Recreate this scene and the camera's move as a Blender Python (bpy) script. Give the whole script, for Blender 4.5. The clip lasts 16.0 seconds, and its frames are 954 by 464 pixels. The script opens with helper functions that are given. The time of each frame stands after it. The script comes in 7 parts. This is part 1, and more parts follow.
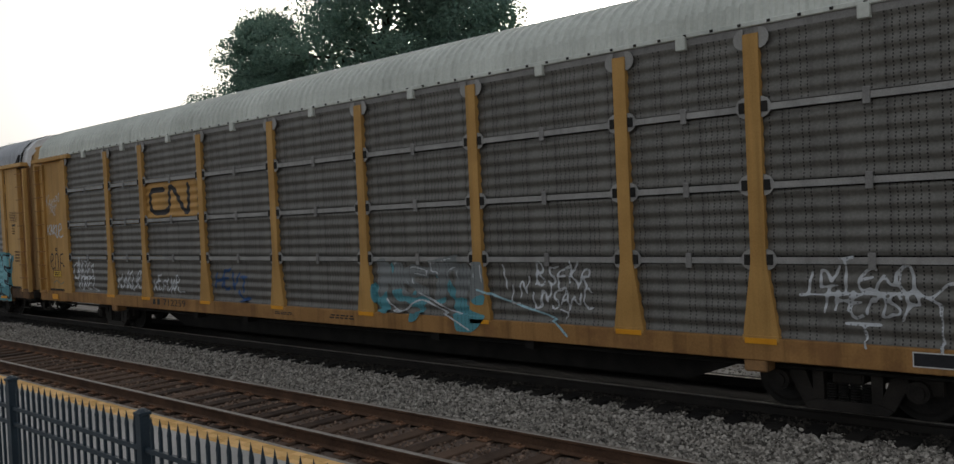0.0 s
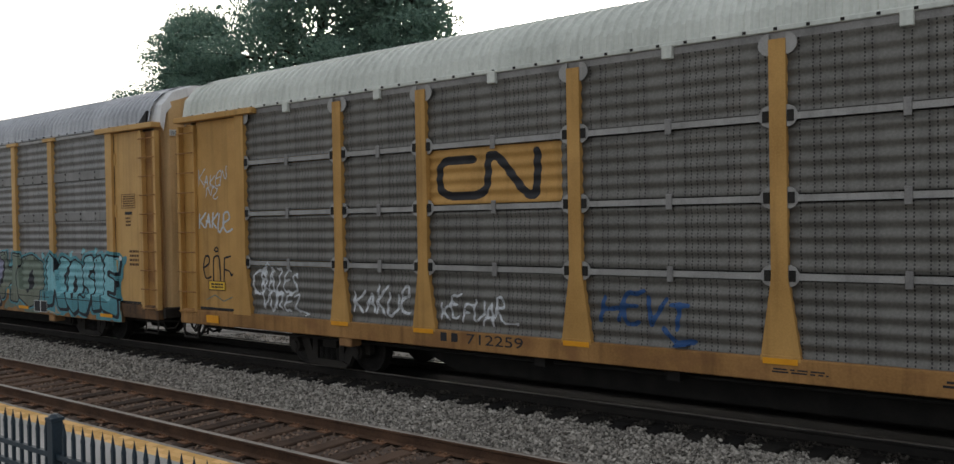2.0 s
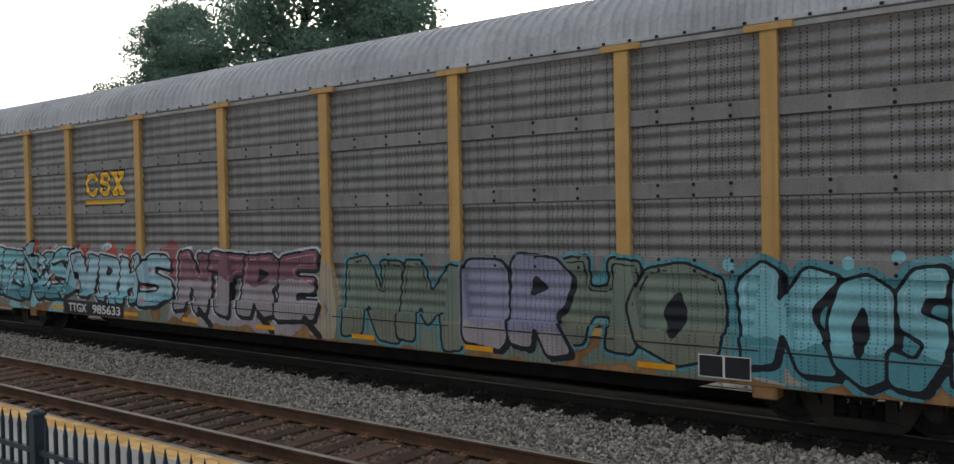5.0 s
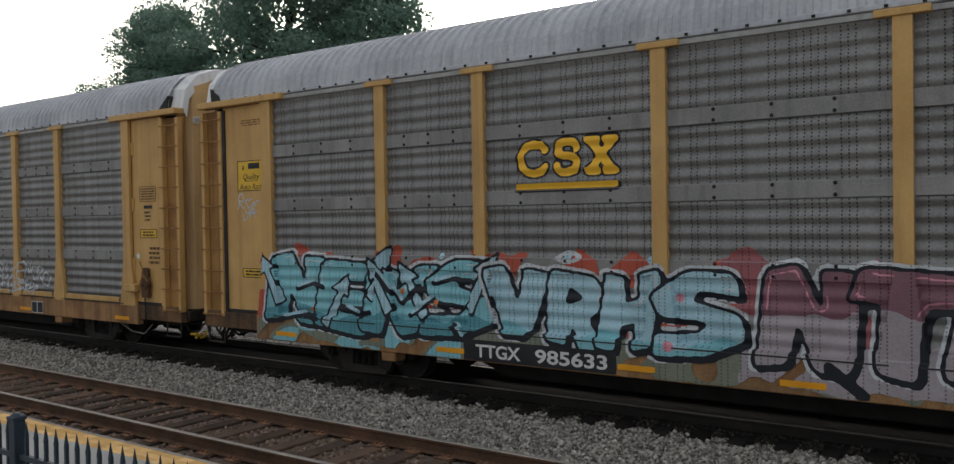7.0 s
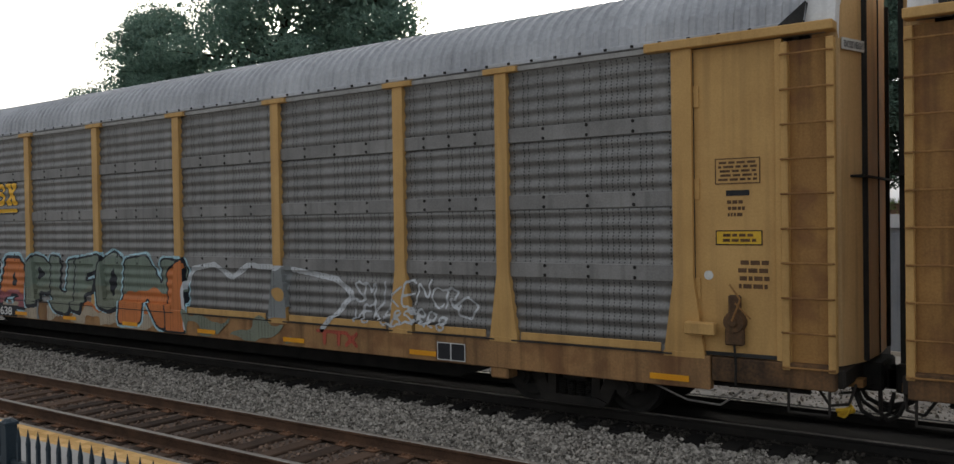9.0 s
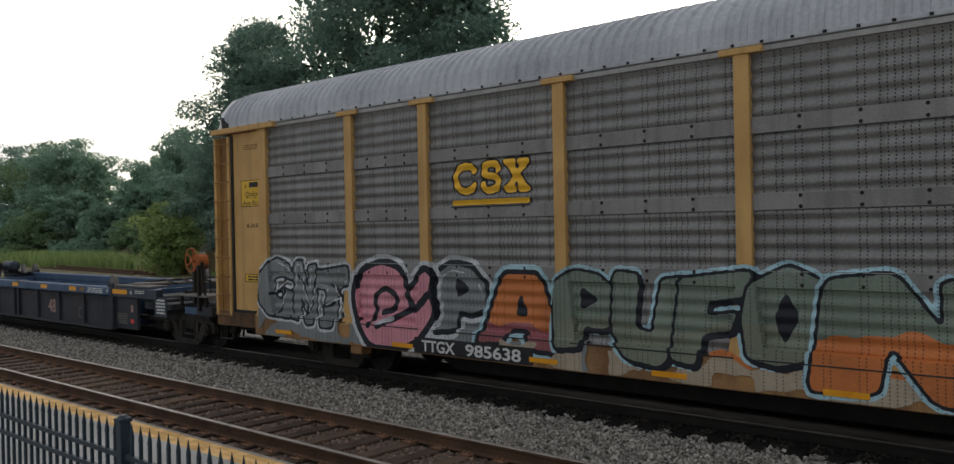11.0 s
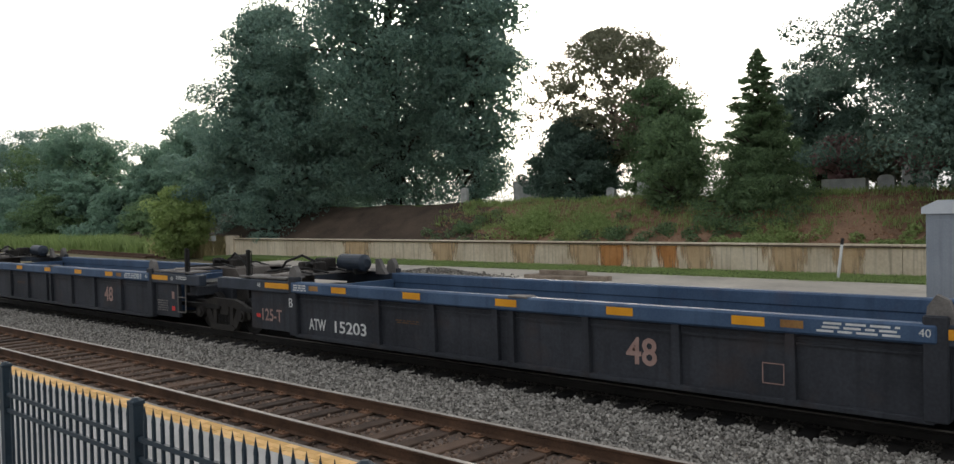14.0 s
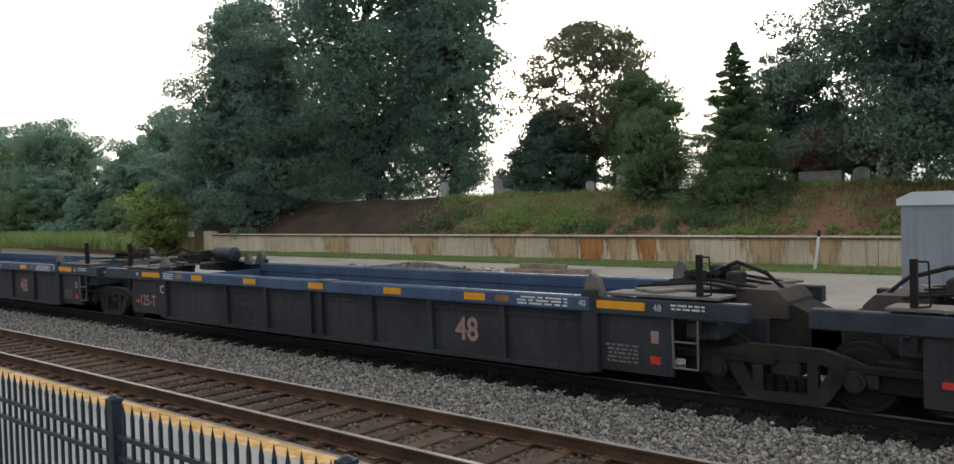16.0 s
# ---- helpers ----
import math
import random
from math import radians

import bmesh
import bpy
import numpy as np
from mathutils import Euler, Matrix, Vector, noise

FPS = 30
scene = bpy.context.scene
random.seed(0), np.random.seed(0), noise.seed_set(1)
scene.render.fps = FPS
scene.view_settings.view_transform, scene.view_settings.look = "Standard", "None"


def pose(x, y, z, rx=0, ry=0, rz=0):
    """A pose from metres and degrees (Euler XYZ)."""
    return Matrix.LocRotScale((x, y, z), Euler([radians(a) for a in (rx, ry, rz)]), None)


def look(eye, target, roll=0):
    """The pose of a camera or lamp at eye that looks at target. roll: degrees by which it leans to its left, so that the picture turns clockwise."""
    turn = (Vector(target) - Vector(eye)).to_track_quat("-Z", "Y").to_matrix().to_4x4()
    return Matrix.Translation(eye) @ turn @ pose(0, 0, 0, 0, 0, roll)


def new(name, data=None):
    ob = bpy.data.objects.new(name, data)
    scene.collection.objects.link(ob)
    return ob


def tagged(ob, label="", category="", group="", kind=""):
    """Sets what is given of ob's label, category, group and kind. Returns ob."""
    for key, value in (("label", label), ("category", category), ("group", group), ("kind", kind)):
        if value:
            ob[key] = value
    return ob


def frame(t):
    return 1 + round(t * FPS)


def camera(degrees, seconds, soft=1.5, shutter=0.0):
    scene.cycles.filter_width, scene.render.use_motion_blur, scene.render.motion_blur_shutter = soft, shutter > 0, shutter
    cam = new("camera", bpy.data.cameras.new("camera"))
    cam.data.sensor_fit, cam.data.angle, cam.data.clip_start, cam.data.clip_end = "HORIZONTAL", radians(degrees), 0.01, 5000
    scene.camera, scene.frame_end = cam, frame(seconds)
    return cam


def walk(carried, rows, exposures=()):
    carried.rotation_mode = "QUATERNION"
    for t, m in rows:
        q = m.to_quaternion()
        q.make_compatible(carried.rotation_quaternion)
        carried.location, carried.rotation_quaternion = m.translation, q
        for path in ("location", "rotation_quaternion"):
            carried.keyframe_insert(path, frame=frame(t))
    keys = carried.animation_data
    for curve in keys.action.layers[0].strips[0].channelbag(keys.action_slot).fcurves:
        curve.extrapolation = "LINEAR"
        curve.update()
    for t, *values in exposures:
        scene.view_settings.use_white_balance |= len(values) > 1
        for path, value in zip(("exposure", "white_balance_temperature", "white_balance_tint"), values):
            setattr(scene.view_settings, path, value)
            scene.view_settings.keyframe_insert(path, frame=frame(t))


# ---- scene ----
cam = camera(57.9, 16.0, soft=1.4)
EYE = (0.0, 0.0, 3.02)
# seconds, yaw, pitch, roll of a camera held at one spot
TURNS = [
    (0, 42.36, -1.22, 2.55),
    (0.5, 42.14, -1.03, 2.20),
    (1, 41.98, -0.91, 2.13),
    (1.5, 41.68, -0.79, 2.17),
    (2, 37.81, -0.81, 1.01),
    (2.5, 36.63, -0.75, 0.90),
    (3, 36.76, -0.65, 0.90),
    (3.5, 37.09, -0.59, 1.03),
    (4, 37.03, -0.71, 1.02),
    (4.5, 36.93, -1.13, 1.07),
    (5, 36.79, -1.28, 1.08),
    (7.5, 35.59, -1.09, 0.84),
    (8, 35.45, -1.11, 0.75),
    (8.5, 35.34, -1.00, 0.78),
    (9, 35.42, -0.79, 0.88),
    (9.5, 36.10, -0.59, 1.51),
    (9.7, 37.35, -0.49, 1.47),
    (11.8, 42.27, -0.33, 0.91),
    (12, 42.45, -0.31, 0.82),
    (12.5, 42.31, -0.41, 0.81),
    (13, 42.38, -0.47, 0.91),
    (13.5, 42.34, -0.68, 1.08),
    (14, 42.23, -1.47, 1.28),
    (14.5, 42.12, -1.63, 1.45),
    (15, 41.83, -1.66, 1.51),
    (15.5, 41.21, -1.79, 1.53),
    (16, 40.90, -1.89, 1.60),
]
walk(cam, [(t, pose(*EYE, 90 + pitch, roll, yaw)) for t, yaw, pitch, roll in TURNS],
     exposures=[(0, -0.42), (1.5, -0.32), (2, 0.08), (2.5, 0.24), (3, 0.18), (3.5, 0.12), (5, 0.08), (7.5, 0.04), (9.0, -0.05), (9.5, -0.7), (9.8, -0.7), (11.6, 0.15), (12, 0.22), (14, 0.24), (16, 0.26)])
# seconds, metres that the train has rolled towards +x
ROLLED = [
    (0, 0.00),
    (0.5, 3.02),
    (1, 6.06),
    (1.5, 9.12),
    (2, 12.22),
    (2.5, 15.33),
    (3, 18.44),
    (3.5, 21.56),
    (4, 24.67),
    (4.5, 27.78),
    (5, 30.92),
    (6.25, 38.80),
    (7.5, 46.80),
    (8, 49.97),
    (8.5, 53.17),
    (9, 56.41),
    (9.5, 59.68),
    (10.75, 67.90),
    (12, 76.24),
    (12.5, 79.65),
    (13, 83.07),
    (13.5, 86.51),
    (14, 89.91),
    (14.5, 93.40),
    (15, 96.94),
    (15.5, 100.54),
    (16, 104.14),
]

# ---------------------------------------------------------------- light
world = bpy.data.worlds.new("world")
scene.world = world
world.use_nodes = True
wn, wl = world.node_tree.nodes, world.node_tree.links
sky = wn.new("ShaderNodeTexSky")
sky.sky_type, sky.sun_disc = "NISHITA", False
sky.sun_elevation, sky.sun_rotation = radians(15), radians(-42)
sky.air_density, sky.dust_density, sky.ozone_density = 1.0, 6.0, 1.0
veil = wn.new("ShaderNodeMix")
veil.data_type = "RGBA"
veil.inputs[0].default_value = 0.42
veil.inputs[7].default_value = (8.6, 9.0, 9.5, 1)      # the thin white cloud that covers the sky
pale = wn.new("ShaderNodeHueSaturation")
pale.inputs["Saturation"].default_value = 0.4
wl.new(sky.outputs[0], pale.inputs["Color"])
wl.new(pale.outputs[0], veil.inputs[6])
wl.new(veil.outputs[2], wn["Background"].inputs[0])
wn["Background"].inputs[1].default_value = 0.125
sun_data = bpy.data.lights.new("sun", "SUN")
sun_data.energy, sun_data.angle, sun_data.color = 0.8, radians(14), (1.0, 0.93, 0.82)
sun = new("sun", sun_data)
sun.matrix_world = look((-40, 45, 16), (0, 0, 0))
scene.view_settings.exposure = 0.0


# ---------------------------------------------------------------- materials
def ramp(nt, fac, stops):
    r = nt.nodes.new("ShaderNodeValToRGB")
    el = r.color_ramp.elements
    while len(el) < len(stops):
        el.new(0.5)
    for e, (p, c) in zip(el, stops):
        e.position, e.color = p, (*c, 1)
    nt.links.new(fac, r.inputs[0])
    return r.outputs[0]


def mat(name, dark, light, rough=0.7, metal=0.0, scale=3.0, fine=60.0, bump=0.15, streak=0.0, rust=(0.16, 0.07, 0.03), rusty=0.0, translucent=0.0, island=0.0, spread=0.0, coord="Object"):
    """Surface with a broad and a fine variation; streak: stains that run down; rusty: share of rust patches."""
    m = bpy.data.materials.new(name)
    m.use_nodes = True
    nt = m.node_tree
    b = nt.nodes["Principled BSDF"]
    tc = nt.nodes.new("ShaderNodeTexCoord")
    def noise_at(sc, detail=4, stretch=None):
        n = nt.nodes.new("ShaderNodeTexNoise")
        n.inputs["Scale"].default_value, n.inputs["Detail"].default_value = sc, detail
        if stretch:
            mp = nt.nodes.new("ShaderNodeMapping")
            mp.inputs["Scale"].default_value = stretch
            nt.links.new(tc.outputs[coord], mp.inputs[0])
            nt.links.new(mp.outputs[0], n.inputs[0])
        else:
            nt.links.new(tc.outputs[coord], n.inputs[0])
        return n.outputs["Fac"]
    def math_node(op, a, c):
        n = nt.nodes.new("ShaderNodeMath")
        n.operation = op
        for i, v in enumerate((a, c)):
            if isinstance(v, (int, float)):
                n.inputs[i].default_value = v
            else:
                nt.links.new(v, n.inputs[i])
        return n.outputs[0]
    def blend(fac, c1, c2):
        n = nt.nodes.new("ShaderNodeMix")
        n.data_type = "RGBA"
        for i, v in ((0, fac), (6, c1), (7, c2)):
            if isinstance(v, tuple):
                n.inputs[i].default_value = (*v, 1)
            elif isinstance(v, (int, float)):
                n.inputs[i].default_value = v
            else:
                nt.links.new(v, n.inputs[i])
        return n.outputs[2]
    broad, small = noise_at(scale), noise_at(fine, 3)
    fac = math_node("ADD", math_node("MULTIPLY", broad, 0.65), math_node("MULTIPLY", small, 0.35))
    if island:
        g = nt.nodes.new("ShaderNodeNewGeometry")
        fac = math_node("ADD", math_node("MULTIPLY", fac, 1 - island), math_node("MULTIPLY", g.outputs["Random Per Island"], island))
    if spread:
        o = nt.nodes.new("ShaderNodeObjectInfo")
        fac = math_node("ADD", math_node("MULTIPLY", fac, 1 - spread), math_node("MULTIPLY", o.outputs["Random"], spread))
    col = ramp(nt, fac, [(0.32 if not island else 0.1, dark), (0.68 if not island else 0.9, light)])
    if streak:
        st = noise_at(1.0, 5, (7.0, 7.0, 0.35))
        sm = ramp(nt, st, [(0.5, (0, 0, 0)), (0.72, (streak, streak, streak))])
        col = blend(sm, col, tuple(0.35 * c for c in dark))
    if rusty:
        rm = ramp(nt, noise_at(1.7, 8), [(0.62 - 0.2 * rusty, (0, 0, 0)), (0.75 - 0.2 * rusty, (rusty, rusty, rusty))])
        col = blend(rm, col, rust)
    nt.links.new(col, b.inputs["Base Color"])
    b.inputs["Roughness"].default_value, b.inputs["Metallic"].default_value = rough, metal
    b.inputs["Specular IOR Level"].default_value = 0.08 if translucent else 0.3
    if bump:
        bp = nt.nodes.new("ShaderNodeBump")
        bp.inputs["Strength"].default_value, bp.inputs["Distance"].default_value = bump, 0.01
        nt.links.new(small, bp.inputs["Height"])
        nt.links.new(bp.outputs[0], b.inputs["Normal"])
    if translucent:
        tr = nt.nodes.new("ShaderNodeBsdfTranslucent")
        nt.links.new(col, tr.inputs[0])
        mx = nt.nodes.new("ShaderNodeMixShader")
        mx.inputs[0].default_value = translucent
        nt.links.new(b.outputs[0], mx.inputs[1])
        nt.links.new(tr.outputs[0], mx.inputs[2])
        nt.links.new(mx.outputs[0], nt.nodes["Material Output"].inputs[0])
    return m


def perforate(m, hole=(0.006, 0.006, 0.006)):
    """Columns of small punched holes over a sheet's colour and roughness."""
    nt = m.node_tree
    b = nt.nodes["Principled BSDF"]
    old = b.inputs["Base Color"].links[0].from_socket
    tc = nt.nodes.new("ShaderNodeTexCoord")
    sep = nt.nodes.new("ShaderNodeSeparateXYZ")
    nt.links.new(tc.outputs["Object"], sep.inputs[0])
    def op(kind, a, c=0.0):
        n = nt.nodes.new("ShaderNodeMath")
        n.operation = kind
        for i, v in enumerate((a, c)):
            if isinstance(v, (int, float)):
                n.inputs[i].default_value = v
            else:
                nt.links.new(v, n.inputs[i])
        return n.outputs[0]
    col = op("LESS_THAN", op("ABSOLUTE", op("SUBTRACT", op("FRACT", op("DIVIDE", sep.outputs[0], 0.085)), 0.5)), 0.11)
    row = op("LESS_THAN", op("ABSOLUTE", op("SUBTRACT", op("FRACT", op("DIVIDE", sep.outputs[2], 0.046)), 0.5)), 0.27)
    n1 = nt.nodes.new("ShaderNodeTexNoise")
    n1.noise_dimensions = "1D"
    n1.inputs["Scale"].default_value, n1.inputs["Detail"].default_value = 3.1, 1
    nt.links.new(op("MULTIPLY", op("FLOOR", op("DIVIDE", sep.outputs[0], 0.085)), 0.71), n1.inputs["W"])
    some = op("MULTIPLY", op("GREATER_THAN", n1.outputs["Fac"], 0.47), 0.8)
    mask = op("MULTIPLY", op("MULTIPLY", col, row), some)
    mix = nt.nodes.new("ShaderNodeMix")
    mix.data_type = "RGBA"
    mix.inputs[7].default_value = (*hole, 1)
    nt.links.new(mask, mix.inputs[0])
    nt.links.new(old, mix.inputs[6])
    nt.links.new(mix.outputs[2], b.inputs["Base Color"])
    return m


M = {}
M["ballast"] = mat("ballast", (0.12, 0.11, 0.10), (0.43, 0.40, 0.365), 0.95, 0, 1.2, 22, 0.9)
# Far-track oil colours, made blacker to hold the shade under the train.
M["stone_oily_shade"] = mat("oily_shaded_stone", (0.012, 0.011, 0.009), (0.07, 0.06, 0.05), 0.9, 0, 2, 30, 0.2, island=0.8)
M["stone"] = mat("crushed_stone", (0.07, 0.063, 0.054), (0.52, 0.48, 0.425), 0.9, 0, 2, 30, 0.2, island=0.8)
M["oily_shade_bed"] = mat("oily_shaded_track_bed", (0.006, 0.0055, 0.005), (0.022, 0.019, 0.016), 0.9, 0, 2, 30, 0.9)
M["stone_brown"] = mat("rust_dusted_stone", (0.07, 0.045, 0.032), (0.30, 0.205, 0.15), 0.9, 0, 2, 30, 0.2, island=0.8)
M["rail_dark"] = mat("oily_shaded_rail", (0.009, 0.008, 0.007), (0.03, 0.025, 0.021), 0.7, 0.2, 2, 40, 0.3)
M["bed"] = mat("track_bed", (0.07, 0.05, 0.04), (0.2, 0.15, 0.12), 0.95, 0, 2, 30, 0.9)
M["tie"] = mat("sleeper_wood", (0.038, 0.025, 0.018), (0.135, 0.085, 0.058), 0.9, 0, 3, 40, 0.5, spread=0.35)
M["tie_dark"] = mat("oiled_shaded_sleeper_wood", (0.007, 0.006, 0.006), (0.021, 0.018, 0.015), 0.9, 0, 3, 40, 0.5, spread=0.3)
M["rail_side"] = mat("rusty_rail", (0.05, 0.028, 0.018), (0.155, 0.085, 0.05), 0.8, 0.2, 2, 40, 0.3)
M["rail_top"] = mat("polished_rail_head", (0.26, 0.225, 0.195), (0.44, 0.40, 0.36), 0.5, 0.6, 2, 30, 0.05)
M["plate"] = mat("rusty_tie_plate", (0.10, 0.05, 0.03), (0.26, 0.14, 0.08), 0.85, 0.1, 4, 50, 0.3)
M["platform"] = mat("platform_concrete", (0.32, 0.31, 0.29), (0.48, 0.46, 0.44), 0.9, 0, 0.8, 30, 0.2)
M["coping"] = mat("platform_edge_concrete", (0.22, 0.19, 0.16), (0.4, 0.36, 0.31), 0.9, 0, 2, 30, 0.3, streak=0.4)
M["paver"] = mat("yellow_paver", (0.62, 0.36, 0.12), (0.84, 0.53, 0.22), 0.8, 0, 3, 40, 0.2, spread=0.5)
M["fence"] = mat("dark_teal_fence_paint", (0.012, 0.022, 0.032), (0.026, 0.042, 0.056), 0.45, 0.0, 4, 60, 0.05)
M["slab"] = mat("pale_concrete_yard", (0.36, 0.32, 0.27), (0.6, 0.54, 0.46), 0.95, 0, 0.35, 4, 0.3)
M["grass"] = mat("mown_grass", (0.05, 0.09, 0.02), (0.14, 0.19, 0.05), 0.95, 0, 0.6, 8, 0.6)
M["land"] = mat("rough_ground", (0.07, 0.075, 0.03), (0.22, 0.18, 0.1), 0.98, 0, 0.15, 2.5, 0.6)
M["wall"] = mat("stained_concrete_wall", (0.52, 0.42, 0.30), (0.78, 0.67, 0.52), 0.92, 0, 0.5, 9, 0.3, streak=0.5, rusty=0.2, rust=(0.34, 0.2, 0.1))
M["bank"] = mat("leaf_strewn_earth", (0.12, 0.07, 0.045), (0.38, 0.23, 0.145), 0.98, 0, 0.6, 10, 0.8)
# leaf_dark is lifted and blued in its colour in place of haze.
M["leaf_dark"] = mat("dark_leaves", (0.13, 0.215, 0.185), (0.36, 0.50, 0.40), 0.55, 0, 0.3, 3, 0, translucent=0.5, island=0.5, coord="Generated")
M["leaf_deep"] = mat("deep_green_glossy_leaves", (0.07, 0.115, 0.095), (0.21, 0.30, 0.235), 0.5, 0, 0.3, 3, 0, translucent=0.4, island=0.5, coord="Generated")
M["leaf_mid"] = mat("green_leaves", (0.115, 0.18, 0.10), (0.27, 0.38, 0.19), 0.6, 0, 0.3, 3, 0, translucent=0.5, island=0.5, coord="Generated")
# Paler and bluer so that the colour holds the distance haze.
M["leaf_far_haze"] = mat("far_leaves_hazed", (0.15, 0.25, 0.195), (0.38, 0.53, 0.385), 0.6, 0, 0.3, 3, 0, translucent=0.5, island=0.5, coord="Generated")
M["leaf_light"] = mat("light_green_leaves", (0.22, 0.30, 0.11), (0.45, 0.55, 0.23), 0.6, 0, 0.3, 3, 0, translucent=0.5, island=0.5)
M["leaf_dry"] = mat("dry_grass_blades", (0.36, 0.30, 0.15), (0.66, 0.56, 0.33), 0.8, 0, 0.3, 3, 0, translucent=0.5, island=0.6)
M["leaf_brown"] = mat("brownish_leaves", (0.13, 0.14, 0.095), (0.36, 0.355, 0.25), 0.6, 0, 0.3, 3, 0, translucent=0.5, island=0.5)
M["litter"] = mat("dead_brown_leaves", (0.17, 0.10, 0.06), (0.48, 0.28, 0.17), 0.8, 0, 0.3, 3, 0, island=0.7)
# Earth brown darkened for the great tree's shade; also the coping's real stain.
M["shade_earth_and_stain"] = mat("shaded_earth_and_stain_brown", (0.045, 0.032, 0.024), (0.12, 0.085, 0.06), 0.98, 0, 0.6, 10, 0.8)
M["leaf_pink"] = mat("pink_blossom", (0.18, 0.11, 0.10), (0.42, 0.24, 0.25), 0.7, 0, 0.3, 3, 0, translucent=0.3, island=0.5)
M["bark"] = mat("bark", (0.03, 0.024, 0.018), (0.11, 0.09, 0.07), 0.95, 0, 2, 20, 0.8)
M["headstone"] = mat("weathered_headstone", (0.3, 0.3, 0.29), (0.55, 0.54, 0.52), 0.9, 0, 2, 30, 0.2)
M["cabinet"] = mat("grey_sheet_metal", (0.24, 0.27, 0.31), (0.34, 0.37, 0.41), 0.5, 0.2, 1, 30, 0.05, streak=0.3)
M["cabinet_top"] = mat("pale_grey_lid", (0.55, 0.58, 0.62), (0.7, 0.73, 0.76), 0.5, 0.1, 1, 30, 0.05)
M["pole"] = mat("galvanised_pole", (0.38, 0.42, 0.44), (0.5, 0.54, 0.55), 0.5, 0.4, 2, 30, 0.05)
M["timber"] = mat("weathered_timber", (0.16, 0.12, 0.09), (0.38, 0.31, 0.24), 0.9, 0, 3, 30, 0.4)
# train paints
M["yellow"] = mat("faded_yellow_paint", (0.37, 0.20, 0.055), (0.56, 0.32, 0.10), 0.6, 0, 1.2, 40, 0.08, streak=0.35, rusty=0.15)
M["corner"] = mat("rust_stained_yellow_paint", (0.24, 0.12, 0.04), (0.46, 0.25, 0.08), 0.65, 0, 1.2, 40, 0.1, streak=0.6, rusty=0.5, rust=(0.14, 0.055, 0.03))
M["yellow_b"] = mat("bright_yellow_paint", (0.46, 0.265, 0.09), (0.62, 0.38, 0.14), 0.55, 0, 1.2, 40, 0.08, streak=0.3, rusty=0.12)
M["sill"] = mat("dirty_yellow_sill", (0.22, 0.11, 0.035), (0.42, 0.22, 0.075), 0.7, 0, 0.9, 30, 0.15, streak=0.5, rusty=0.5)
M["sill_b"] = mat("grimy_dark_sill", (0.17, 0.10, 0.05), (0.42, 0.225, 0.09), 0.7, 0, 0.9, 30, 0.15, streak=0.6, rusty=0.6)
M["grime"] = mat("greasy_rusty_sill_end", (0.03, 0.022, 0.016), (0.20, 0.105, 0.045), 0.75, 0, 1.4, 30, 0.2, streak=0.5, rusty=0.6, rust=(0.05, 0.03, 0.02))
M["panel"] = perforate(mat("weathered_galvanised_sheet", (0.108, 0.102, 0.092), (0.215, 0.207, 0.19), 0.48, 0.35, 0.8, 30, 0.1, streak=0.35, rusty=0.2, rust=(0.09, 0.062, 0.045)))
M["panel_b"] = perforate(mat("grey_galvanised_sheet", (0.15, 0.147, 0.142), (0.30, 0.293, 0.283), 0.46, 0.4, 0.8, 30, 0.1, streak=0.3, rusty=0.15, rust=(0.12, 0.08, 0.05)))
M["band"] = mat("plain_galvanised_band", (0.17, 0.165, 0.16), (0.31, 0.30, 0.29), 0.55, 0.3, 1.2, 40, 0.08, streak=0.3)
M["strap"] = mat("galvanised_rail", (0.24, 0.235, 0.225), (0.40, 0.39, 0.375), 0.5, 0.35, 2, 40, 0.06, streak=0.3)
M["roof_a"] = mat("pale_roof_sheet", (0.50, 0.52, 0.475), (0.70, 0.72, 0.665), 0.6, 0.1, 0.7, 20, 0.08, streak=0.2)
M["roof_b"] = mat("grey_roof_sheet", (0.34, 0.35, 0.375), (0.53, 0.54, 0.565), 0.55, 0.25, 0.7, 20, 0.08, streak=0.25)
M["white"] = mat("white_sheet", (0.62, 0.62, 0.62), (0.82, 0.82, 0.82), 0.6, 0, 2, 30, 0.1, streak=0.25)
M["door"] = mat("tan_end_door", (0.56, 0.36, 0.16), (0.72, 0.48, 0.24), 0.6, 0, 0.8, 30, 0.08, streak=0.4)
M["steel"] = mat("dark_greasy_steel", (0.008, 0.0075, 0.007), (0.03, 0.027, 0.024), 0.7, 0.2, 3, 40, 0.2)
M["truck"] = mat("dusty_cast_steel", (0.014, 0.012, 0.011), (0.052, 0.045, 0.038), 0.75, 0.15, 3, 40, 0.3)
# Interior steel; also the dark strips drawn as shade in gaps.
M["inside"] = mat("interior_steel_and_gap_shade", (0.02, 0.02, 0.02), (0.05, 0.05, 0.05), 0.8, 0.1, 3, 40, 0.1)
M["reflector"] = mat("amber_reflector_tape", (0.66, 0.27, 0.012), (0.84, 0.38, 0.02), 0.4, 0, 3, 60, 0.02)
M["red"] = mat("red_reflector", (0.5, 0.03, 0.03), (0.75, 0.06, 0.05), 0.4, 0, 3, 60, 0.02)
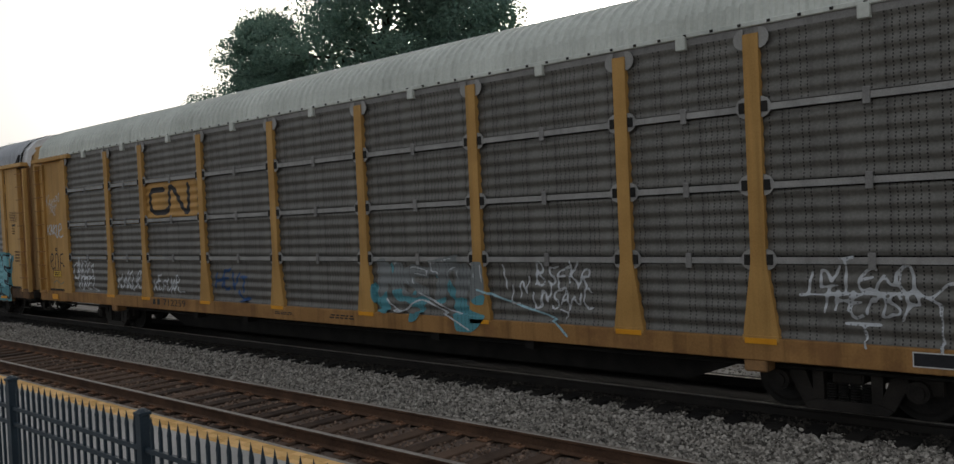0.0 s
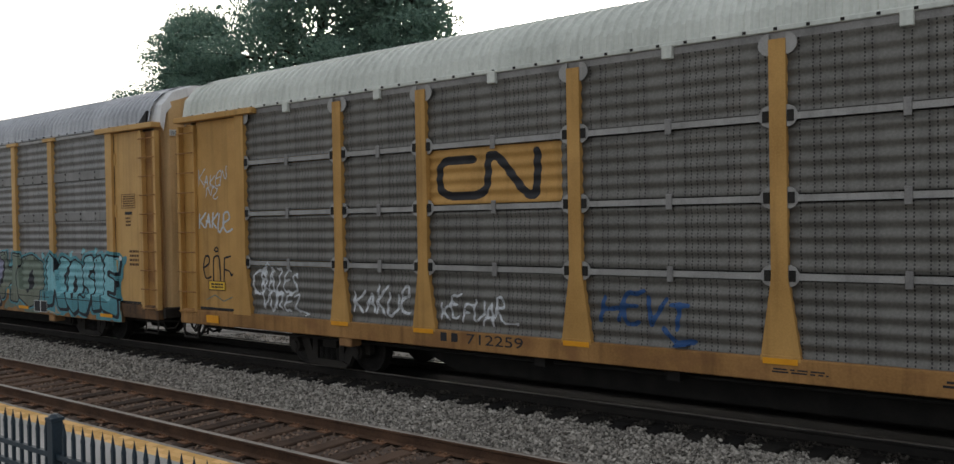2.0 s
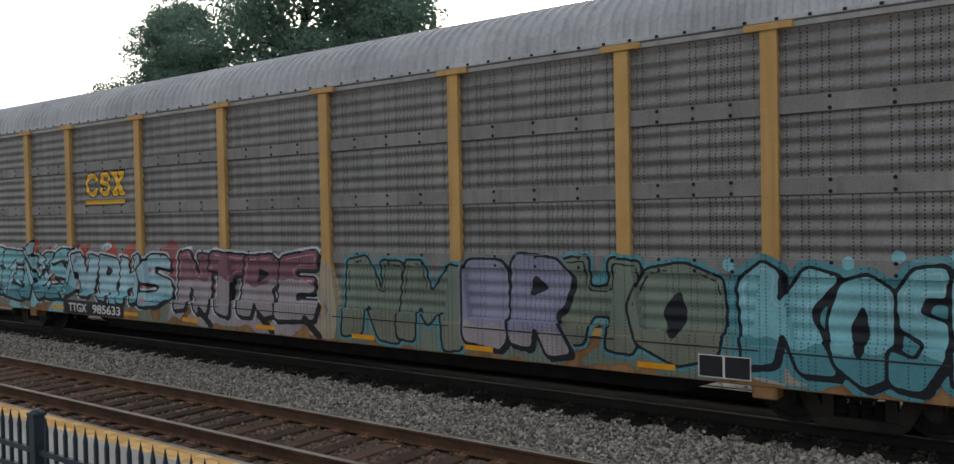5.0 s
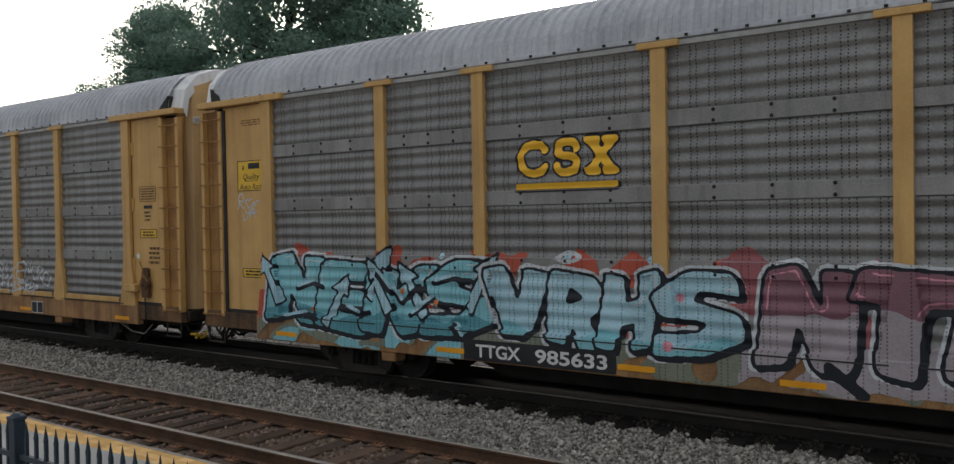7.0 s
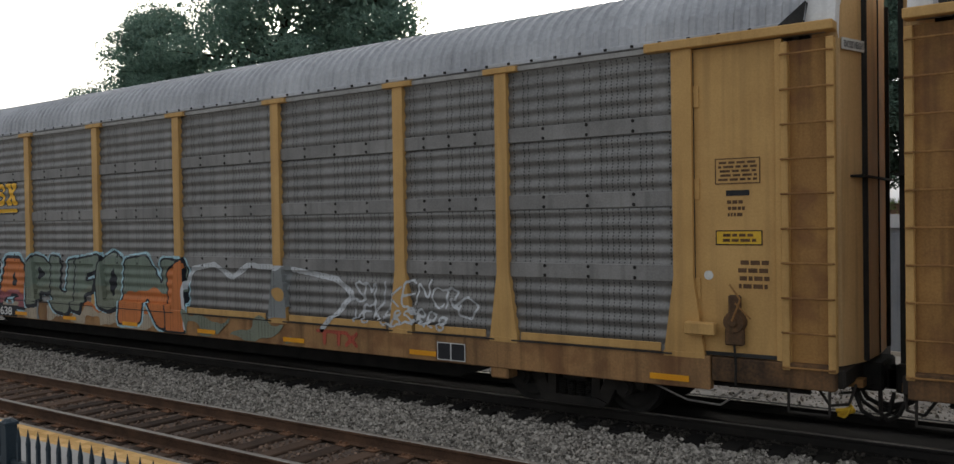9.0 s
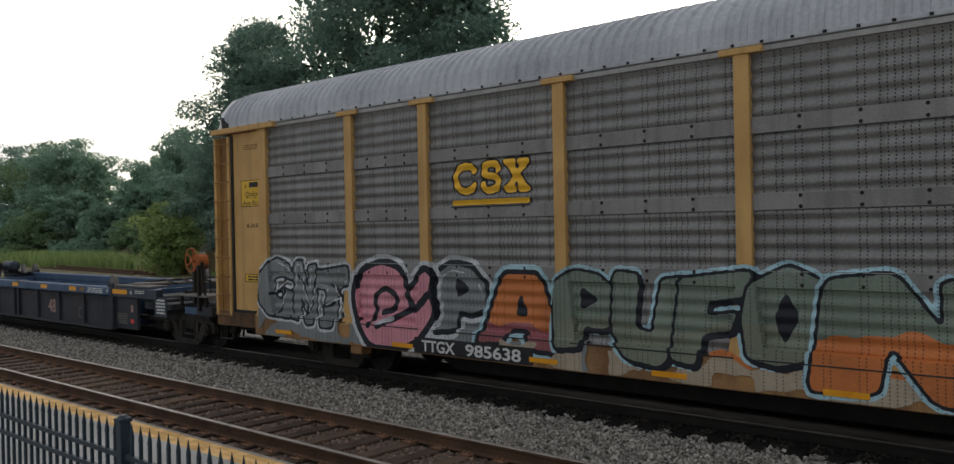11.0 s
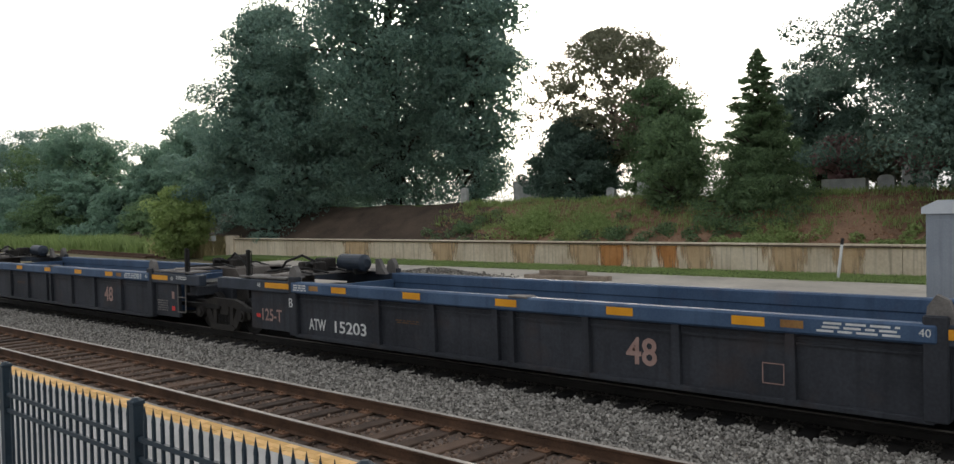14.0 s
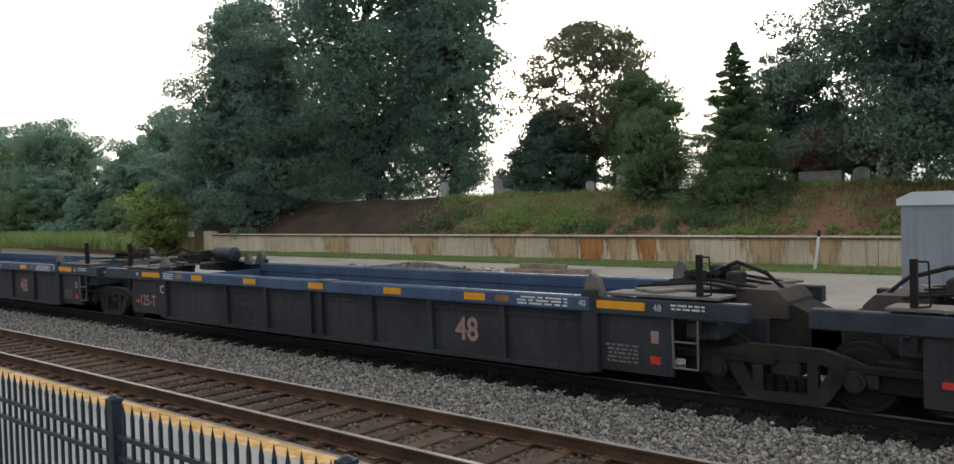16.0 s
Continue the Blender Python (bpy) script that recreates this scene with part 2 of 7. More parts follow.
M["stencil"] = mat("worn_brown_stencil", (0.06, 0.032, 0.016), (0.16, 0.085, 0.04), 0.7, 0, 6, 60, 0.02)
M["label_yellow"] = mat("yellow_label", (0.62, 0.37, 0.03), (0.78, 0.49, 0.05), 0.5, 0, 3, 60, 0.02)
M["orange"] = mat("orange_logo_paint", (0.75, 0.40, 0.02), (0.92, 0.52, 0.05), 0.55, 0, 3, 60, 0.03)
M["black"] = mat("black_paint", (0.010, 0.010, 0.012), (0.03, 0.03, 0.034), 0.6, 0, 3, 60, 0.03)
M["well"] = mat("dirty_black_well_side", (0.016, 0.0175, 0.022), (0.050, 0.053, 0.062), 0.7, 0, 0.9, 25, 0.15, streak=0.4, rusty=0.35, rust=(0.06, 0.04, 0.032))
M["blue"] = mat("faded_blue_paint", (0.032, 0.064, 0.125), (0.075, 0.125, 0.21), 0.55, 0, 1.2, 30, 0.08, streak=0.3, rusty=0.15)
M["casting"] = mat("dusty_brown_casting", (0.045, 0.038, 0.033), (0.125, 0.105, 0.09), 0.8, 0.1, 2, 40, 0.2)
M["timber_grey"] = mat("greyed_plank", (0.14, 0.12, 0.105), (0.30, 0.265, 0.235), 0.9, 0, 3, 40, 0.3)
M["deck"] = mat("worn_grey_deck", (0.10, 0.09, 0.085), (0.24, 0.22, 0.2), 0.8, 0.1, 2, 40, 0.2)
M["handwheel"] = mat("rusty_orange_wheel", (0.3, 0.09, 0.03), (0.55, 0.18, 0.06), 0.8, 0, 4, 40, 0.2)
M["tank"] = mat("blue_black_tank", (0.02, 0.028, 0.04), (0.05, 0.06, 0.08), 0.5, 0.1, 3, 40, 0.1)
M["lettering"] = mat("white_lettering", (0.5, 0.5, 0.48), (0.75, 0.75, 0.72), 0.7, 0, 8, 60, 0.02)
M["faded"] = mat("faded_pink_lettering", (0.28, 0.17, 0.14), (0.42, 0.28, 0.24), 0.7, 0, 8, 60, 0.02)
for k, c in dict(sp_white=(0.62, 0.64, 0.66), sp_teal=(0.10, 0.40, 0.46), sp_aqua=(0.25, 0.56, 0.62), sp_pale=(0.42, 0.64, 0.72), sp_ink=(0.015, 0.018, 0.025), sp_pink=(0.72, 0.30, 0.36),
                 sp_rose=(0.36, 0.12, 0.13), sp_red=(0.50, 0.10, 0.06), sp_orange=(0.62, 0.20, 0.06), sp_silver=(0.24, 0.255, 0.255), sp_olive=(0.22, 0.24, 0.18), sp_lilac=(0.30, 0.30, 0.42),
                 sp_blue=(0.03, 0.09, 0.24), sp_mauve=(0.40, 0.35, 0.37), sp_plum=(0.25, 0.12, 0.15), sp_sage=(0.20, 0.25, 0.20), sp_sea=(0.11, 0.33, 0.38), sp_cream=(0.46, 0.38, 0.28)).items():
    M[k] = mat("spray_" + k[3:], tuple(0.66 * v for v in c), c, 0.6, 0, 1.5, 25, 0.02)
    if k == "sp_white":
        M["sp_chalk"] = mat("spray_chalk", tuple(0.66 * v for v in c), c, 0.6, 0, 1.5, 25, 0.02)
    if k != "sp_ink":
        perforate(M[k], tuple(0.2 * v for v in c))


# ---------------------------------------------------------------- mesh helpers
def mesh_of(name, verts, faces, mats=(), index=None, smooth=False):
    me = bpy.data.meshes.new(name)
    me.from_pydata([tuple(v) for v in verts], [], [tuple(f) for f in faces])
    for m in mats:
        me.materials.append(m)
    if index is not None:
        me.polygons.foreach_set("material_index", np.asarray(index, dtype=np.int32))
    if smooth:
        me.polygons.foreach_set("use_smooth", np.ones(len(me.polygons), dtype=bool))
    me.update()
    return me


def part(name, data, material, parent, label="", at=None):
    """One mesh object under a thing or a part; data: a bmesh or a mesh."""
    if isinstance(data, bmesh.types.BMesh):
        me = bpy.data.meshes.new(name)
        data.to_mesh(me)
        data.free()
    else:
        me = data
    if material is not None and not me.materials:
        me.materials.append(material)
    ob = new(name, me)
    ob.parent = parent
    if at is not None:
        ob.matrix_basis = at
    if label:
        ob["label"] = label
    return ob


def thing(name, label, category, group="", at=None, kind=""):
    ob = new(name)
    ob.empty_display_size = 0.2
    if at is not None:
        ob.matrix_basis = at
    return tagged(ob, label, category, group, kind)


def add_box(bm, x0, x1, y0, y1, z0, z1, bevel=0.0):
    r = bmesh.ops.create_cube(bm, size=1.0, matrix=Matrix.Translation(((x0 + x1) / 2, (y0 + y1) / 2, (z0 + z1) / 2)) @ Matrix.Diagonal((abs(x1 - x0), abs(y1 - y0), abs(z1 - z0), 1)))
    if bevel:
        edges = list({e for v in r["verts"] for e in v.link_edges})
        bmesh.ops.bevel(bm, geom=edges, offset=bevel, segments=1, affect="EDGES")
    return bm


def boxes(*rows, bevel=0.0):
    bm = bmesh.new()
    for r in rows:
        add_box(bm, *r, bevel=bevel)
    return bm


def add_cyl(bm, a, b, r, r2=None, seg=12, caps=True):
    a, b = Vector(a), Vector(b)
    q = (b - a).to_track_quat("Z", "Y").to_matrix().to_4x4()
    bmesh.ops.create_cone(bm, cap_ends=caps, segments=seg, radius1=r, radius2=r if r2 is None else r2, depth=(b - a).length, matrix=Matrix.Translation((a + b) / 2) @ q)
    return bm


def tube(points, r, seg=8):
    bm = bmesh.new()
    for a, b in zip(points[:-1], points[1:]):
        add_cyl(bm, a, b, r, seg=seg)
    return bm


def prism(outline, y0, y1):
    """A solid from an outline in x and z, between two depths."""
    bm = bmesh.new()
    f = bm.faces.new([bm.verts.new((x, y0, z)) for x, z in outline])
    r = bmesh.ops.extrude_face_region(bm, geom=[f])
    bmesh.ops.translate(bm, verts=[v for v in r["geom"] if isinstance(v, bmesh.types.BMVert)], vec=(0, y1 - y0, 0))
    bmesh.ops.recalc_face_normals(bm, faces=bm.faces)
    return bm


def lettering(name, text, size, x, y, z, material, parent, width=None, stretch=1.0, bold=0.0, label="", slant=0.0):
    """Raised letters that face -y; x, z: the lower left corner."""
    cu = bpy.data.curves.new(name, "FONT")
    cu.body, cu.size, cu.extrude, cu.offset, cu.shear = text, size / 0.73, 0.001, bold, slant
    tmp = new(name, cu)
    me = bpy.data.meshes.new_from_object(tmp.evaluated_get(bpy.context.evaluated_depsgraph_get()))
    bpy.data.objects.remove(tmp)
    xs = [v.co.x for v in me.vertices]
    k = stretch if width is None else width / max(max(xs) - min(xs), 1e-3)
    me.transform(pose(x, y, z, 90, 0, 0) @ Matrix.Diagonal((k, 1, 1, 1)) @ Matrix.Translation((-min(xs), 0, 0)))
    me.materials.clear()
    me.materials.append(material)
    return part(name, me, material, parent, label)


def print_bars(name, x0, x1, z0, z1, y, rows, material, parent, rnd):
    """Lines of print too small to read, as plain bars."""
    bm = bmesh.new()
    h = (z1 - z0) / rows
    for i in range(rows):
        x, zc = x0 + rnd.uniform(0, 0.1) * (x1 - x0), z1 - (i + 0.5) * h
        while x < x1 - 0.02:
            w = rnd.uniform(0.08, 0.3) * (x1 - x0)
            e = min(x + w, x1)
            add_box(bm, x, e, y - 0.002, y, zc - 0.28 * h, zc + 0.28 * h)
            x = e + 0.05 * (x1 - x0)
    ob = part(name, bm, material, parent)
    ob["kind"] = "stuff"
    return ob


M["wall_rust"] = mat("orange_rust_stain", (0.46, 0.19, 0.06), (0.66, 0.33, 0.13), 0.92, 0, 1.5, 12, 0.2, streak=0.4)


def feather(m):
    """Let a stain thin out in ragged streaks towards its sides and its foot."""
    nt = m.node_tree
    tc, sep, n = nt.nodes.new("ShaderNodeTexCoord"), nt.nodes.new("ShaderNodeSeparateXYZ"), nt.nodes.new("ShaderNodeTexNoise")
    mp = nt.nodes.new("ShaderNodeMapping")
    mp.inputs["Scale"].default_value = (6.0, 1.0, 0.9)
    n.inputs["Scale"].default_value, n.inputs["Detail"].default_value = 1.0, 4
    nt.links.new(tc.outputs["Object"], mp.inputs[0])
    nt.links.new(mp.outputs[0], n.inputs[0])
    nt.links.new(tc.outputs["Generated"], sep.inputs[0])
    def op(kind, a, c):
        q = nt.nodes.new("ShaderNodeMath")
        q.operation = kind
        for i, v in enumerate((a, c)):
            if isinstance(v, (int, float)):
                q.inputs[i].default_value = v
            else:
                nt.links.new(v, q.inputs[i])
        return q.outputs[0]
    side = op("ABSOLUTE", op("SUBTRACT", sep.outputs[0], 0.5), 0.0)
    amount = op("SUBTRACT", op("ADD", n.outputs["Fac"], op("MULTIPLY", sep.outputs[2], 0.25)), op("MULTIPLY", side, 1.3))
    cover = ramp(nt, amount, [(0.05, (0, 0, 0)), (0.42, (0.9, 0.9, 0.9))])
    clear, mix = nt.nodes.new("ShaderNodeBsdfTransparent"), nt.nodes.new("ShaderNodeMixShader")
    nt.links.new(cover, mix.inputs[0])
    nt.links.new(clear.outputs[0], mix.inputs[1])
    nt.links.new(nt.nodes["Principled BSDF"].outputs[0], mix.inputs[2])
    nt.links.new(mix.outputs[0], nt.nodes["Material Output"].inputs[0])


M["wall_tan"] = mat("tan_water_stain", (0.50, 0.34, 0.19), (0.66, 0.48, 0.30), 0.92, 0, 1.5, 12, 0.2, streak=0.4)
feather(M["wall_rust"])
feather(M["wall_tan"])


# ---------------------------------------------------------------- ground, tracks, platform
RAILS_NEAR, RAILS_FAR, TRACK_Y, RAIL_TOP = (7.02, 8.53), (11.62, 13.13), 12.375, 0.18


def sheet(name, x0, x1, y0, y1, z, material, label, category, thick=0.3):
    ob = part(name, boxes((x0, x1, y0, y1, z - thick, z)), material, None)
    return tagged(ob, label, category, kind="structure")


def build_ground():
    ground = part("ground", mesh_of("ground", [(-2500, -2500, -0.32), (2500, -2500, -0.32), (2500, 2500, -0.32), (-2500, 2500, -0.32)], [(0, 1, 2, 3)]), M["land"], None)
    tagged(ground, "flat rough ground of dry grass and earth", "ground", kind="structure")
    # ballast shoulder with sloping far side
    bm = bmesh.new()
    prof = [(6.1, -0.3), (6.1, -0.05), (14.6, -0.05), (15.6, -0.16), (19.1, -0.18)]
    a = [bm.verts.new((-400, y, z)) for y, z in prof]
    b = [bm.verts.new((150, y, z)) for y, z in prof]
    for i in range(len(prof) - 1):
        bm.faces.new((a[i], b[i], b[i + 1], a[i + 1]))
    tagged(part("ballast_bed", bm, M["ballast"], None), "bed of grey crushed stone under two tracks", "ballast", kind="structure")
    part("bed_between_rails", boxes((-400, 150, 6.35, 9.0, -0.1, -0.042)), M["bed"], bpy.data.objects["ballast_bed"], "brown dusty stone between the rails")
    # Bed and shoulder: oil plus the train's shade in one dark colour.
    part("bed_between_rails", boxes((-400, 150, 11.5, 14.0, -0.1, 0.022)), M["oily_shade_bed"], bpy.data.objects["ballast_bed"], "oily stone between the rails, blackened for the train's shade")
    part("shoulder", boxes((-400, 150, 11.22, 11.5, -0.1, 0.012)), M["oily_shade_bed"], bpy.data.objects["ballast_bed"], "oily stone over the sleepers, blackened for the train's shade")
    sheet("yard_slab", -48, 40, 19.0, 33.6, -0.02, M["slab"], "pale cracked concrete yard beyond the tracks", "pavement")
    sheet("grass_strip", -58, 40, 33.6, 36.6, 0.03, M["grass"], "narrow strip of green grass before a wall", "grass")


def build_rail(parent, y, material_top, material_side):
    prof = [(-0.07, 0.0), (0.07, 0.0), (0.07, 0.012), (0.012, 0.03), (0.009, 0.125), (0.036, 0.14), (0.036, 0.172), (0.028, 0.18), (-0.028, 0.18), (-0.036, 0.172), (-0.036, 0.14), (-0.009, 0.125), (-0.012, 0.03), (-0.07, 0.012)]
    xs = [-400 + 5 * i for i in range(111)]
    verts = [(x, y + a, b) for x in xs for a, b in prof]
    n = len(prof)
    faces, idx = [], []
    for i in range(len(xs) - 1):
        for j in range(n):
            k = (j + 1) % n
            faces.append((i * n + j, i * n + k, (i + 1) * n + k, (i + 1) * n + j))
            idx.append(1 if j in (6, 7, 8) else 0)
    return part("rail", mesh_of("rail", verts, faces, (material_side, material_top), idx), None, parent)


def build_tracks():
    rnd = random.Random(4)
    # The far track's wood and steel are darkened for oil and the train's shade.
    for ys, wood, label in ((RAILS_NEAR, "tie", "empty railway track with brown wooden sleepers"), (RAILS_FAR, "tie_dark", "railway track under the train, sleepers dark with oil and painted shade")):
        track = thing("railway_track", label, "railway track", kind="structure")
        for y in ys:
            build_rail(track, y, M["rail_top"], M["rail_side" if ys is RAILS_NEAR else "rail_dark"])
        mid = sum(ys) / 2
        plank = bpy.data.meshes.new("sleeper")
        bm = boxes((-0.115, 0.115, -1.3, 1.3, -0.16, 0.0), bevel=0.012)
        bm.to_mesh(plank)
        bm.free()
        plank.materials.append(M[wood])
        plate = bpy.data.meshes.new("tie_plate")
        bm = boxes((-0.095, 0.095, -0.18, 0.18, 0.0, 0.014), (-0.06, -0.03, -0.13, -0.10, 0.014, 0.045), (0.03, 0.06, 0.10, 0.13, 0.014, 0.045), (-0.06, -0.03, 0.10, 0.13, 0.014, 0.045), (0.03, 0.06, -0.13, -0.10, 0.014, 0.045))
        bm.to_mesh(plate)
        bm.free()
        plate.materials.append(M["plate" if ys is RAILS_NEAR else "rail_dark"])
        far_bm = bmesh.new()
        for i in range(-160, 20):
            x = i * 0.56 + 0.1 + rnd.uniform(-0.035, 0.035)
            dz = rnd.uniform(-0.012, 0.0) + (0.002 if ys is RAILS_NEAR else 0.018)
            if x > -42:
                part("sleeper", plank, None, track, at=pose(x, mid + rnd.uniform(-0.05, 0.05) - (0 if ys is RAILS_NEAR else 0.1), dz, 0, 0, rnd.uniform(-1.2, 1.2)))
                for y in ys:
                    part("tie_plate", plate, None, track, at=pose(x, y, 0.001, 0, 0, 0))
            else:
                add_box(far_bm, x - 0.11, x + 0.11, mid - 1.3, mid + 1.3, -0.16, dz)
        ob = part("far_sleepers", far_bm, M[wood], track)
        ob["kind"] = "stuff"


def scatter_stones():
    """Loose crushed stone round the sleepers, one joined mesh."""
    rng = np.random.default_rng(7)
    base = np.array([(1, 0, -0.3), (-0.6, 0.9, -0.2), (-0.7, -0.8, -0.3), (0.1, 0.1, 0.8), (0.5, -0.6, 0.45), (-0.3, 0.5, 0.6)])
    tris = np.array([(0, 1, 5), (0, 5, 3), (0, 3, 4), (0, 4, 2), (2, 4, 3), (2, 3, 5), (2, 5, 1)])
    zones = [(-14, 5, 8.75, 11.2, 50000, -0.008), (-32, -14, 8.75, 11.2, 24000, -0.008), (-22, 4, 7.1, 8.45, 13000, -0.02), (-22, 4, 6.2, 6.95, 5000, -0.02), (-20, 6, 13.4, 16.5, 9000, 0.0), (-30, 5, 11.17, 11.56, 12000, 0.03)]
    ties = 0.56 * np.arange(-70, 20) + 0.1
    # The last sheet's colour mixes oil with the shade beside the train.
    for zs, mat_name, label in ((zones[:2] + zones[4:5], "stone", "loose grey crushed stone between the tracks"), (zones[2:4], "stone_brown", "rust-dusted crushed stone between the rails"), (zones[5:], "stone_oily_shade", "oily crushed stone beside the rail, darkened for the train's shade")):
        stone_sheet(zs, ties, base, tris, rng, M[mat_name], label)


def stone_sheet(zones, ties, base, tris, rng, material, label):
    all_v, all_f, count = [], [], 0
    for x0, x1, y0, y1, n, drop in zones:
        p = np.stack([rng.uniform(x0, x1, n), rng.uniform(y0, y1, n), rng.uniform(-0.045, 0.008, n) + drop], 1)
        # keep the sleepers clear
        gap = np.abs(p[:, :1] - ties[None]).min(1)
        on = (gap < 0.15) & ((p[:, 1] > 10.95) | (p[:, 1] < 9.06)) & (p[:, 1] < 13.7) & (drop < 0.04)
        p = p[~(on & (rng.random(n) < 0.97))]
        n = len(p)
        sz = 0.012 + 0.026 * rng.random(n) ** 1.6
        ang = rng.uniform(0, 2 * np.pi, n)
        tilt = rng.uniform(-0.9, 0.9, n)
        v = base[None] * sz[:, None, None] * rng.uniform(0.7, 1.3, (n, 1, 3))
        c, s_ = np.cos(tilt)[:, None], np.sin(tilt)[:, None]
        v = np.stack([v[..., 0], v[..., 1] * c - v[..., 2] * s_, v[..., 1] * s_ + v[..., 2] * c], -1)
        c, s_ = np.cos(ang)[:, None], np.sin(ang)[:, None]
        v = np.stack([v[..., 0] * c - v[..., 1] * s_, v[..., 0] * s_ + v[..., 1] * c, v[..., 2]], -1) + p[:, None]
        all_v.append(v.reshape(-1, 3))
        all_f.append((tris[None] + (np.arange(n) * 6)[:, None, None] + count).reshape(-1, 3))
        count += n * 6
    ob = part("crushed_stone", mesh_of("crushed_stone", np.concatenate(all_v).tolist(), np.concatenate(all_f).tolist()), material, None)
    tagged(ob, label, "gravel", kind="stuff")


def build_platform():
    z, edge = 0.3, 6.07
    plat = part("platform", boxes((-60, 30, -12, 5.66, -0.3, z)), M["platform"], None)
    tagged(plat, "low grey concrete station platform", "platform", kind="structure")
    part("coping", boxes((-60, 30, 6.0, edge, -0.3, z - 0.004), bevel=0.008), M["coping"], plat, "worn concrete edge")
    part("paver_bed", boxes((-60, 30, 5.66, 6.0, -0.3, z - 0.012)), M["coping"], plat)
    rnd = random.Random(9)
    me = bpy.data.meshes.new("paver")
    bm = boxes((-0.097, 0.097, -0.054, 0.054, -0.05, 0.0), bevel=0.004)
    bm.to_mesh(me)
    bm.free()
    me.materials.append(M["paver"])
    for j in range(3):
        for i in range(95):
            x = -24.0 + 0.2 * i + 0.1 * (j % 2)
            part("paver", me, None, plat, at=pose(x, 5.717 + 0.113 * j, z + rnd.uniform(-0.003, 0.002)))
    rest = bmesh.new()
    for x0, x1 in ((-60, -24.15), (-4.9, 30)):
        n = int((x1 - x0) / 0.2)
        for j in range(3):
            for i in range(n):
                x = x0 + 0.2 * (i + 0.5)
                add_box(rest, x - 0.097, x + 0.097, 5.663 + 0.113 * j, 5.771 + 0.113 * j, z - 0.05, z)
    part("paver_rows", rest, M["paver"], plat)["kind"] = "stuff"


def build_fence():
    z0, top, y = 0.3, 1.77, 2.78
    fence = thing("metal_fence", "dark blue-green metal picket fence on the platform", "fence", at=pose(0, y, z0))
    h = top - z0
    xs = [-13.0, -10.58, -8.16, -5.74, -3.32, -0.9]
    for x in xs:
        bm = boxes((x - 0.038, x + 0.038, -0.038, 0.038, 0, h - 0.035), bevel=0.004)
        post = part("post", bm, M["fence"], fence)
        cap = bmesh.new()
        add_box(cap, x - 0.046, x + 0.046, -0.046, 0.046, h - 0.035, h - 0.01, bevel=0.004)
        add_cyl(cap, (x, 0, h - 0.01), (x, 0, h + 0.01), 0.05, 0.02, seg=8)
        part("cap", cap, M["fence"], post)
        part("base_plate", boxes((x - 0.075, x + 0.075, -0.075, 0.075, 0, 0.012)), M["fence"], post)
    pk = bmesh.new()
    add_box(pk, -0.0105, 0.0105, -0.0105, 0.0105, 0.06, h - 0.13)
    add_cyl(pk, (0, 0, h - 0.13), (0, 0, h - 0.115), 0.018, 0.016, seg=6)
    add_cyl(pk, (0, 0, h - 0.115), (0, 0, h - 0.03), 0.016, 0.001, seg=6)
    picket = bpy.data.meshes.new("picket")
    pk.to_mesh(picket)
    pk.free()
    picket.materials.append(M["fence"])
    for a, b in zip(xs[:-1], xs[1:]):
        for zz in (h - 0.27, h - 0.41, 0.15):
            part("fence_rail", boxes((a + 0.038, b - 0.038, -0.017, 0.017, zz - 0.018, zz + 0.018), bevel=0.003), M["fence"], fence)
        for i in range(1, 20):
            part("picket", picket, None, fence, at=pose(a + (b - a) * i / 20, 0, 0))


build_ground()
build_tracks()
build_platform()
build_fence()


# ---------------------------------------------------------------- the train
PITCH, AMP, SKIN = 0.19, 0.0145, -1.515
POSTS = (-9.45, -7.42, -4.45, -1.48, 1.48, 4.45, 7.42, 9.45)
END_POST = 12.3
WHEELS = []


def corrugated(width, z0, z1, base):
    """A sheet pressed in horizontal waves, facing -y; base: the height from which the waves count."""
    n = max(2, int((z1 - z0) / 0.016))
    zs = [z0 + (z1 - z0) * i / n for i in range(n + 1)]
    ys = [-AMP * math.cos(2 * math.pi * (z - base) / PITCH) for z in zs]
    verts, faces = [], []
    for x in (-width / 2, width / 2):
        verts += [(x, y, z - z0) for y, z in zip(ys, zs)]
    m = n + 1
    faces = [(i, m + i, m + i + 1, i + 1) for i in range(n)]
    back = len(verts)
    verts += [(-width / 2, 0.05, 0), (width / 2, 0.05, 0), (width / 2, 0.05, z1 - z0), (-width / 2, 0.05, z1 - z0)]
    faces.append((back + 1, back, back + 3, back + 2))
    me = mesh_of("side_panel", verts, faces)
    me.polygons.foreach_set("use_smooth", [True] * n + [False])
    return me


def half_width(style, x0, z, end=False):
    flare = max(0.0, min(1.0, (2.05 - z) / 0.95))
    return (0.135 if end else 0.105) + 0.135 * flare


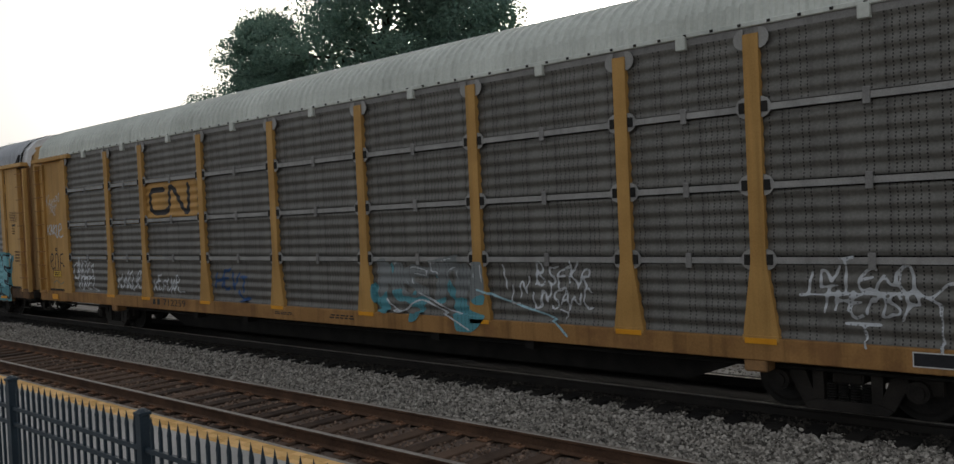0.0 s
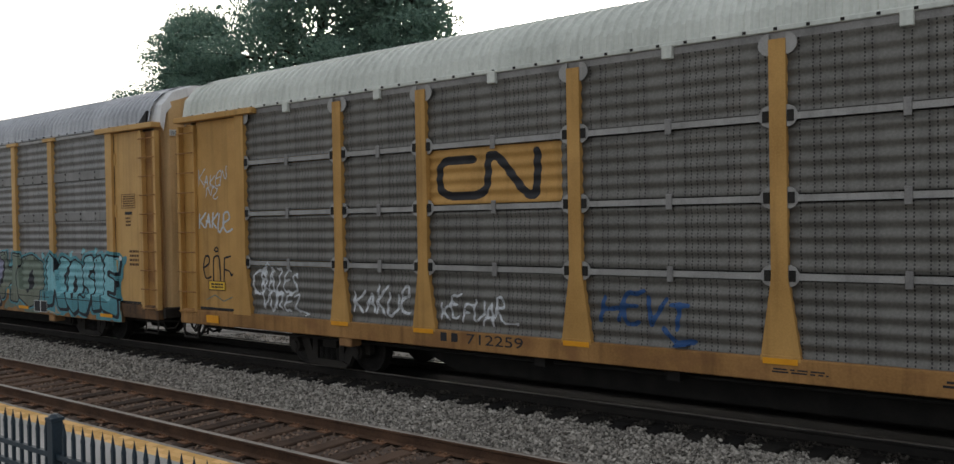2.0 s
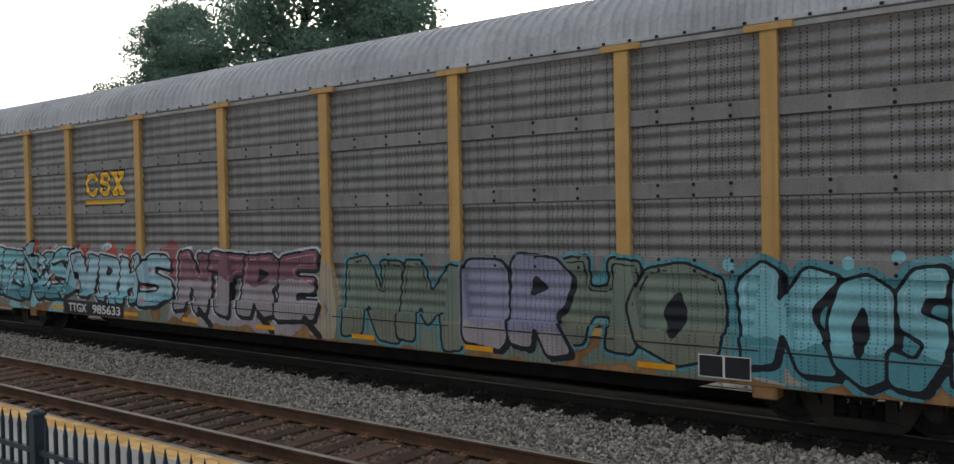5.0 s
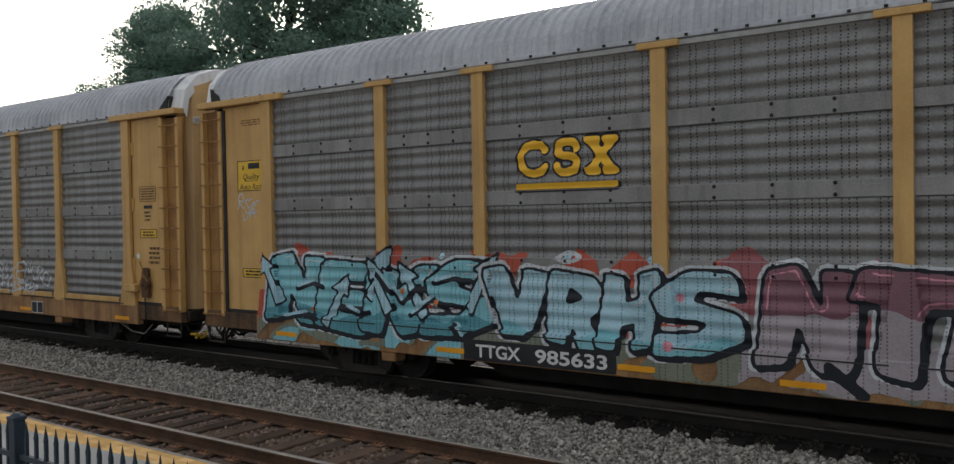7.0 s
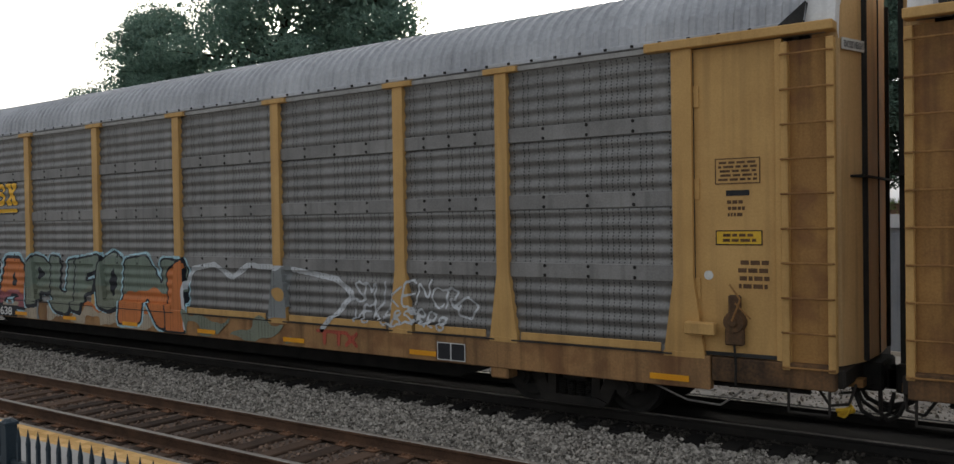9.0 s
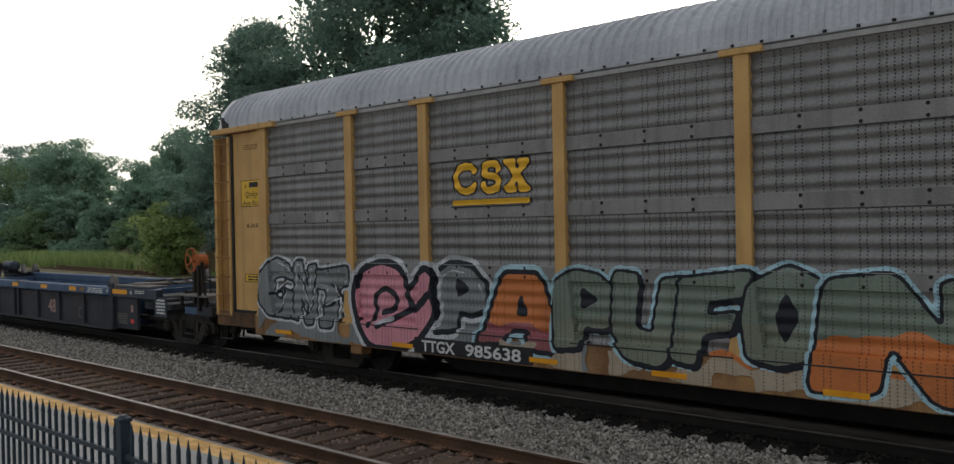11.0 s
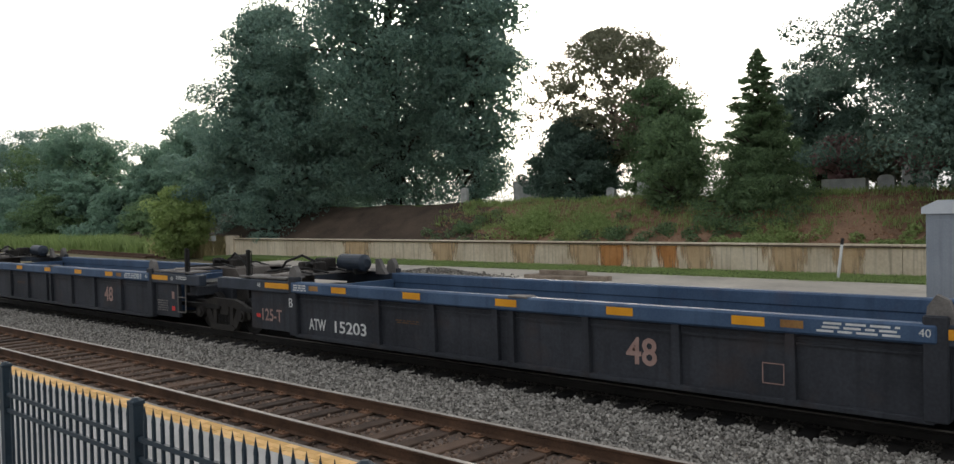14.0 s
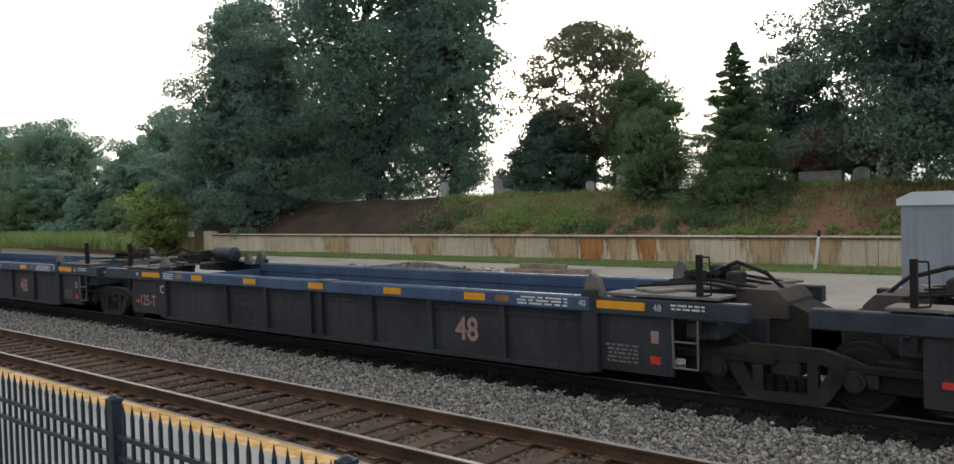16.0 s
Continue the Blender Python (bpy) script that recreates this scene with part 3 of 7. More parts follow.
def front(style, x, z, lo):
    """Depth of the car's outer face at a place on its side."""
    if z < 1.095:
        return -1.612
    for p in POSTS:
        if abs(x - p) < half_width(style, p, z) + 0.022:
            return -1.602
    for p in (-END_POST, END_POST):
        if abs(x - p) < half_width(style, p, z, True) + 0.022:
            return -1.602
    if abs(x) > END_POST:
        return -1.524
    if style == "a":
        if min(abs(z - 2.06), abs(z - 3.04), abs(z - 4.06)) < 0.058:
            return -1.574
    elif min(abs(z - 2.09), abs(z - 3.09), abs(z - 4.09)) < 0.11:
        return -1.549
    elif z < 1.2 and x > -2:
        return -1.614
    return SKIN - AMP * math.cos(2 * math.pi * (z - 1.04) / PITCH)


GLYPHS = {
    "V": [[(0, 1), (0.45, 0), (1, 1)]], "R": [[(0, 0), (0.05, 1), (0.8, 0.95), (0.85, 0.6), (0.1, 0.45), (1, 0)]], "H": [[(0, 0), (0.05, 1)], [(0.95, 0), (1, 1)], [(0, 0.5), (1, 0.52)]],
    "S": [[(1, 0.9), (0.4, 1), (0, 0.75), (0.4, 0.5), (0.95, 0.35), (0.8, 0.02), (0, 0.05)]], "K": [[(0.05, 0), (0, 1)], [(1, 1), (0.1, 0.45), (1, 0)]],
    "O": [[(0.5, 0), (0.05, 0.3), (0.05, 0.75), (0.5, 1), (0.95, 0.75), (0.95, 0.3), (0.5, 0)]], "I": [[(0.5, 0), (0.5, 1)]], "E": [[(1, 0), (0.05, 0.03), (0, 1), (0.95, 0.97)], [(0.05, 0.5), (0.8, 0.55)]],
    "M": [[(0, 0), (0.1, 1), (0.5, 0.4), (0.9, 1), (1, 0)]], "T": [[(0.5, 0), (0.5, 1)], [(0, 0.95), (1, 1)]], "N": [[(0, 0), (0.05, 1), (0.9, 0.05), (1, 1)]],
    "A": [[(0, 0), (0.5, 1), (1, 0)], [(0.2, 0.4), (0.8, 0.42)]], "P": [[(0, 0), (0.05, 1), (0.8, 0.95), (0.85, 0.55), (0.1, 0.45)]], "C": [[(1, 0.85), (0.5, 1), (0, 0.7), (0.05, 0.25), (0.5, 0), (1, 0.15)]],
    "U": [[(0, 1), (0.05, 0.2), (0.5, 0), (0.95, 0.2), (1, 1)]], "F": [[(0, 0), (0.05, 1), (1, 0.95)], [(0.05, 0.5), (0.75, 0.5)]], "Z": [[(0, 0.95), (1, 1), (0, 0.05), (1, 0)]], "L": [[(0.1, 1), (0, 0), (0.9, 0.05)]],
    "B": [[(0, 0), (0.05, 1), (0.75, 0.9), (0.6, 0.55), (0.1, 0.52), (0.9, 0.3), (0.75, 0.02), (0, 0)]],
    "Q": [[(0.5, 0), (0.05, 0.3), (0.05, 0.75), (0.5, 1), (0.95, 0.75), (0.95, 0.3), (0.5, 0)], [(0.5, 0.3), (1.1, -0.1)]], "e": [[(0.1, 0.5), (0.9, 0.6), (0.6, 1), (0.1, 0.75), (0.1, 0.25), (0.5, 0), (1, 0.15)]],
}


BLOCK = {
    "V": [[(0, 1), (0.34, 1.02), (0.5, 0.5), (0.6, 1), (0.98, 1), (0.7, 0.02), (0.32, 0)]],
    "R": [[(0.02, 0), (0, 1), (0.7, 1.03), (1, 0.8), (0.92, 0.5), (0.76, 0.42), (1.04, 0), (0.64, -0.04), (0.46, 0.26), (0.4, 0)], [(0.38, 0.58), (0.4, 0.8), (0.64, 0.7)]],
    "H": [[(0, 0), (0.02, 1), (0.38, 1), (0.39, 0.66), (0.6, 0.68), (0.6, 1), (1, 1.02), (0.98, 0), (0.62, -0.02), (0.61, 0.34), (0.4, 0.32), (0.38, 0)]],
    "S": [[(0.98, 0.7), (0.9, 1), (0.35, 1.04), (-0.02, 0.78), (0.08, 0.5), (0.58, 0.37), (0.5, 0.26), (0.02, 0.32), (0.04, 0), (0.65, -0.05), (1.02, 0.2), (0.96, 0.5), (0.45, 0.65), (0.52, 0.76)]],
    "N": [[(0, 0), (0.03, 1), (0.4, 1.04), (0.62, 0.6), (0.6, 1), (0.98, 1.03), (1, 0), (0.64, -0.02), (0.38, 0.42), (0.38, 0)]],
    "T": [[(0.28, 0), (0.3, 0.66), (-0.02, 0.64), (0.02, 1), (1, 1.03), (1.02, 0.66), (0.7, 0.68), (0.68, -0.02)]],
    "E": [[(0, 0), (0.02, 1), (0.95, 1.04), (0.9, 0.74), (0.44, 0.74), (0.44, 0.64), (0.86, 0.63), (0.83, 0.38), (0.43, 0.37), (0.43, 0.28), (1.02, 0.3), (0.96, -0.03)]],
    "M": [[(0, 0), (0.05, 1), (0.32, 1.03), (0.5, 0.66), (0.68, 1.03), (0.96, 1), (1, 0), (0.7, -0.03), (0.68, 0.46), (0.5, 0.24), (0.34, 0.46), (0.3, 0)]],
    "A": [[(0, 0), (0.28, 1), (0.74, 1.03), (1.02, 0), (0.68, -0.02), (0.6, 0.2), (0.42, 0.2), (0.35, 0)], [(0.45, 0.42), (0.5, 0.7), (0.58, 0.42)]],
    "I": [[(0.12, 0), (0.1, 1), (0.88, 1.03), (0.9, -0.03)]],
    "O": [[(0.5, -0.04), (0.06, 0.1), (-0.03, 0.5), (0.08, 0.9), (0.5, 1.05), (0.92, 0.9), (1.03, 0.5), (0.94, 0.1)], [(0.47, 0.22), (0.36, 0.5), (0.5, 0.74), (0.62, 0.5)]],
    "K": [[(0, 0), (-0.1, 0.86), (0.2, 1.04), (0.42, 0.92), (0.38, 0.62), (0.66, 1), (1.03, 0.96), (0.68, 0.55), (1.06, 0.02), (0.64, -0.04), (0.4, 0.34), (0.38, 0)]],
    "P": [[(0.02, 0), (-0.03, 0.9), (0.3, 1.05), (0.75, 1.02), (1.02, 0.8), (0.98, 0.42), (0.7, 0.28), (0.46, 0.28), (0.46, 0)], [(0.42, 0.52), (0.42, 0.8), (0.68, 0.68)]],
    "U": [[(-0.02, 1), (0.02, 0.2), (0.25, -0.04), (0.75, -0.04), (1, 0.2), (1.02, 1.03), (0.66, 1), (0.63, 0.36), (0.4, 0.36), (0.38, 1.02)]],
    "F": [[(0.02, 0), (0, 1), (1, 1.04), (0.96, 0.72), (0.42, 0.72), (0.42, 0.58), (0.84, 0.58), (0.8, 0.34), (0.42, 0.34), (0.4, -0.03)]],
    "G": [[(1, 0.7), (0.85, 1), (0.4, 1.06), (-0.02, 0.75), (0, 0.25), (0.35, -0.04), (1, 0.02), (1.02, 0.5), (0.58, 0.52), (0.6, 0.3), (0.42, 0.34), (0.4, 0.66), (0.62, 0.72)]],
}


def rounded(points, closed, times=2, k=0.2):
    """A line whose corners are cut until they run round."""
    for _ in range(times):
        out = [] if closed else [points[0]]
        pairs = list(zip(points, points[1:] + points[:1])) if closed else list(zip(points[:-1], points[1:]))
        for (ax, az), (bx, bz) in pairs:
            out += [(ax + k * (bx - ax), az + k * (bz - az)), (bx - k * (bx - ax), bz - k * (bz - az))]
        points = out if closed else out + [points[-1]]
    return points


class Paint:
    """Spray paint that lies on a car's side and follows its waves and posts: a fine grid whose cells take a colour."""

    def __init__(self, style, x0, x1, z0, z1, lo, step=0.02, seed=0):
        self.style, self.lo, self.rng = style, lo, np.random.default_rng(seed)
        self.xs, self.zs = np.arange(x0, x1 + step, step), np.arange(z0, z1 + step, step)
        self.X, self.Z = np.meshgrid((self.xs[:-1] + self.xs[1:]) / 2, (self.zs[:-1] + self.zs[1:]) / 2, indexing="ij")
        self.c = np.full(self.X.shape, -1)
        self.names = []
        self.wob = 0.5 * (np.sin(3.1 * self.X + 2.3 * self.Z) + np.sin(7.7 * self.X - 5.1 * self.Z + 1.3) * 0.6 + np.sin(13 * self.X + 11 * self.Z + 0.4) * 0.35)

    def put(self, mask, name):
        if name not in self.names:
            self.names.append(name)
        self.c[mask] = self.names.index(name)
        return self

    def cloud(self, x0, x1, z0, z1, name, keep=1.0, ragged=0.12):
        d = np.minimum(np.minimum(self.X - x0, x1 - self.X), np.minimum(self.Z - z0, z1 - self.Z)) + ragged * self.wob
        m = d > 0
        if keep < 1:
            blot = np.sin(5.3 * self.X + 1.7 * np.sin(4 * self.Z)) + np.sin(6.1 * self.Z + 2.2 * np.sin(3.3 * self.X))
            m &= blot > np.quantile(blot, 1 - keep)
        return self.put(m, name)

    def dist(self, lines):
        d = np.full(self.X.shape, 9.0)
        for line in lines:
            for (ax, az), (bx, bz) in zip(line[:-1], line[1:]):
                ux, uz = bx - ax, bz - az
                t = np.clip(((self.X - ax) * ux + (self.Z - az) * uz) / max(ux * ux + uz * uz, 1e-9), 0, 1)
                d = np.minimum(d, np.hypot(self.X - ax - t * ux, self.Z - az - t * uz))
        return d

    def field(self, outline, margin=0.35):
        """The cells round a closed outline, and how far each lies outside of it."""
        xs, zs = [q[0] for q in outline], [q[1] for q in outline]
        i0, i1 = np.searchsorted(self.xs, (min(xs) - margin, max(xs) + margin))
        j0, j1 = np.searchsorted(self.zs, (min(zs) - margin, max(zs) + margin))
        sl = np.s_[max(0, i0 - 1):i1, max(0, j0 - 1):j1]
        X, Z = self.X[sl], self.Z[sl]
        d, inside = np.full(X.shape, 9.0), np.zeros(X.shape, bool)
        for (ax, az), (bx, bz) in zip(outline, outline[1:] + outline[:1]):
            ux, uz = bx - ax, bz - az
            t = np.clip(((X - ax) * ux + (Z - az) * uz) / max(ux * ux + uz * uz, 1e-9), 0, 1)
            d = np.minimum(d, np.hypot(X - ax - t * ux, Z - az - t * uz))
            inside ^= ((az > Z) != (bz > Z)) & (X < ax + ux * (Z - az) / (uz if abs(uz) > 1e-9 else 1e-9))
        return sl, np.where(inside, -d, d)

    def lay(self, sl, mask, name):
        if name not in self.names:
            self.names.append(name)
        self.c[sl][mask] = self.names.index(name)

    def shape(self, outline, fill, ink="sp_ink", edge=0.05, halo="", glow=0.04, low="", split=0.4, shine=""):
        """A closed form with an ink edge, a paler rim round it and a second colour at its foot."""
        sl, d = self.field(outline)
        if halo:
            self.lay(sl, d < edge + glow, halo)
        if ink:
            self.lay(sl, d < edge * 0.6, ink)
        self.lay(sl, d < -edge * 0.4, fill)
        zs = [q[1] for q in outline]
        if low:
            self.lay(sl, (d < -edge * 0.4) & (self.Z[sl] + 0.12 * self.wob[sl] < min(zs) + split * (max(zs) - min(zs))), low)
        if shine:
            self.lay(sl, (np.abs(d + edge + 0.035) < 0.011) & (self.Z[sl] > 0.45 * min(zs) + 0.55 * max(zs)) & (self.wob[sl] > -0.2), shine)
        return self

    def block(self, text, x0, x1, z0, z1, fill, halo="", glow=0.04, shade="", lean=0.08, overlap=0.06, widths=None, **look_of):
        """Fat touching letters, one form each, with ink in their eyes."""
        n = len(text)
        w = widths or [1.0] * n
        x, forms = x0, []
        for i, ch in enumerate(text):
            wide = (x1 - x0) * w[i] / sum(w)
            j = self.rng.uniform(-0.05, 0.05, 3)
            gx, gw, gz, gh = x - overlap * wide, wide * (1 + 2 * overlap), z0 + j[0], z1 - z0 + j[1]
            forms.append([[(gx + gw * (u + lean * (v - 0.5)) + 0.035 * math.sin(5 * v + 2.1 * i), gz + gh * v + 0.05 * math.sin(4 * u + 1.7 * i)) for u, v in rounded(o, True, 2, 0.11)] for o in BLOCK[ch]])
            x += wide
        edge = look_of.get("edge", 0.05)
        for f in forms:
            if halo:
                sl, d = self.field(f[0])
                self.lay(sl, d < edge + glow, halo)
        for f in forms:
            if shade:
                sl, d = self.field([(u + 0.055, v - 0.045) for u, v in f[0]])
                self.lay(sl, d < edge * 0.5, shade)
        for f in forms:
            self.shape(f[0], fill, **look_of)
            for eye in f[1:]:
                sl, d = self.field(eye)
                self.lay(sl, d < 0.02, "sp_ink")
        return self

    def dots(self, places, r, name):
        for x, z in places:
            self.put(np.hypot(self.X - x, self.Z - z) < r * (1 + 0.3 * self.wob), name)
        return self

    def tag(self, text, x0, x1, z0, z1, name, w=0.017, lean=0.25):
        """Letters written with one thin stroke."""
        step = (x1 - x0) / len(text)
        for i, ch in enumerate(text):
            j = self.rng.uniform(-0.08, 0.08, 3)
            gx0, gw = x0 + step * (i + j[0]) + w * 0.8, step - 1.4 * w
            gz0, gh = z0 + w + j[1] * 0.6, (z1 - z0) - 2 * w + j[2]
            self.put(self.dist([[(gx0 + gw * (px + lean * (pz - 0.5)) + 0.02 * math.sin(9 * px + 5 * pz + i), gz0 + gh * pz + 0.03 * math.sin(7 * px + i)) for px, pz in (rounded(line, False, 2, 0.25) if len(line) > 3 else line)] for line in GLYPHS[ch]]) < w, name)
        return self

    def line(self, pts, w, name):
        return self.put(self.dist([pts]) < w, name)

    def make(self, parent, label, name="graffiti"):
        # let the outlines of the colours run smooth instead of along the cells
        c = np.pad(self.c, 1, constant_values=-1)
        px, pz = (a.copy() for a in np.meshgrid(self.xs, self.zs, indexing="ij"))
        across = c[1:-1, :-1] != c[1:-1, 1:]
        upward = c[:-1, 1:-1] != c[1:, 1:-1]
        for _ in range(4):
            sx, sz, n = np.zeros_like(px), np.zeros_like(pz), np.zeros_like(px)
            for a, b, on in ((np.s_[:-1, :], np.s_[1:, :], across), (np.s_[:, :-1], np.s_[:, 1:], upward)):
                for to, of in ((a, b), (b, a)):
                    sx[to] += px[of] * on
                    sz[to] += pz[of] * on
                    n[to] += on
            m = n == 2
            px[m] = 0.4 * px[m] + 0.6 * sx[m] / n[m]
            pz[m] = 0.4 * pz[m] + 0.6 * sz[m] / n[m]
        idx, verts = {}, []
        faces, mats = [], []
        def vert(i, j):
            if (i, j) not in idx:
                idx[i, j] = len(verts)
                x, z = float(px[i, j]), float(pz[i, j])
                verts.append((x, front(self.style, x, z, self.lo) - 0.004, z))
            return idx[i, j]
        for i, j in zip(*np.nonzero(self.c >= 0)):
            i, j = int(i), int(j)
            faces.append((vert(i, j), vert(i + 1, j), vert(i + 1, j + 1), vert(i, j + 1)))
            mats.append(int(self.c[i, j]))
        ob = part(name, mesh_of(name, verts, faces, [M[n] for n in self.names], mats), None, parent, label)
        ob["kind"] = "stuff"
        return ob


def arch_roof(half, z_eave, rise, material, parent, label):
    """Arched roof of sheets with ribs across the car."""
    hw, seg, pitch = 1.53, 14, 0.2
    prof = []
    for i in range(seg + 1):
        a = math.pi * i / seg
        y = -hw * math.cos(a)
        prof.append((y, z_eave + rise * math.sin(a) ** 0.85))
    xs, lift = [], []
    x = -half
    while x < half - 0.01:
        for dx, up in ((0.0, 0.0), (0.07, 0.0), (0.1, 0.034), (0.17, 0.034)):
            xs.append(x + dx)
            lift.append(up)
        x += pitch
    n = len(prof)
    verts = [(x, y * (1 + up * 0.5), z + up) for x, up in zip(xs, lift) for y, z in prof]
    faces = [(i * n + j, (i + 1) * n + j, (i + 1) * n + j + 1, i * n + j + 1) for i in range(len(xs) - 1) for j in range(n - 1)]
    return part("roof", mesh_of("roof", verts, faces), material, parent, label)


def build_truck(parent, x, wheel_r=0.46, base=1.78):
    """A two-axle truck: two cast side frames with springs, bolster and two wheelsets."""
    truck = part("truck", boxes((x - 0.2, x + 0.2, -1.05, 1.05, 0.42, 0.68), bevel=0.02), M["truck"], parent, "dusty cast steel truck")
    for s in (-1, 1):
        y0, y1 = s * 1.02 - 0.06, s * 1.02 + 0.06
        b = base / 2
        bm = prism([(x - b - 0.27, 0.38), (x - b - 0.27, 0.6), (x - b + 0.12, 0.74), (x - 0.5, 0.82), (x + 0.5, 0.82), (x + b - 0.12, 0.74), (x + b + 0.27, 0.6), (x + b + 0.27, 0.38), (x + b + 0.15, 0.38), (x + b + 0.12, 0.52), (x + b - 0.14, 0.56), (x + 0.42, 0.63), (x - 0.42, 0.63), (x - b + 0.14, 0.56), (x - b - 0.12, 0.52), (x - b - 0.15, 0.38)], y0, y1)
        def weld(outline, t):
            piece = prism(outline, y0 + t, y1 - t)
            tmp = bpy.data.meshes.new("piece")
            piece.to_mesh(tmp)
            piece.free()
            bm.from_mesh(tmp)
            bpy.data.meshes.remove(tmp)
        weld([(x - 0.5, 0.07), (x + 0.5, 0.07), (x + 0.56, 0.14), (x + 0.4, 0.2), (x - 0.4, 0.2), (x - 0.56, 0.14)], -0.02)
        for e in (-1, 1):
            weld([(x + e * 0.3, 0.19), (x + e * 0.44, 0.19), (x + e * 0.44, 0.64), (x + e * 0.3, 0.64)], 0.003)
            weld([(x + e * 0.4, 0.08), (x + e * 0.56, 0.12), (x + e * (b - 0.1), 0.5), (x + e * (b - 0.16), 0.6), (x + e * (b - 0.3), 0.62), (x + e * 0.42, 0.26)], 0.006)
        part("side_frame", bm, M["truck"], truck)
        sp = bmesh.new()
        for dx in (-0.22, -0.07, 0.08, 0.23):
            for k in range(7):
                add_cyl(sp, (x + dx, s * 1.0, 0.2 + k * 0.034), (x + dx, s * 1.0, 0.218 + k * 0.034), 0.068, seg=10)
        part("spring", sp, M["steel"], truck)["kind"] = "stuff"
        for e in (-1, 1):
            bm = bmesh.new()
            add_cyl(bm, (x + e * b, s * 0.9, wheel_r), (x + e * b, s * 1.16, wheel_r), 0.14, seg=14)
            add_cyl(bm, (x + e * b, s * 1.16, wheel_r), (x + e * b, s * 1.2, wheel_r), 0.09, seg=14)
            part("axle_bearing", bm, M["truck"], truck)
    for e in (-1, 1):
        bm = bmesh.new()
        add_cyl(bm, (0, -0.9, 0), (0, 0.9, 0), 0.085, seg=12)
        for s in (-1, 1):
            add_cyl(bm, (0, s * 0.69, 0), (0, s * 0.82, 0), wheel_r, seg=36)
            add_cyl(bm, (0, s * 0.655, 0), (0, s * 0.69, 0), wheel_r + 0.028, seg=36)
            add_cyl(bm, (0, s * 0.82, 0), (0, s * 0.835, 0), wheel_r - 0.06, wheel_r - 0.1, seg=36)
            add_cyl(bm, (0, s * 0.82, 0), (0, s * 0.86, 0), 0.15, 0.12, seg=16)
            for k in range(6):
                a = k * math.pi / 3
                add_cyl(bm, (0.26 * math.cos(a), s * 0.834, 0.26 * math.sin(a)), (0.26 * math.cos(a), s * 0.842, 0.26 * math.sin(a)), 0.035, seg=8)
        at = (x + e * base / 2, 0.0, wheel_r)
        ws = part("wheelset", bm, M["steel"], truck, at=pose(*at))
        WHEELS.append((ws, at, wheel_r))
    return truck


def ladder(parent, x0, x1, z0, z1, y, n, material):
    lad = part("ladder", boxes((x0 - 0.045, x0 + 0.045, y, y + 0.12, z0, z1), bevel=0.008), material, parent)
    part("stringer", boxes((x1 - 0.045, x1 + 0.045, y, y + 0.12, z0, z1), bevel=0.008), material, lad)
    for i in range(n):
        z = z0 + 0.04 + (z1 - z0 - 0.2) * i / (n - 1)
        part("rung", tube([(x0 - 0.04, y - 0.015, z), (x0, y - 0.04, z), (x1, y - 0.04, z), (x1 + 0.04, y - 0.015, z)], 0.013, 6), M["sill"], lad)
    return lad


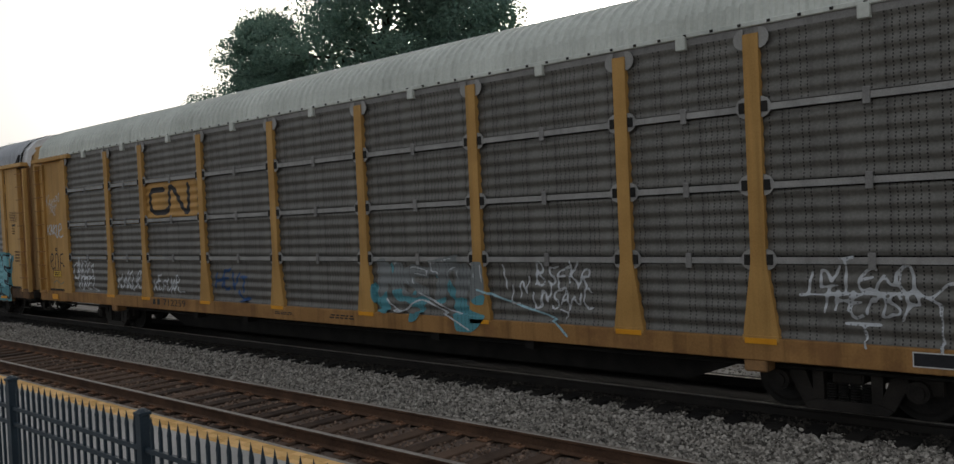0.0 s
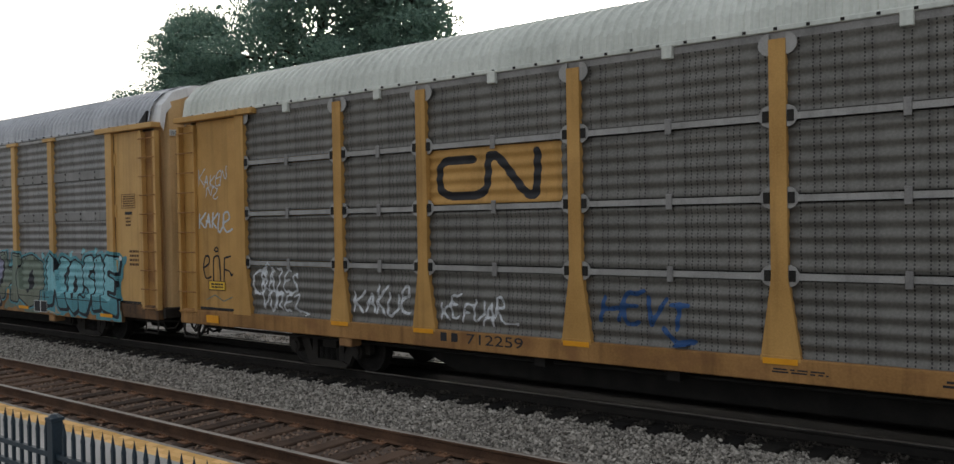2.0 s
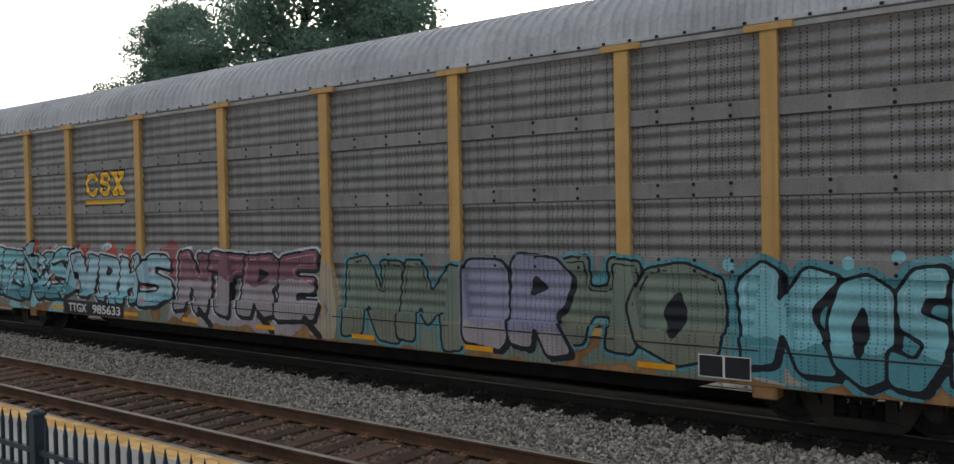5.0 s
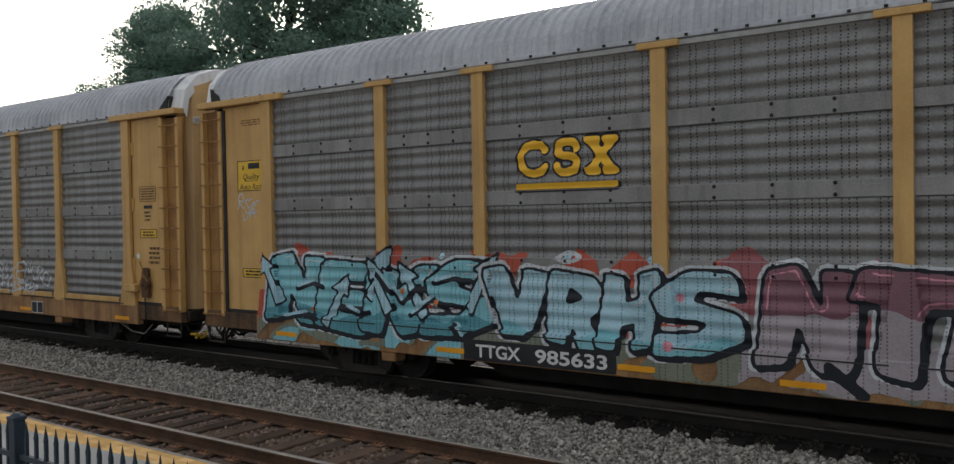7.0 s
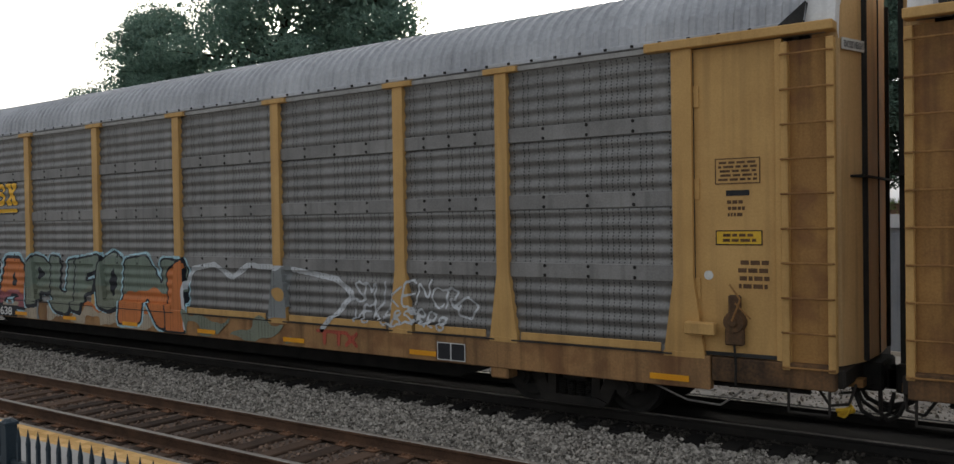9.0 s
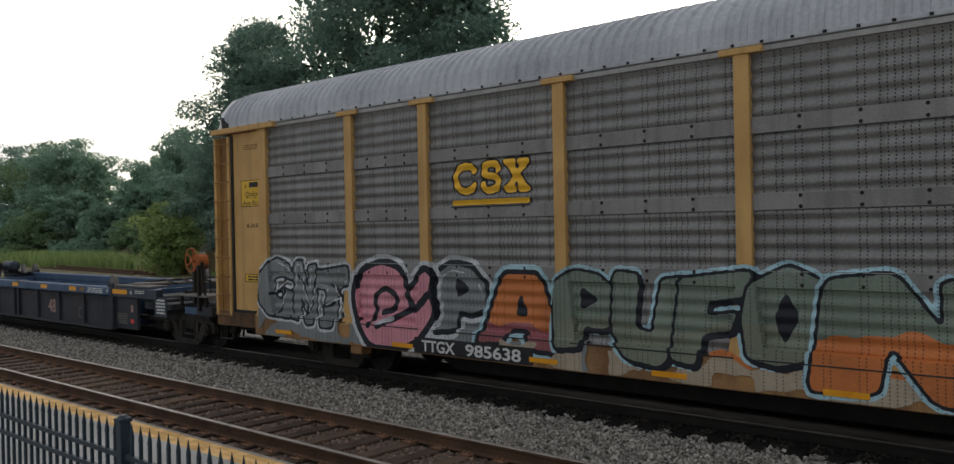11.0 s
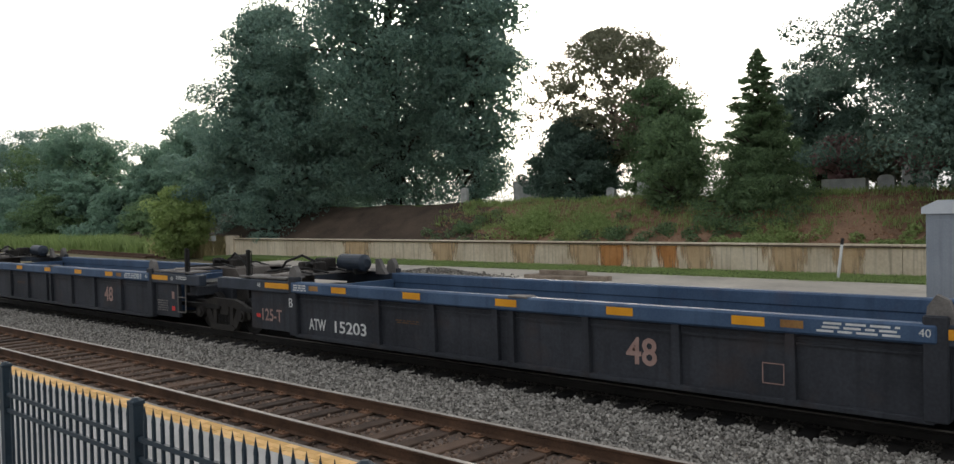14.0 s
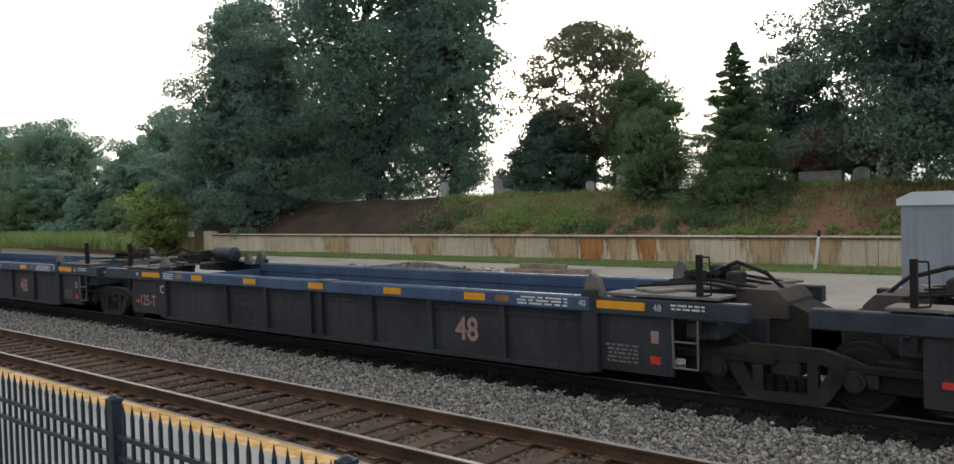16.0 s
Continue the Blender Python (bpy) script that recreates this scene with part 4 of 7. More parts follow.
def autorack(label, style, half, lo, flare_group="autorack train cars"):
    car = thing("autorack_car", label, "railway car", flare_group)
    a = style == "a"
    paint, sheet_m, sill_m, roof_m = (M["yellow"], M["panel"], M["sill"], M["roof_a"]) if a else (M["yellow_b"], M["panel_b"], M["sill_b"], M["roof_b"])
    z_lo, z_hi = 1.04, 5.03
    # underframe
    for s in (-1, 1):
        y0, y1 = (-1.602, -1.45) if s < 0 else (1.45, 1.602)
        part("side_sill", boxes((-END_POST - 0.35, END_POST + 0.35, y0, y1, lo, z_lo - 0.002), bevel=0.012), sill_m, car, "dirty yellow side sill" if a else "grimy side sill")
        part("end_sill", boxes((-half + 0.02, -END_POST - 0.36, y0 * 0.985, y1 * 0.985, 0.72, z_lo - 0.01), bevel=0.012), sill_m if a else M["grime"], car)
        part("end_sill", boxes((END_POST + 0.36, half - 0.02, y0 * 0.985, y1 * 0.985, 0.72, z_lo - 0.01), bevel=0.012), sill_m if a else M["grime"], car)
    part("deck", boxes((-half + 0.1, half - 0.1, -1.45, 1.45, 0.86, 0.98)), M["inside"], car)
    part("center_sill", prism([(-half + 0.3, 0.6), (-9.0, 0.6), (-7.7, 0.13), (7.7, 0.13), (9.0, 0.6), (half - 0.3, 0.6), (half - 0.3, 0.86), (-half + 0.3, 0.86)], -0.4, 0.4), M["steel"], car, "deep fish-bellied black center sill")
    for x in (-5.2, -3.0, 3.2, 5.4):
        part("cross_bearer", boxes((x - 0.1, x + 0.1, -1.45, 1.45, 0.58, 0.86)), M["steel"], car)
    # near side: posts and panels
    for p in POSTS + (-END_POST, END_POST):
        end = abs(p) > 12
        out = [(p - half_width(style, p, z, end), z) for z in (1.06, 1.12, 2.05, z_hi)] + [(p + half_width(style, p, z, end), z) for z in (z_hi, 2.05, 1.12, 1.06)]
        post = part("post", prism(out, -1.598, -1.46), paint, car)
        part("foot", boxes((p - half_width(style, p, 1.1, end) - 0.01, p + half_width(style, p, 1.1, end) + 0.01, -1.607, -1.46, 1.0, 1.07)), paint, post)
        if not a and not end:
            part("cap", boxes((p - 0.3, p + 0.3, -1.63, -1.45, z_hi, z_hi + 0.085), bevel=0.008), paint, post)
        if a:
            for zz in (z_hi - 0.06, 4.07, 3.05, 2.07):
                for sx in (-1, 1):
                    if end and sx * p > 0:
                        continue
                    r, cx = 0.14, p + sx * half_width(style, p, zz, end)
                    arc = [(cx + sx * r * math.cos(t), zz + r * math.sin(t)) for t in (-1.35, -0.9, -0.4, 0.0, 0.4, 0.9, 1.35)]
                    br = part("bracket", prism([(cx, zz - r * 0.97)] + arc + [(cx, zz + r * 0.97)], -1.575, -1.56), M["strap"], post)
                    if zz < 4.9:
                        part("joint_plate", boxes((cx + sx * 0.01, cx + sx * 0.09, -1.592, -1.575, zz - 0.07, zz + 0.07)), M["steel"], br)
    rows = ((z_lo, 2.0), (2.12, 2.98), (3.1, 4.0), (4.12, z_hi)) if a else ((z_lo, 1.98), (2.2, 2.98), (3.2, 3.98), (4.2, z_hi))
    edges = (-END_POST,) + POSTS + (END_POST,)
    cache = {}
    for x0, x1 in zip(edges[:-1], edges[1:]):
        w, mid = round(x1 - x0, 2), (x0 + x1) / 2
        for k, (za, zb) in enumerate(rows):
            if (w, k) not in cache:
                cache[w, k] = corrugated(w - 0.16, za, zb, 1.04)
                cache[w, k].materials.append(sheet_m)
            part("side_panel", cache[w, k], None, car, at=pose(mid, SKIN, za))
        for zz in (2.06, 3.04, 4.06) if a else (2.09, 3.09, 4.09):
            if a:
                rail = part("side_rail", prism([(x0 + 0.18, zz - 0.042), (x1 - 0.18, zz - 0.042), (x1 - 0.18, zz + 0.042), (x0 + 0.18, zz + 0.042)], -1.572, -1.50), M["strap"], car)
                part("clip", boxes((mid - 0.045, mid + 0.045, -1.592, -1.572, zz - 0.11, zz + 0.1), bevel=0.006), M["band"], rail)
            else:
                band = part("band", boxes((x0 + 0.08, x1 - 0.08, -1.545, -1.49, zz - 0.108, zz + 0.108), bevel=0.006), M["band"], car)
                bm = bmesh.new()
                for i in range(1, 4):
                    for dz in (-0.07, 0.07):
                        add_cyl(bm, (x0 + (x1 - x0) * i / 4, -1.555, zz + dz), (x0 + (x1 - x0) * i / 4, -1.545, zz + dz), 0.026, seg=6)
                part("bolts", bm, M["steel"], band)["kind"] = "stuff"
        if a:
            part("hanger", boxes((mid - 0.075, mid + 0.075, -1.6, -1.5, z_hi - 0.06, z_hi + 0.13), bevel=0.01), M["roof_a"], car)
        else:
            part("top_strip", boxes((x0 + 0.3, x1 - 0.3, -1.575, -1.5, z_hi + 0.01, z_hi + 0.075)), M["strap"], car)
            # Dark strip drawn as the shadow gap under the panel's lower edge.
            part("drip_edge", boxes((x0 + 0.16, x1 - 0.16, -1.625, -1.6, 1.028, 1.046)), M["inside"], car)
            if x0 > -2:
                part("kick_strip", boxes((x0 + 0.32, x1 - 0.32, -1.61, -1.585, 1.055, 1.17), bevel=0.006), paint, car)
    # far side, ends, roof
    part("far_side", boxes((-END_POST, END_POST, 1.47, 1.53, z_lo, z_hi)), sheet_m, car)
    part("upper_chord", boxes((-half + 0.12, half - 0.12, -1.53, -1.44, z_hi, z_hi + 0.1), (-half + 0.12, half - 0.12, 1.44, 1.53, z_hi, z_hi + 0.1)), M["band"], car)
    part("roof_trim", boxes((-half + 0.5, half - 0.5, -1.57, -1.5, z_hi + 0.1, z_hi + 0.17), bevel=0.01), roof_m, car)
    riv = bmesh.new()
    x = -half + 0.6
    while x < half - 0.55:
        add_box(riv, x - 0.022, x + 0.022, -1.583, -1.57, z_hi + 0.115, z_hi + 0.15)
        x += 0.4
    part("rivets", riv, M["steel"], car)["kind"] = "stuff"
    arch_roof(half - 0.3, z_hi + 0.13, 0.95, roof_m, car, "pale ribbed sheet roof" if a else "grey ribbed sheet roof")
    for s in (-1, 1):
        e0, e1 = (END_POST + 0.13, half - 0.64)
        xa, xb = sorted((s * e0, s * e1))
        part("end_side_sheet", boxes((xa, xb, -1.52, -1.48, z_lo, z_hi - 0.01), bevel=0.006), paint, car)
        if s > 0:
            part("edge_strip", boxes((s * (e1 - 0.02) - 0.045, s * (e1 - 0.02) + 0.045, -1.57, -1.48, z_lo, z_hi - 0.02), bevel=0.006), paint, car)
        elif not a:
            # Solid black strip drawn as the shade in the open door slot.
            part("door_gap", boxes((s * (half - 0.67) - 0.04, s * (half - 0.67) + 0.04, -1.55, -1.46, z_lo, z_hi - 0.06)), M["inside"], car, "black strip for the shade in the gap beside the door")
        xa, xb = sorted((s * (half - 0.62), s * (half - 0.02)))
        part("corner_sheet", boxes((xa, xb, -1.47, -1.42, z_lo - 0.1, z_hi - 0.05)), paint if a else M["corner"], car, "" if a else "rust-stained corner sheet behind the ladder")
        ladder(car, xa + 0.03, xb - 0.03, z_lo - 0.1, z_hi - 0.07, -1.59, 10, paint)
        part("door_seam", boxes((s * e0 - 0.014, s * e0 + 0.014, -1.53, -1.5, 1.5, z_hi - 0.05)), M["inside"], car)
        # Black strip drawn as the shade below the sheet's edge.
        part("bottom_gap", boxes((min(s * e0, s * e1) + 0.04, max(s * e0, s * e1) - 0.04, -1.53, -1.5, z_lo + 0.005, z_lo + 0.055)), M["inside"], car, "black strip for the shade under the end sheet")
        for zz in (1.9, 3.2, 4.4):
            part("hinge", boxes((s * (e0 + 0.05) - 0.035, s * (e0 + 0.05) + 0.035, -1.545, -1.52, zz - 0.14, zz + 0.14), bevel=0.006), paint, car)
        if not a:
            # Solid dark wedge painted in for the shade below the roof's end.
            part("roof_gap", prism([(s * (half - 0.66), 5.165), (s * (half - 0.36), 5.165), (s * (half - 0.33), 5.42)], -1.575, -1.4), M["inside"], car, "dark wedge for the shade under the roof's end")
        xa, xb = sorted((s * (END_POST - 0.5), s * half))
        part("header_beam", boxes((xa, xb, -1.66, -1.42, z_hi, z_hi + 0.12), bevel=0.012), paint, car)
        part("far_end_sheet", boxes((*sorted((s * END_POST, s * (half - 0.1))), 1.45, 1.55, z_lo - 0.1, z_hi)), paint, car)
        # bowed end doors
        plan = [(s * (half - 0.3), -1.40), (s * (half - 0.02), -1.2), (s * (half + 0.14), -0.7), (s * (half + 0.18), 0.0), (s * (half + 0.14), 0.7), (s * (half - 0.02), 1.2), (s * (half - 0.3), 1.40)]
        tops = [5.45, 5.62, 5.8, 5.86, 5.8, 5.62, 5.45]
        bm = bmesh.new()
        low = [bm.verts.new((x, y, 0.98)) for x, y in plan]
        high = [bm.verts.new((x, y, zt)) for (x, y), zt in zip(plan, tops)]
        for i in range(6):
            bm.faces.new((low[i], low[i + 1], high[i + 1], high[i]))
        bm.faces.new(low)
        bm.faces.new(high[::-1])
        bmesh.ops.recalc_face_normals(bm, faces=bm.faces)
        door = part("end_door", bm, M["door"], car, "tan bowed steel end door")
        for y in (-0.72, 0.0, 0.72):
            part("door_seam", boxes((s * (half + 0.16) - 0.03, s * (half + 0.16) + 0.03, y - 0.02, y + 0.02, 1.0, 5.7)), M["steel"], door)
        part("door_rail", boxes((*sorted((s * (half - 0.1), s * (half + 0.2))), -1.0, 1.0, 3.3, 3.33)), M["steel"], door)
        cap = bmesh.new()
        prof = [(-1.50, 5.18), (-1.42, 5.58), (-1.12, 5.9), (-0.6, 6.09), (0, 6.14), (0.6, 6.09), (1.12, 5.9), (1.42, 5.58), (1.50, 5.18)]
        ra = [cap.verts.new((s * (half - 0.5), y, z)) for y, z in prof]
        rb = [cap.verts.new((s * (half - 0.02), y * 0.96, z - 0.03)) for y, z in prof]
        rc = [cap.verts.new((s * (half + 0.0), y * 0.9, z - 0.22)) for y, z in prof]
        for q, r in ((ra, rb), (rb, rc)):
            for i in range(len(prof) - 1):
                cap.faces.new((q[i], q[i + 1], r[i + 1], r[i]))
        part("roof_end", cap, M["white"] if not a else M["roof_a"], car, "torn white sheet at the roof's end" if not a else "")
        # draft gear, hoses
        part("coupler", boxes((*sorted((s * (half - 0.2), s * (half + 0.34))), -0.11, 0.11, 0.58, 0.82), (*sorted((s * (half + 0.24), s * (half + 0.44))), -0.17, 0.17, 0.56, 0.84), bevel=0.02), M["truck"], car)
        part("air_hose", tube([(s * (half - 0.05), -0.45, 0.75), (s * (half + 0.1), -0.45, 0.48), (s * (half + 0.3), -0.38, 0.36), (s * (half + 0.5), -0.3, 0.42)], 0.028, 8), M["steel"], car)
        part("cushion_unit", boxes((*sorted((s * (half - 0.1), s * (half + 0.3))), -0.42, 0.42, 0.56, 0.93), bevel=0.03), M["steel"], car)
        part("air_hose", tube([(s * (half + 0.02), -0.8, 0.72), (s * (half + 0.12), -0.8, 0.5), (s * (half + 0.28), -0.7, 0.36), (s * (half + 0.44), -0.6, 0.4)], 0.024, 8), M["steel"], car)
        part("hose_bracket", boxes((s * (half + 0.05) - 0.1, s * (half + 0.05) + 0.1, -0.9, -0.7, 0.68, 0.78)), M["sill"], car)
        part("uncoupling_lever", tube([(s * (half + 0.02), -1.45, 0.7), (s * (half + 0.06), -0.9, 0.62), (s * (half + 0.2), -0.3, 0.66)], 0.016, 6), M["steel"], car)
        part("air_hose", tube([(s * (half + 0.05), -1.0, 0.7), (s * (half + 0.16), -1.02, 0.42), (s * (half + 0.3), -0.9, 0.3), (s * (half + 0.42), -0.75, 0.36), (s * (half + 0.45), -0.6, 0.6)], 0.026, 8), M["steel"], car)
        part("chain", tube([(s * (half - 0.3), -1.3, 0.72), (s * (half - 0.15), -1.3, 0.5), (s * (half + 0.05), -1.2, 0.52), (s * (half + 0.1), -1.05, 0.74)], 0.018, 6), M["truck"], car)
        part("end_beam", boxes((*sorted((s * (half - 0.12), s * (half + 0.06))), -1.45, 1.45, 0.74, 0.97), bevel=0.02), M["truck"], car)
        part("step", tube([(s * (half - 0.58), -1.52, 0.72), (s * (half - 0.58), -1.54, 0.42), (s * (half - 0.1), -1.54, 0.42), (s * (half - 0.1), -1.52, 0.72)], 0.018, 6), M["truck"], car)
        build_truck(car, s * 10.35, 0.42, 1.73)
        part("jacking_pad", boxes((s * 9.35 - 0.16, s * 9.35 + 0.16, -1.58, -1.3, lo - 0.16, lo + 0.05), bevel=0.02), M["sill_b"], car)
    part("brake_pipe", tube([(-half + 0.4, -1.2, 0.62), (half - 0.4, -1.2, 0.62)], 0.03, 6), M["steel"], car)
    return car


def reflectors(car, xs, z, w, h=0.075, y=-1.612):
    for x in xs:
        part("reflector", boxes((x - w / 2, x + w / 2, y - 0.004, y, z - h / 2, z + h / 2)), M["reflector"], car, "amber reflector tape")


def board(name, car, x0, x1, z0, z1, y, fill, rim=None, label=""):
    b = part(name, boxes((x0, x1, y - 0.004, y, z0, z1)), fill, car, label)
    if rim is not None:
        t = 0.014
        part("rim", boxes((x0, x1, y - 0.007, y - 0.004, z1 - t, z1), (x0, x1, y - 0.007, y - 0.004, z0, z0 + t), (x0, x0 + t, y - 0.007, y - 0.004, z0 + t, z1 - t), (x1 - t, x1, y - 0.007, y - 0.004, z0 + t, z1 - t)), rim, b)
    return b


def build_car_a():
    """Pale-roofed car with flared posts and steel brackets."""
    lo, rnd = 0.74, random.Random(1)
    car = autorack("autorack car with pale roof, brown-grey perforated panels, yellow posts", "a", 14.5, lo)
    # maker's mark: dark bent stripes on a yellow field
    p = Paint("a", -7.4, -4.7, 3.0, 4.05, lo, seed=3)
    p.put((p.X > -7.33) & (p.X < -4.58) & (p.Z > 3.1) & (p.Z < 4.0), "yellow")
    p.line(rounded([(-6.37, 3.81), (-7.08, 3.82), (-7.08, 3.23), (-6.08, 3.22), (-6.08, 3.86), (-5.88, 3.86), (-5.35, 3.22), (-5.14, 3.2), (-5.14, 3.87)], False, 3, 0.2), 0.07, "black")
    p.make(car, "dark bent stripe on a yellow field", "logo")
    p = Paint("a", -13.2, 12.2, 0.8, 2.35, lo, seed=11)
    p.line(rounded([(-11.95, 1.45), (-12.05, 1.75), (-11.8, 1.95), (-11.55, 1.75), (-11.75, 1.42), (-12.0, 1.5)], False), 0.022, "sp_white").line([(-11.68, 1.86), (-11.5, 2.08), (-11.35, 1.88)], 0.016, "sp_white")
    p.tag("RAZES", -11.75, -10.65, 1.5, 1.95, "sp_white", 0.02).tag("VOREZ", -11.75, -10.6, 1.12, 1.5, "sp_white", 0.02).line([(-10.75, 1.2), (-10.35, 1.1)], 0.018, "sp_white")
    p.tag("KAKUe", -9.15, -7.75, 1.2, 1.7, "sp_white", 0.024).tag("KEFUAR", -7.1, -5.75, 1.18, 1.6, "sp_white", 0.019).line([(-5.8, 1.2), (-5.5, 1.22), (-5.62, 1.1)], 0.014, "sp_white")
    p.tag("HEVT", -4.05, -2.7, 1.3, 1.75, "sp_blue", 0.032).line([(-3.1, 1.3), (-2.9, 1.1), (-2.65, 1.15)], 0.04, "sp_blue")
    p.cloud(1.75, 4.3, 1.0, 2.0, "sp_sea", 0.22, 0.2)
    p.block("NSTN", 1.8, 4.55, 1.25, 2.0, "sp_silver", ink="", edge=0.02, low="sp_sea", split=0.2, shine="sp_white")
    p.cloud(2.6, 5.1, 0.82, 1.2, "sp_sea", 0.35, 0.15)
    p.line(rounded([(2.0, 1.3), (2.4, 1.02), (2.9, 1.35), (3.4, 1.2), (4.2, 0.84)], False), 0.016, "sp_white").line(rounded([(4.4, 1.55), (5.3, 1.3), (6.0, 1.15), (6.3, 0.86)], False), 0.018, "sp_pale").line([(2.9, 1.45), (3.7, 1.15), (4.0, 1.1)], 0.014, "sp_white")
    p.line([(4.95, 1.98), (5.05, 1.55)], 0.015, "sp_white").tag("LN", 5.15, 5.5, 1.35, 1.7, "sp_white", 0.014)
    p.tag("BSEKR", 5.65, 6.75, 1.62, 1.98, "sp_white", 0.016).tag("UNSANC", 5.55, 6.75, 1.3, 1.62, "sp_white", 0.015).line([(6.1, 1.28), (6.3, 1.22), (6.2, 1.1)], 0.012, "sp_white")
    p.tag("INTENO", 10.0, 11.35, 1.66, 2.02, "sp_white", 0.017).tag("THEMSP", 10.2, 11.4, 1.36, 1.68, "sp_white", 0.016).line([(9.95, 1.62), (11.35, 1.68), (11.6, 1.55), (11.62, 1.0)], 0.015, "sp_white").line([(10.5, 1.28), (10.95, 1.28)], 0.014, "sp_white").line([(10.75, 1.25), (10.78, 0.98)], 0.014, "sp_white")
    p.line(rounded([(11.5, 1.62), (11.75, 1.85), (11.9, 1.6), (12.1, 1.82)], False), 0.016, "sp_white")
    p.make(car, "white and teal sprayed graffiti")
    p = Paint("a", -13.86, -12.5, 1.1, 4.2, lo, 0.011, seed=5)
    p.tag("KAKEN", -13.8, -12.82, 3.62, 3.98, "sp_chalk", 0.012).tag("NZ", -13.55, -13.1, 3.42, 3.66, "sp_chalk", 0.011).tag("KAKU", -13.8, -12.95, 2.7, 3.12, "sp_chalk", 0.022)
    p.line(rounded([(-12.98, 2.86), (-12.74, 2.94), (-12.78, 3.1), (-12.94, 3.08), (-12.98, 2.8), (-12.84, 2.66), (-12.66, 2.74)], False), 0.022, "sp_chalk")
    p.line(rounded([(-13.68, 1.92), (-13.46, 2.02), (-13.48, 2.18), (-13.62, 2.18), (-13.7, 1.92), (-13.6, 1.68), (-13.42, 1.74)], False), 0.019, "sp_ink").line(rounded([(-13.34, 1.66), (-13.34, 2.16), (-13.12, 2.2), (-13.1, 1.68)], False), 0.019, "sp_ink")
    p.line([(-12.98, 1.62), (-12.95, 2.14), (-12.74, 2.18)], 0.019, "sp_ink").line(rounded([(-12.97, 1.9), (-12.78, 1.88), (-12.72, 1.76), (-12.68, 1.82)], False), 0.017, "sp_ink").line(rounded([(-13.3, 2.3), (-13.22, 2.38), (-13.14, 2.3), (-13.22, 2.26), (-13.3, 2.3)], False), 0.015, "sp_ink")
    p.line([(-13.6, 1.25), (-13.3, 1.36), (-13.0, 1.24), (-12.7, 1.34)], 0.012, "sp_olive")
    p.make(car, "white and black sprayed tags")
    lettering("car_number", "712259", 0.17, -6.5, -1.605, 0.85, M["black"], car, width=1.1, label="black stencilled number")
    for x in (-7.05, -6.82):
        board("owner_mark", car, x, x + 0.13, 0.86, 1.0, -1.603, M["black"])
    reflectors(car, POSTS, 1.0, 0.44)
    reflectors(car, (-13.3,), 0.86, 0.42, 0.16, -1.60)
    board("placard", car, -13.5, -12.93, 1.46, 1.66, -1.53, M["label_yellow"], M["black"], "yellow warning label")
    print_bars("print", -13.42, -13.01, 1.5, 1.62, -1.537, 2, M["black"], car, rnd)
    bd = board("consolidated_stencil", car, 11.3, 12.1, 0.82, 1.0, -1.604, M["black"], M["lettering"], "black stencil panel with white lines")
    print_bars("print", -1.6, -0.9, 0.85, 0.92, -1.604, 2, M["black"], car, rnd)
    print_bars("print", 0.3, 1.1, 0.85, 0.95, -1.604, 2, M["black"], car, rnd)
    return car


def block_mark(car, style, lo):
    """Orange block marks with dark rims over an orange bar."""
    p = Paint(style, -7.0, -4.7, 3.1, 4.05, lo, 0.022, seed=8)
    z0, z1 = 3.42, 3.9
    shapes = [[rounded([(-6.26, z1 - 0.12), (-6.34, z1 - 0.03), (-6.56, z1 - 0.03), (-6.69, z1 - 0.16), (-6.69, z0 + 0.16), (-6.56, z0 + 0.03), (-6.34, z0 + 0.03), (-6.26, z0 + 0.12)], False)],
              [rounded([(-5.74, z1 - 0.12), (-5.76, z1 - 0.02), (-6.02, z1 - 0.01), (-6.06, z1 - 0.2), (-5.74, z0 + 0.24), (-5.74, z0 + 0.04), (-6.02, z0 + 0.02), (-6.06, z0 + 0.13)], False)],
              [[(-5.52, z1 - 0.02), (-5.16, z0 + 0.03)], [(-5.52, z0 + 0.03), (-5.16, z1 - 0.02)], [(-5.56, z1 - 0.01), (-5.4, z1 - 0.01)], [(-5.28, z1 - 0.01), (-5.12, z1 - 0.01)], [(-5.56, z0 + 0.03), (-5.4, z0 + 0.03)], [(-5.28, z0 + 0.03), (-5.12, z0 + 0.03)]]]
    ds = [p.dist(g) for g in shapes]
    for d in ds:
        p.put(d < 0.086, "black")
    for d in ds:
        p.put(d < 0.056, "orange")
    p.put((abs(p.X + 5.91) < 0.87) & (abs(p.Z - 3.235) < 0.07), "black").put((abs(p.X + 5.93) < 0.85) & (abs(p.Z - 3.25) < 0.048), "orange")
    p.make(car, "orange block mark over an orange bar", "logo")


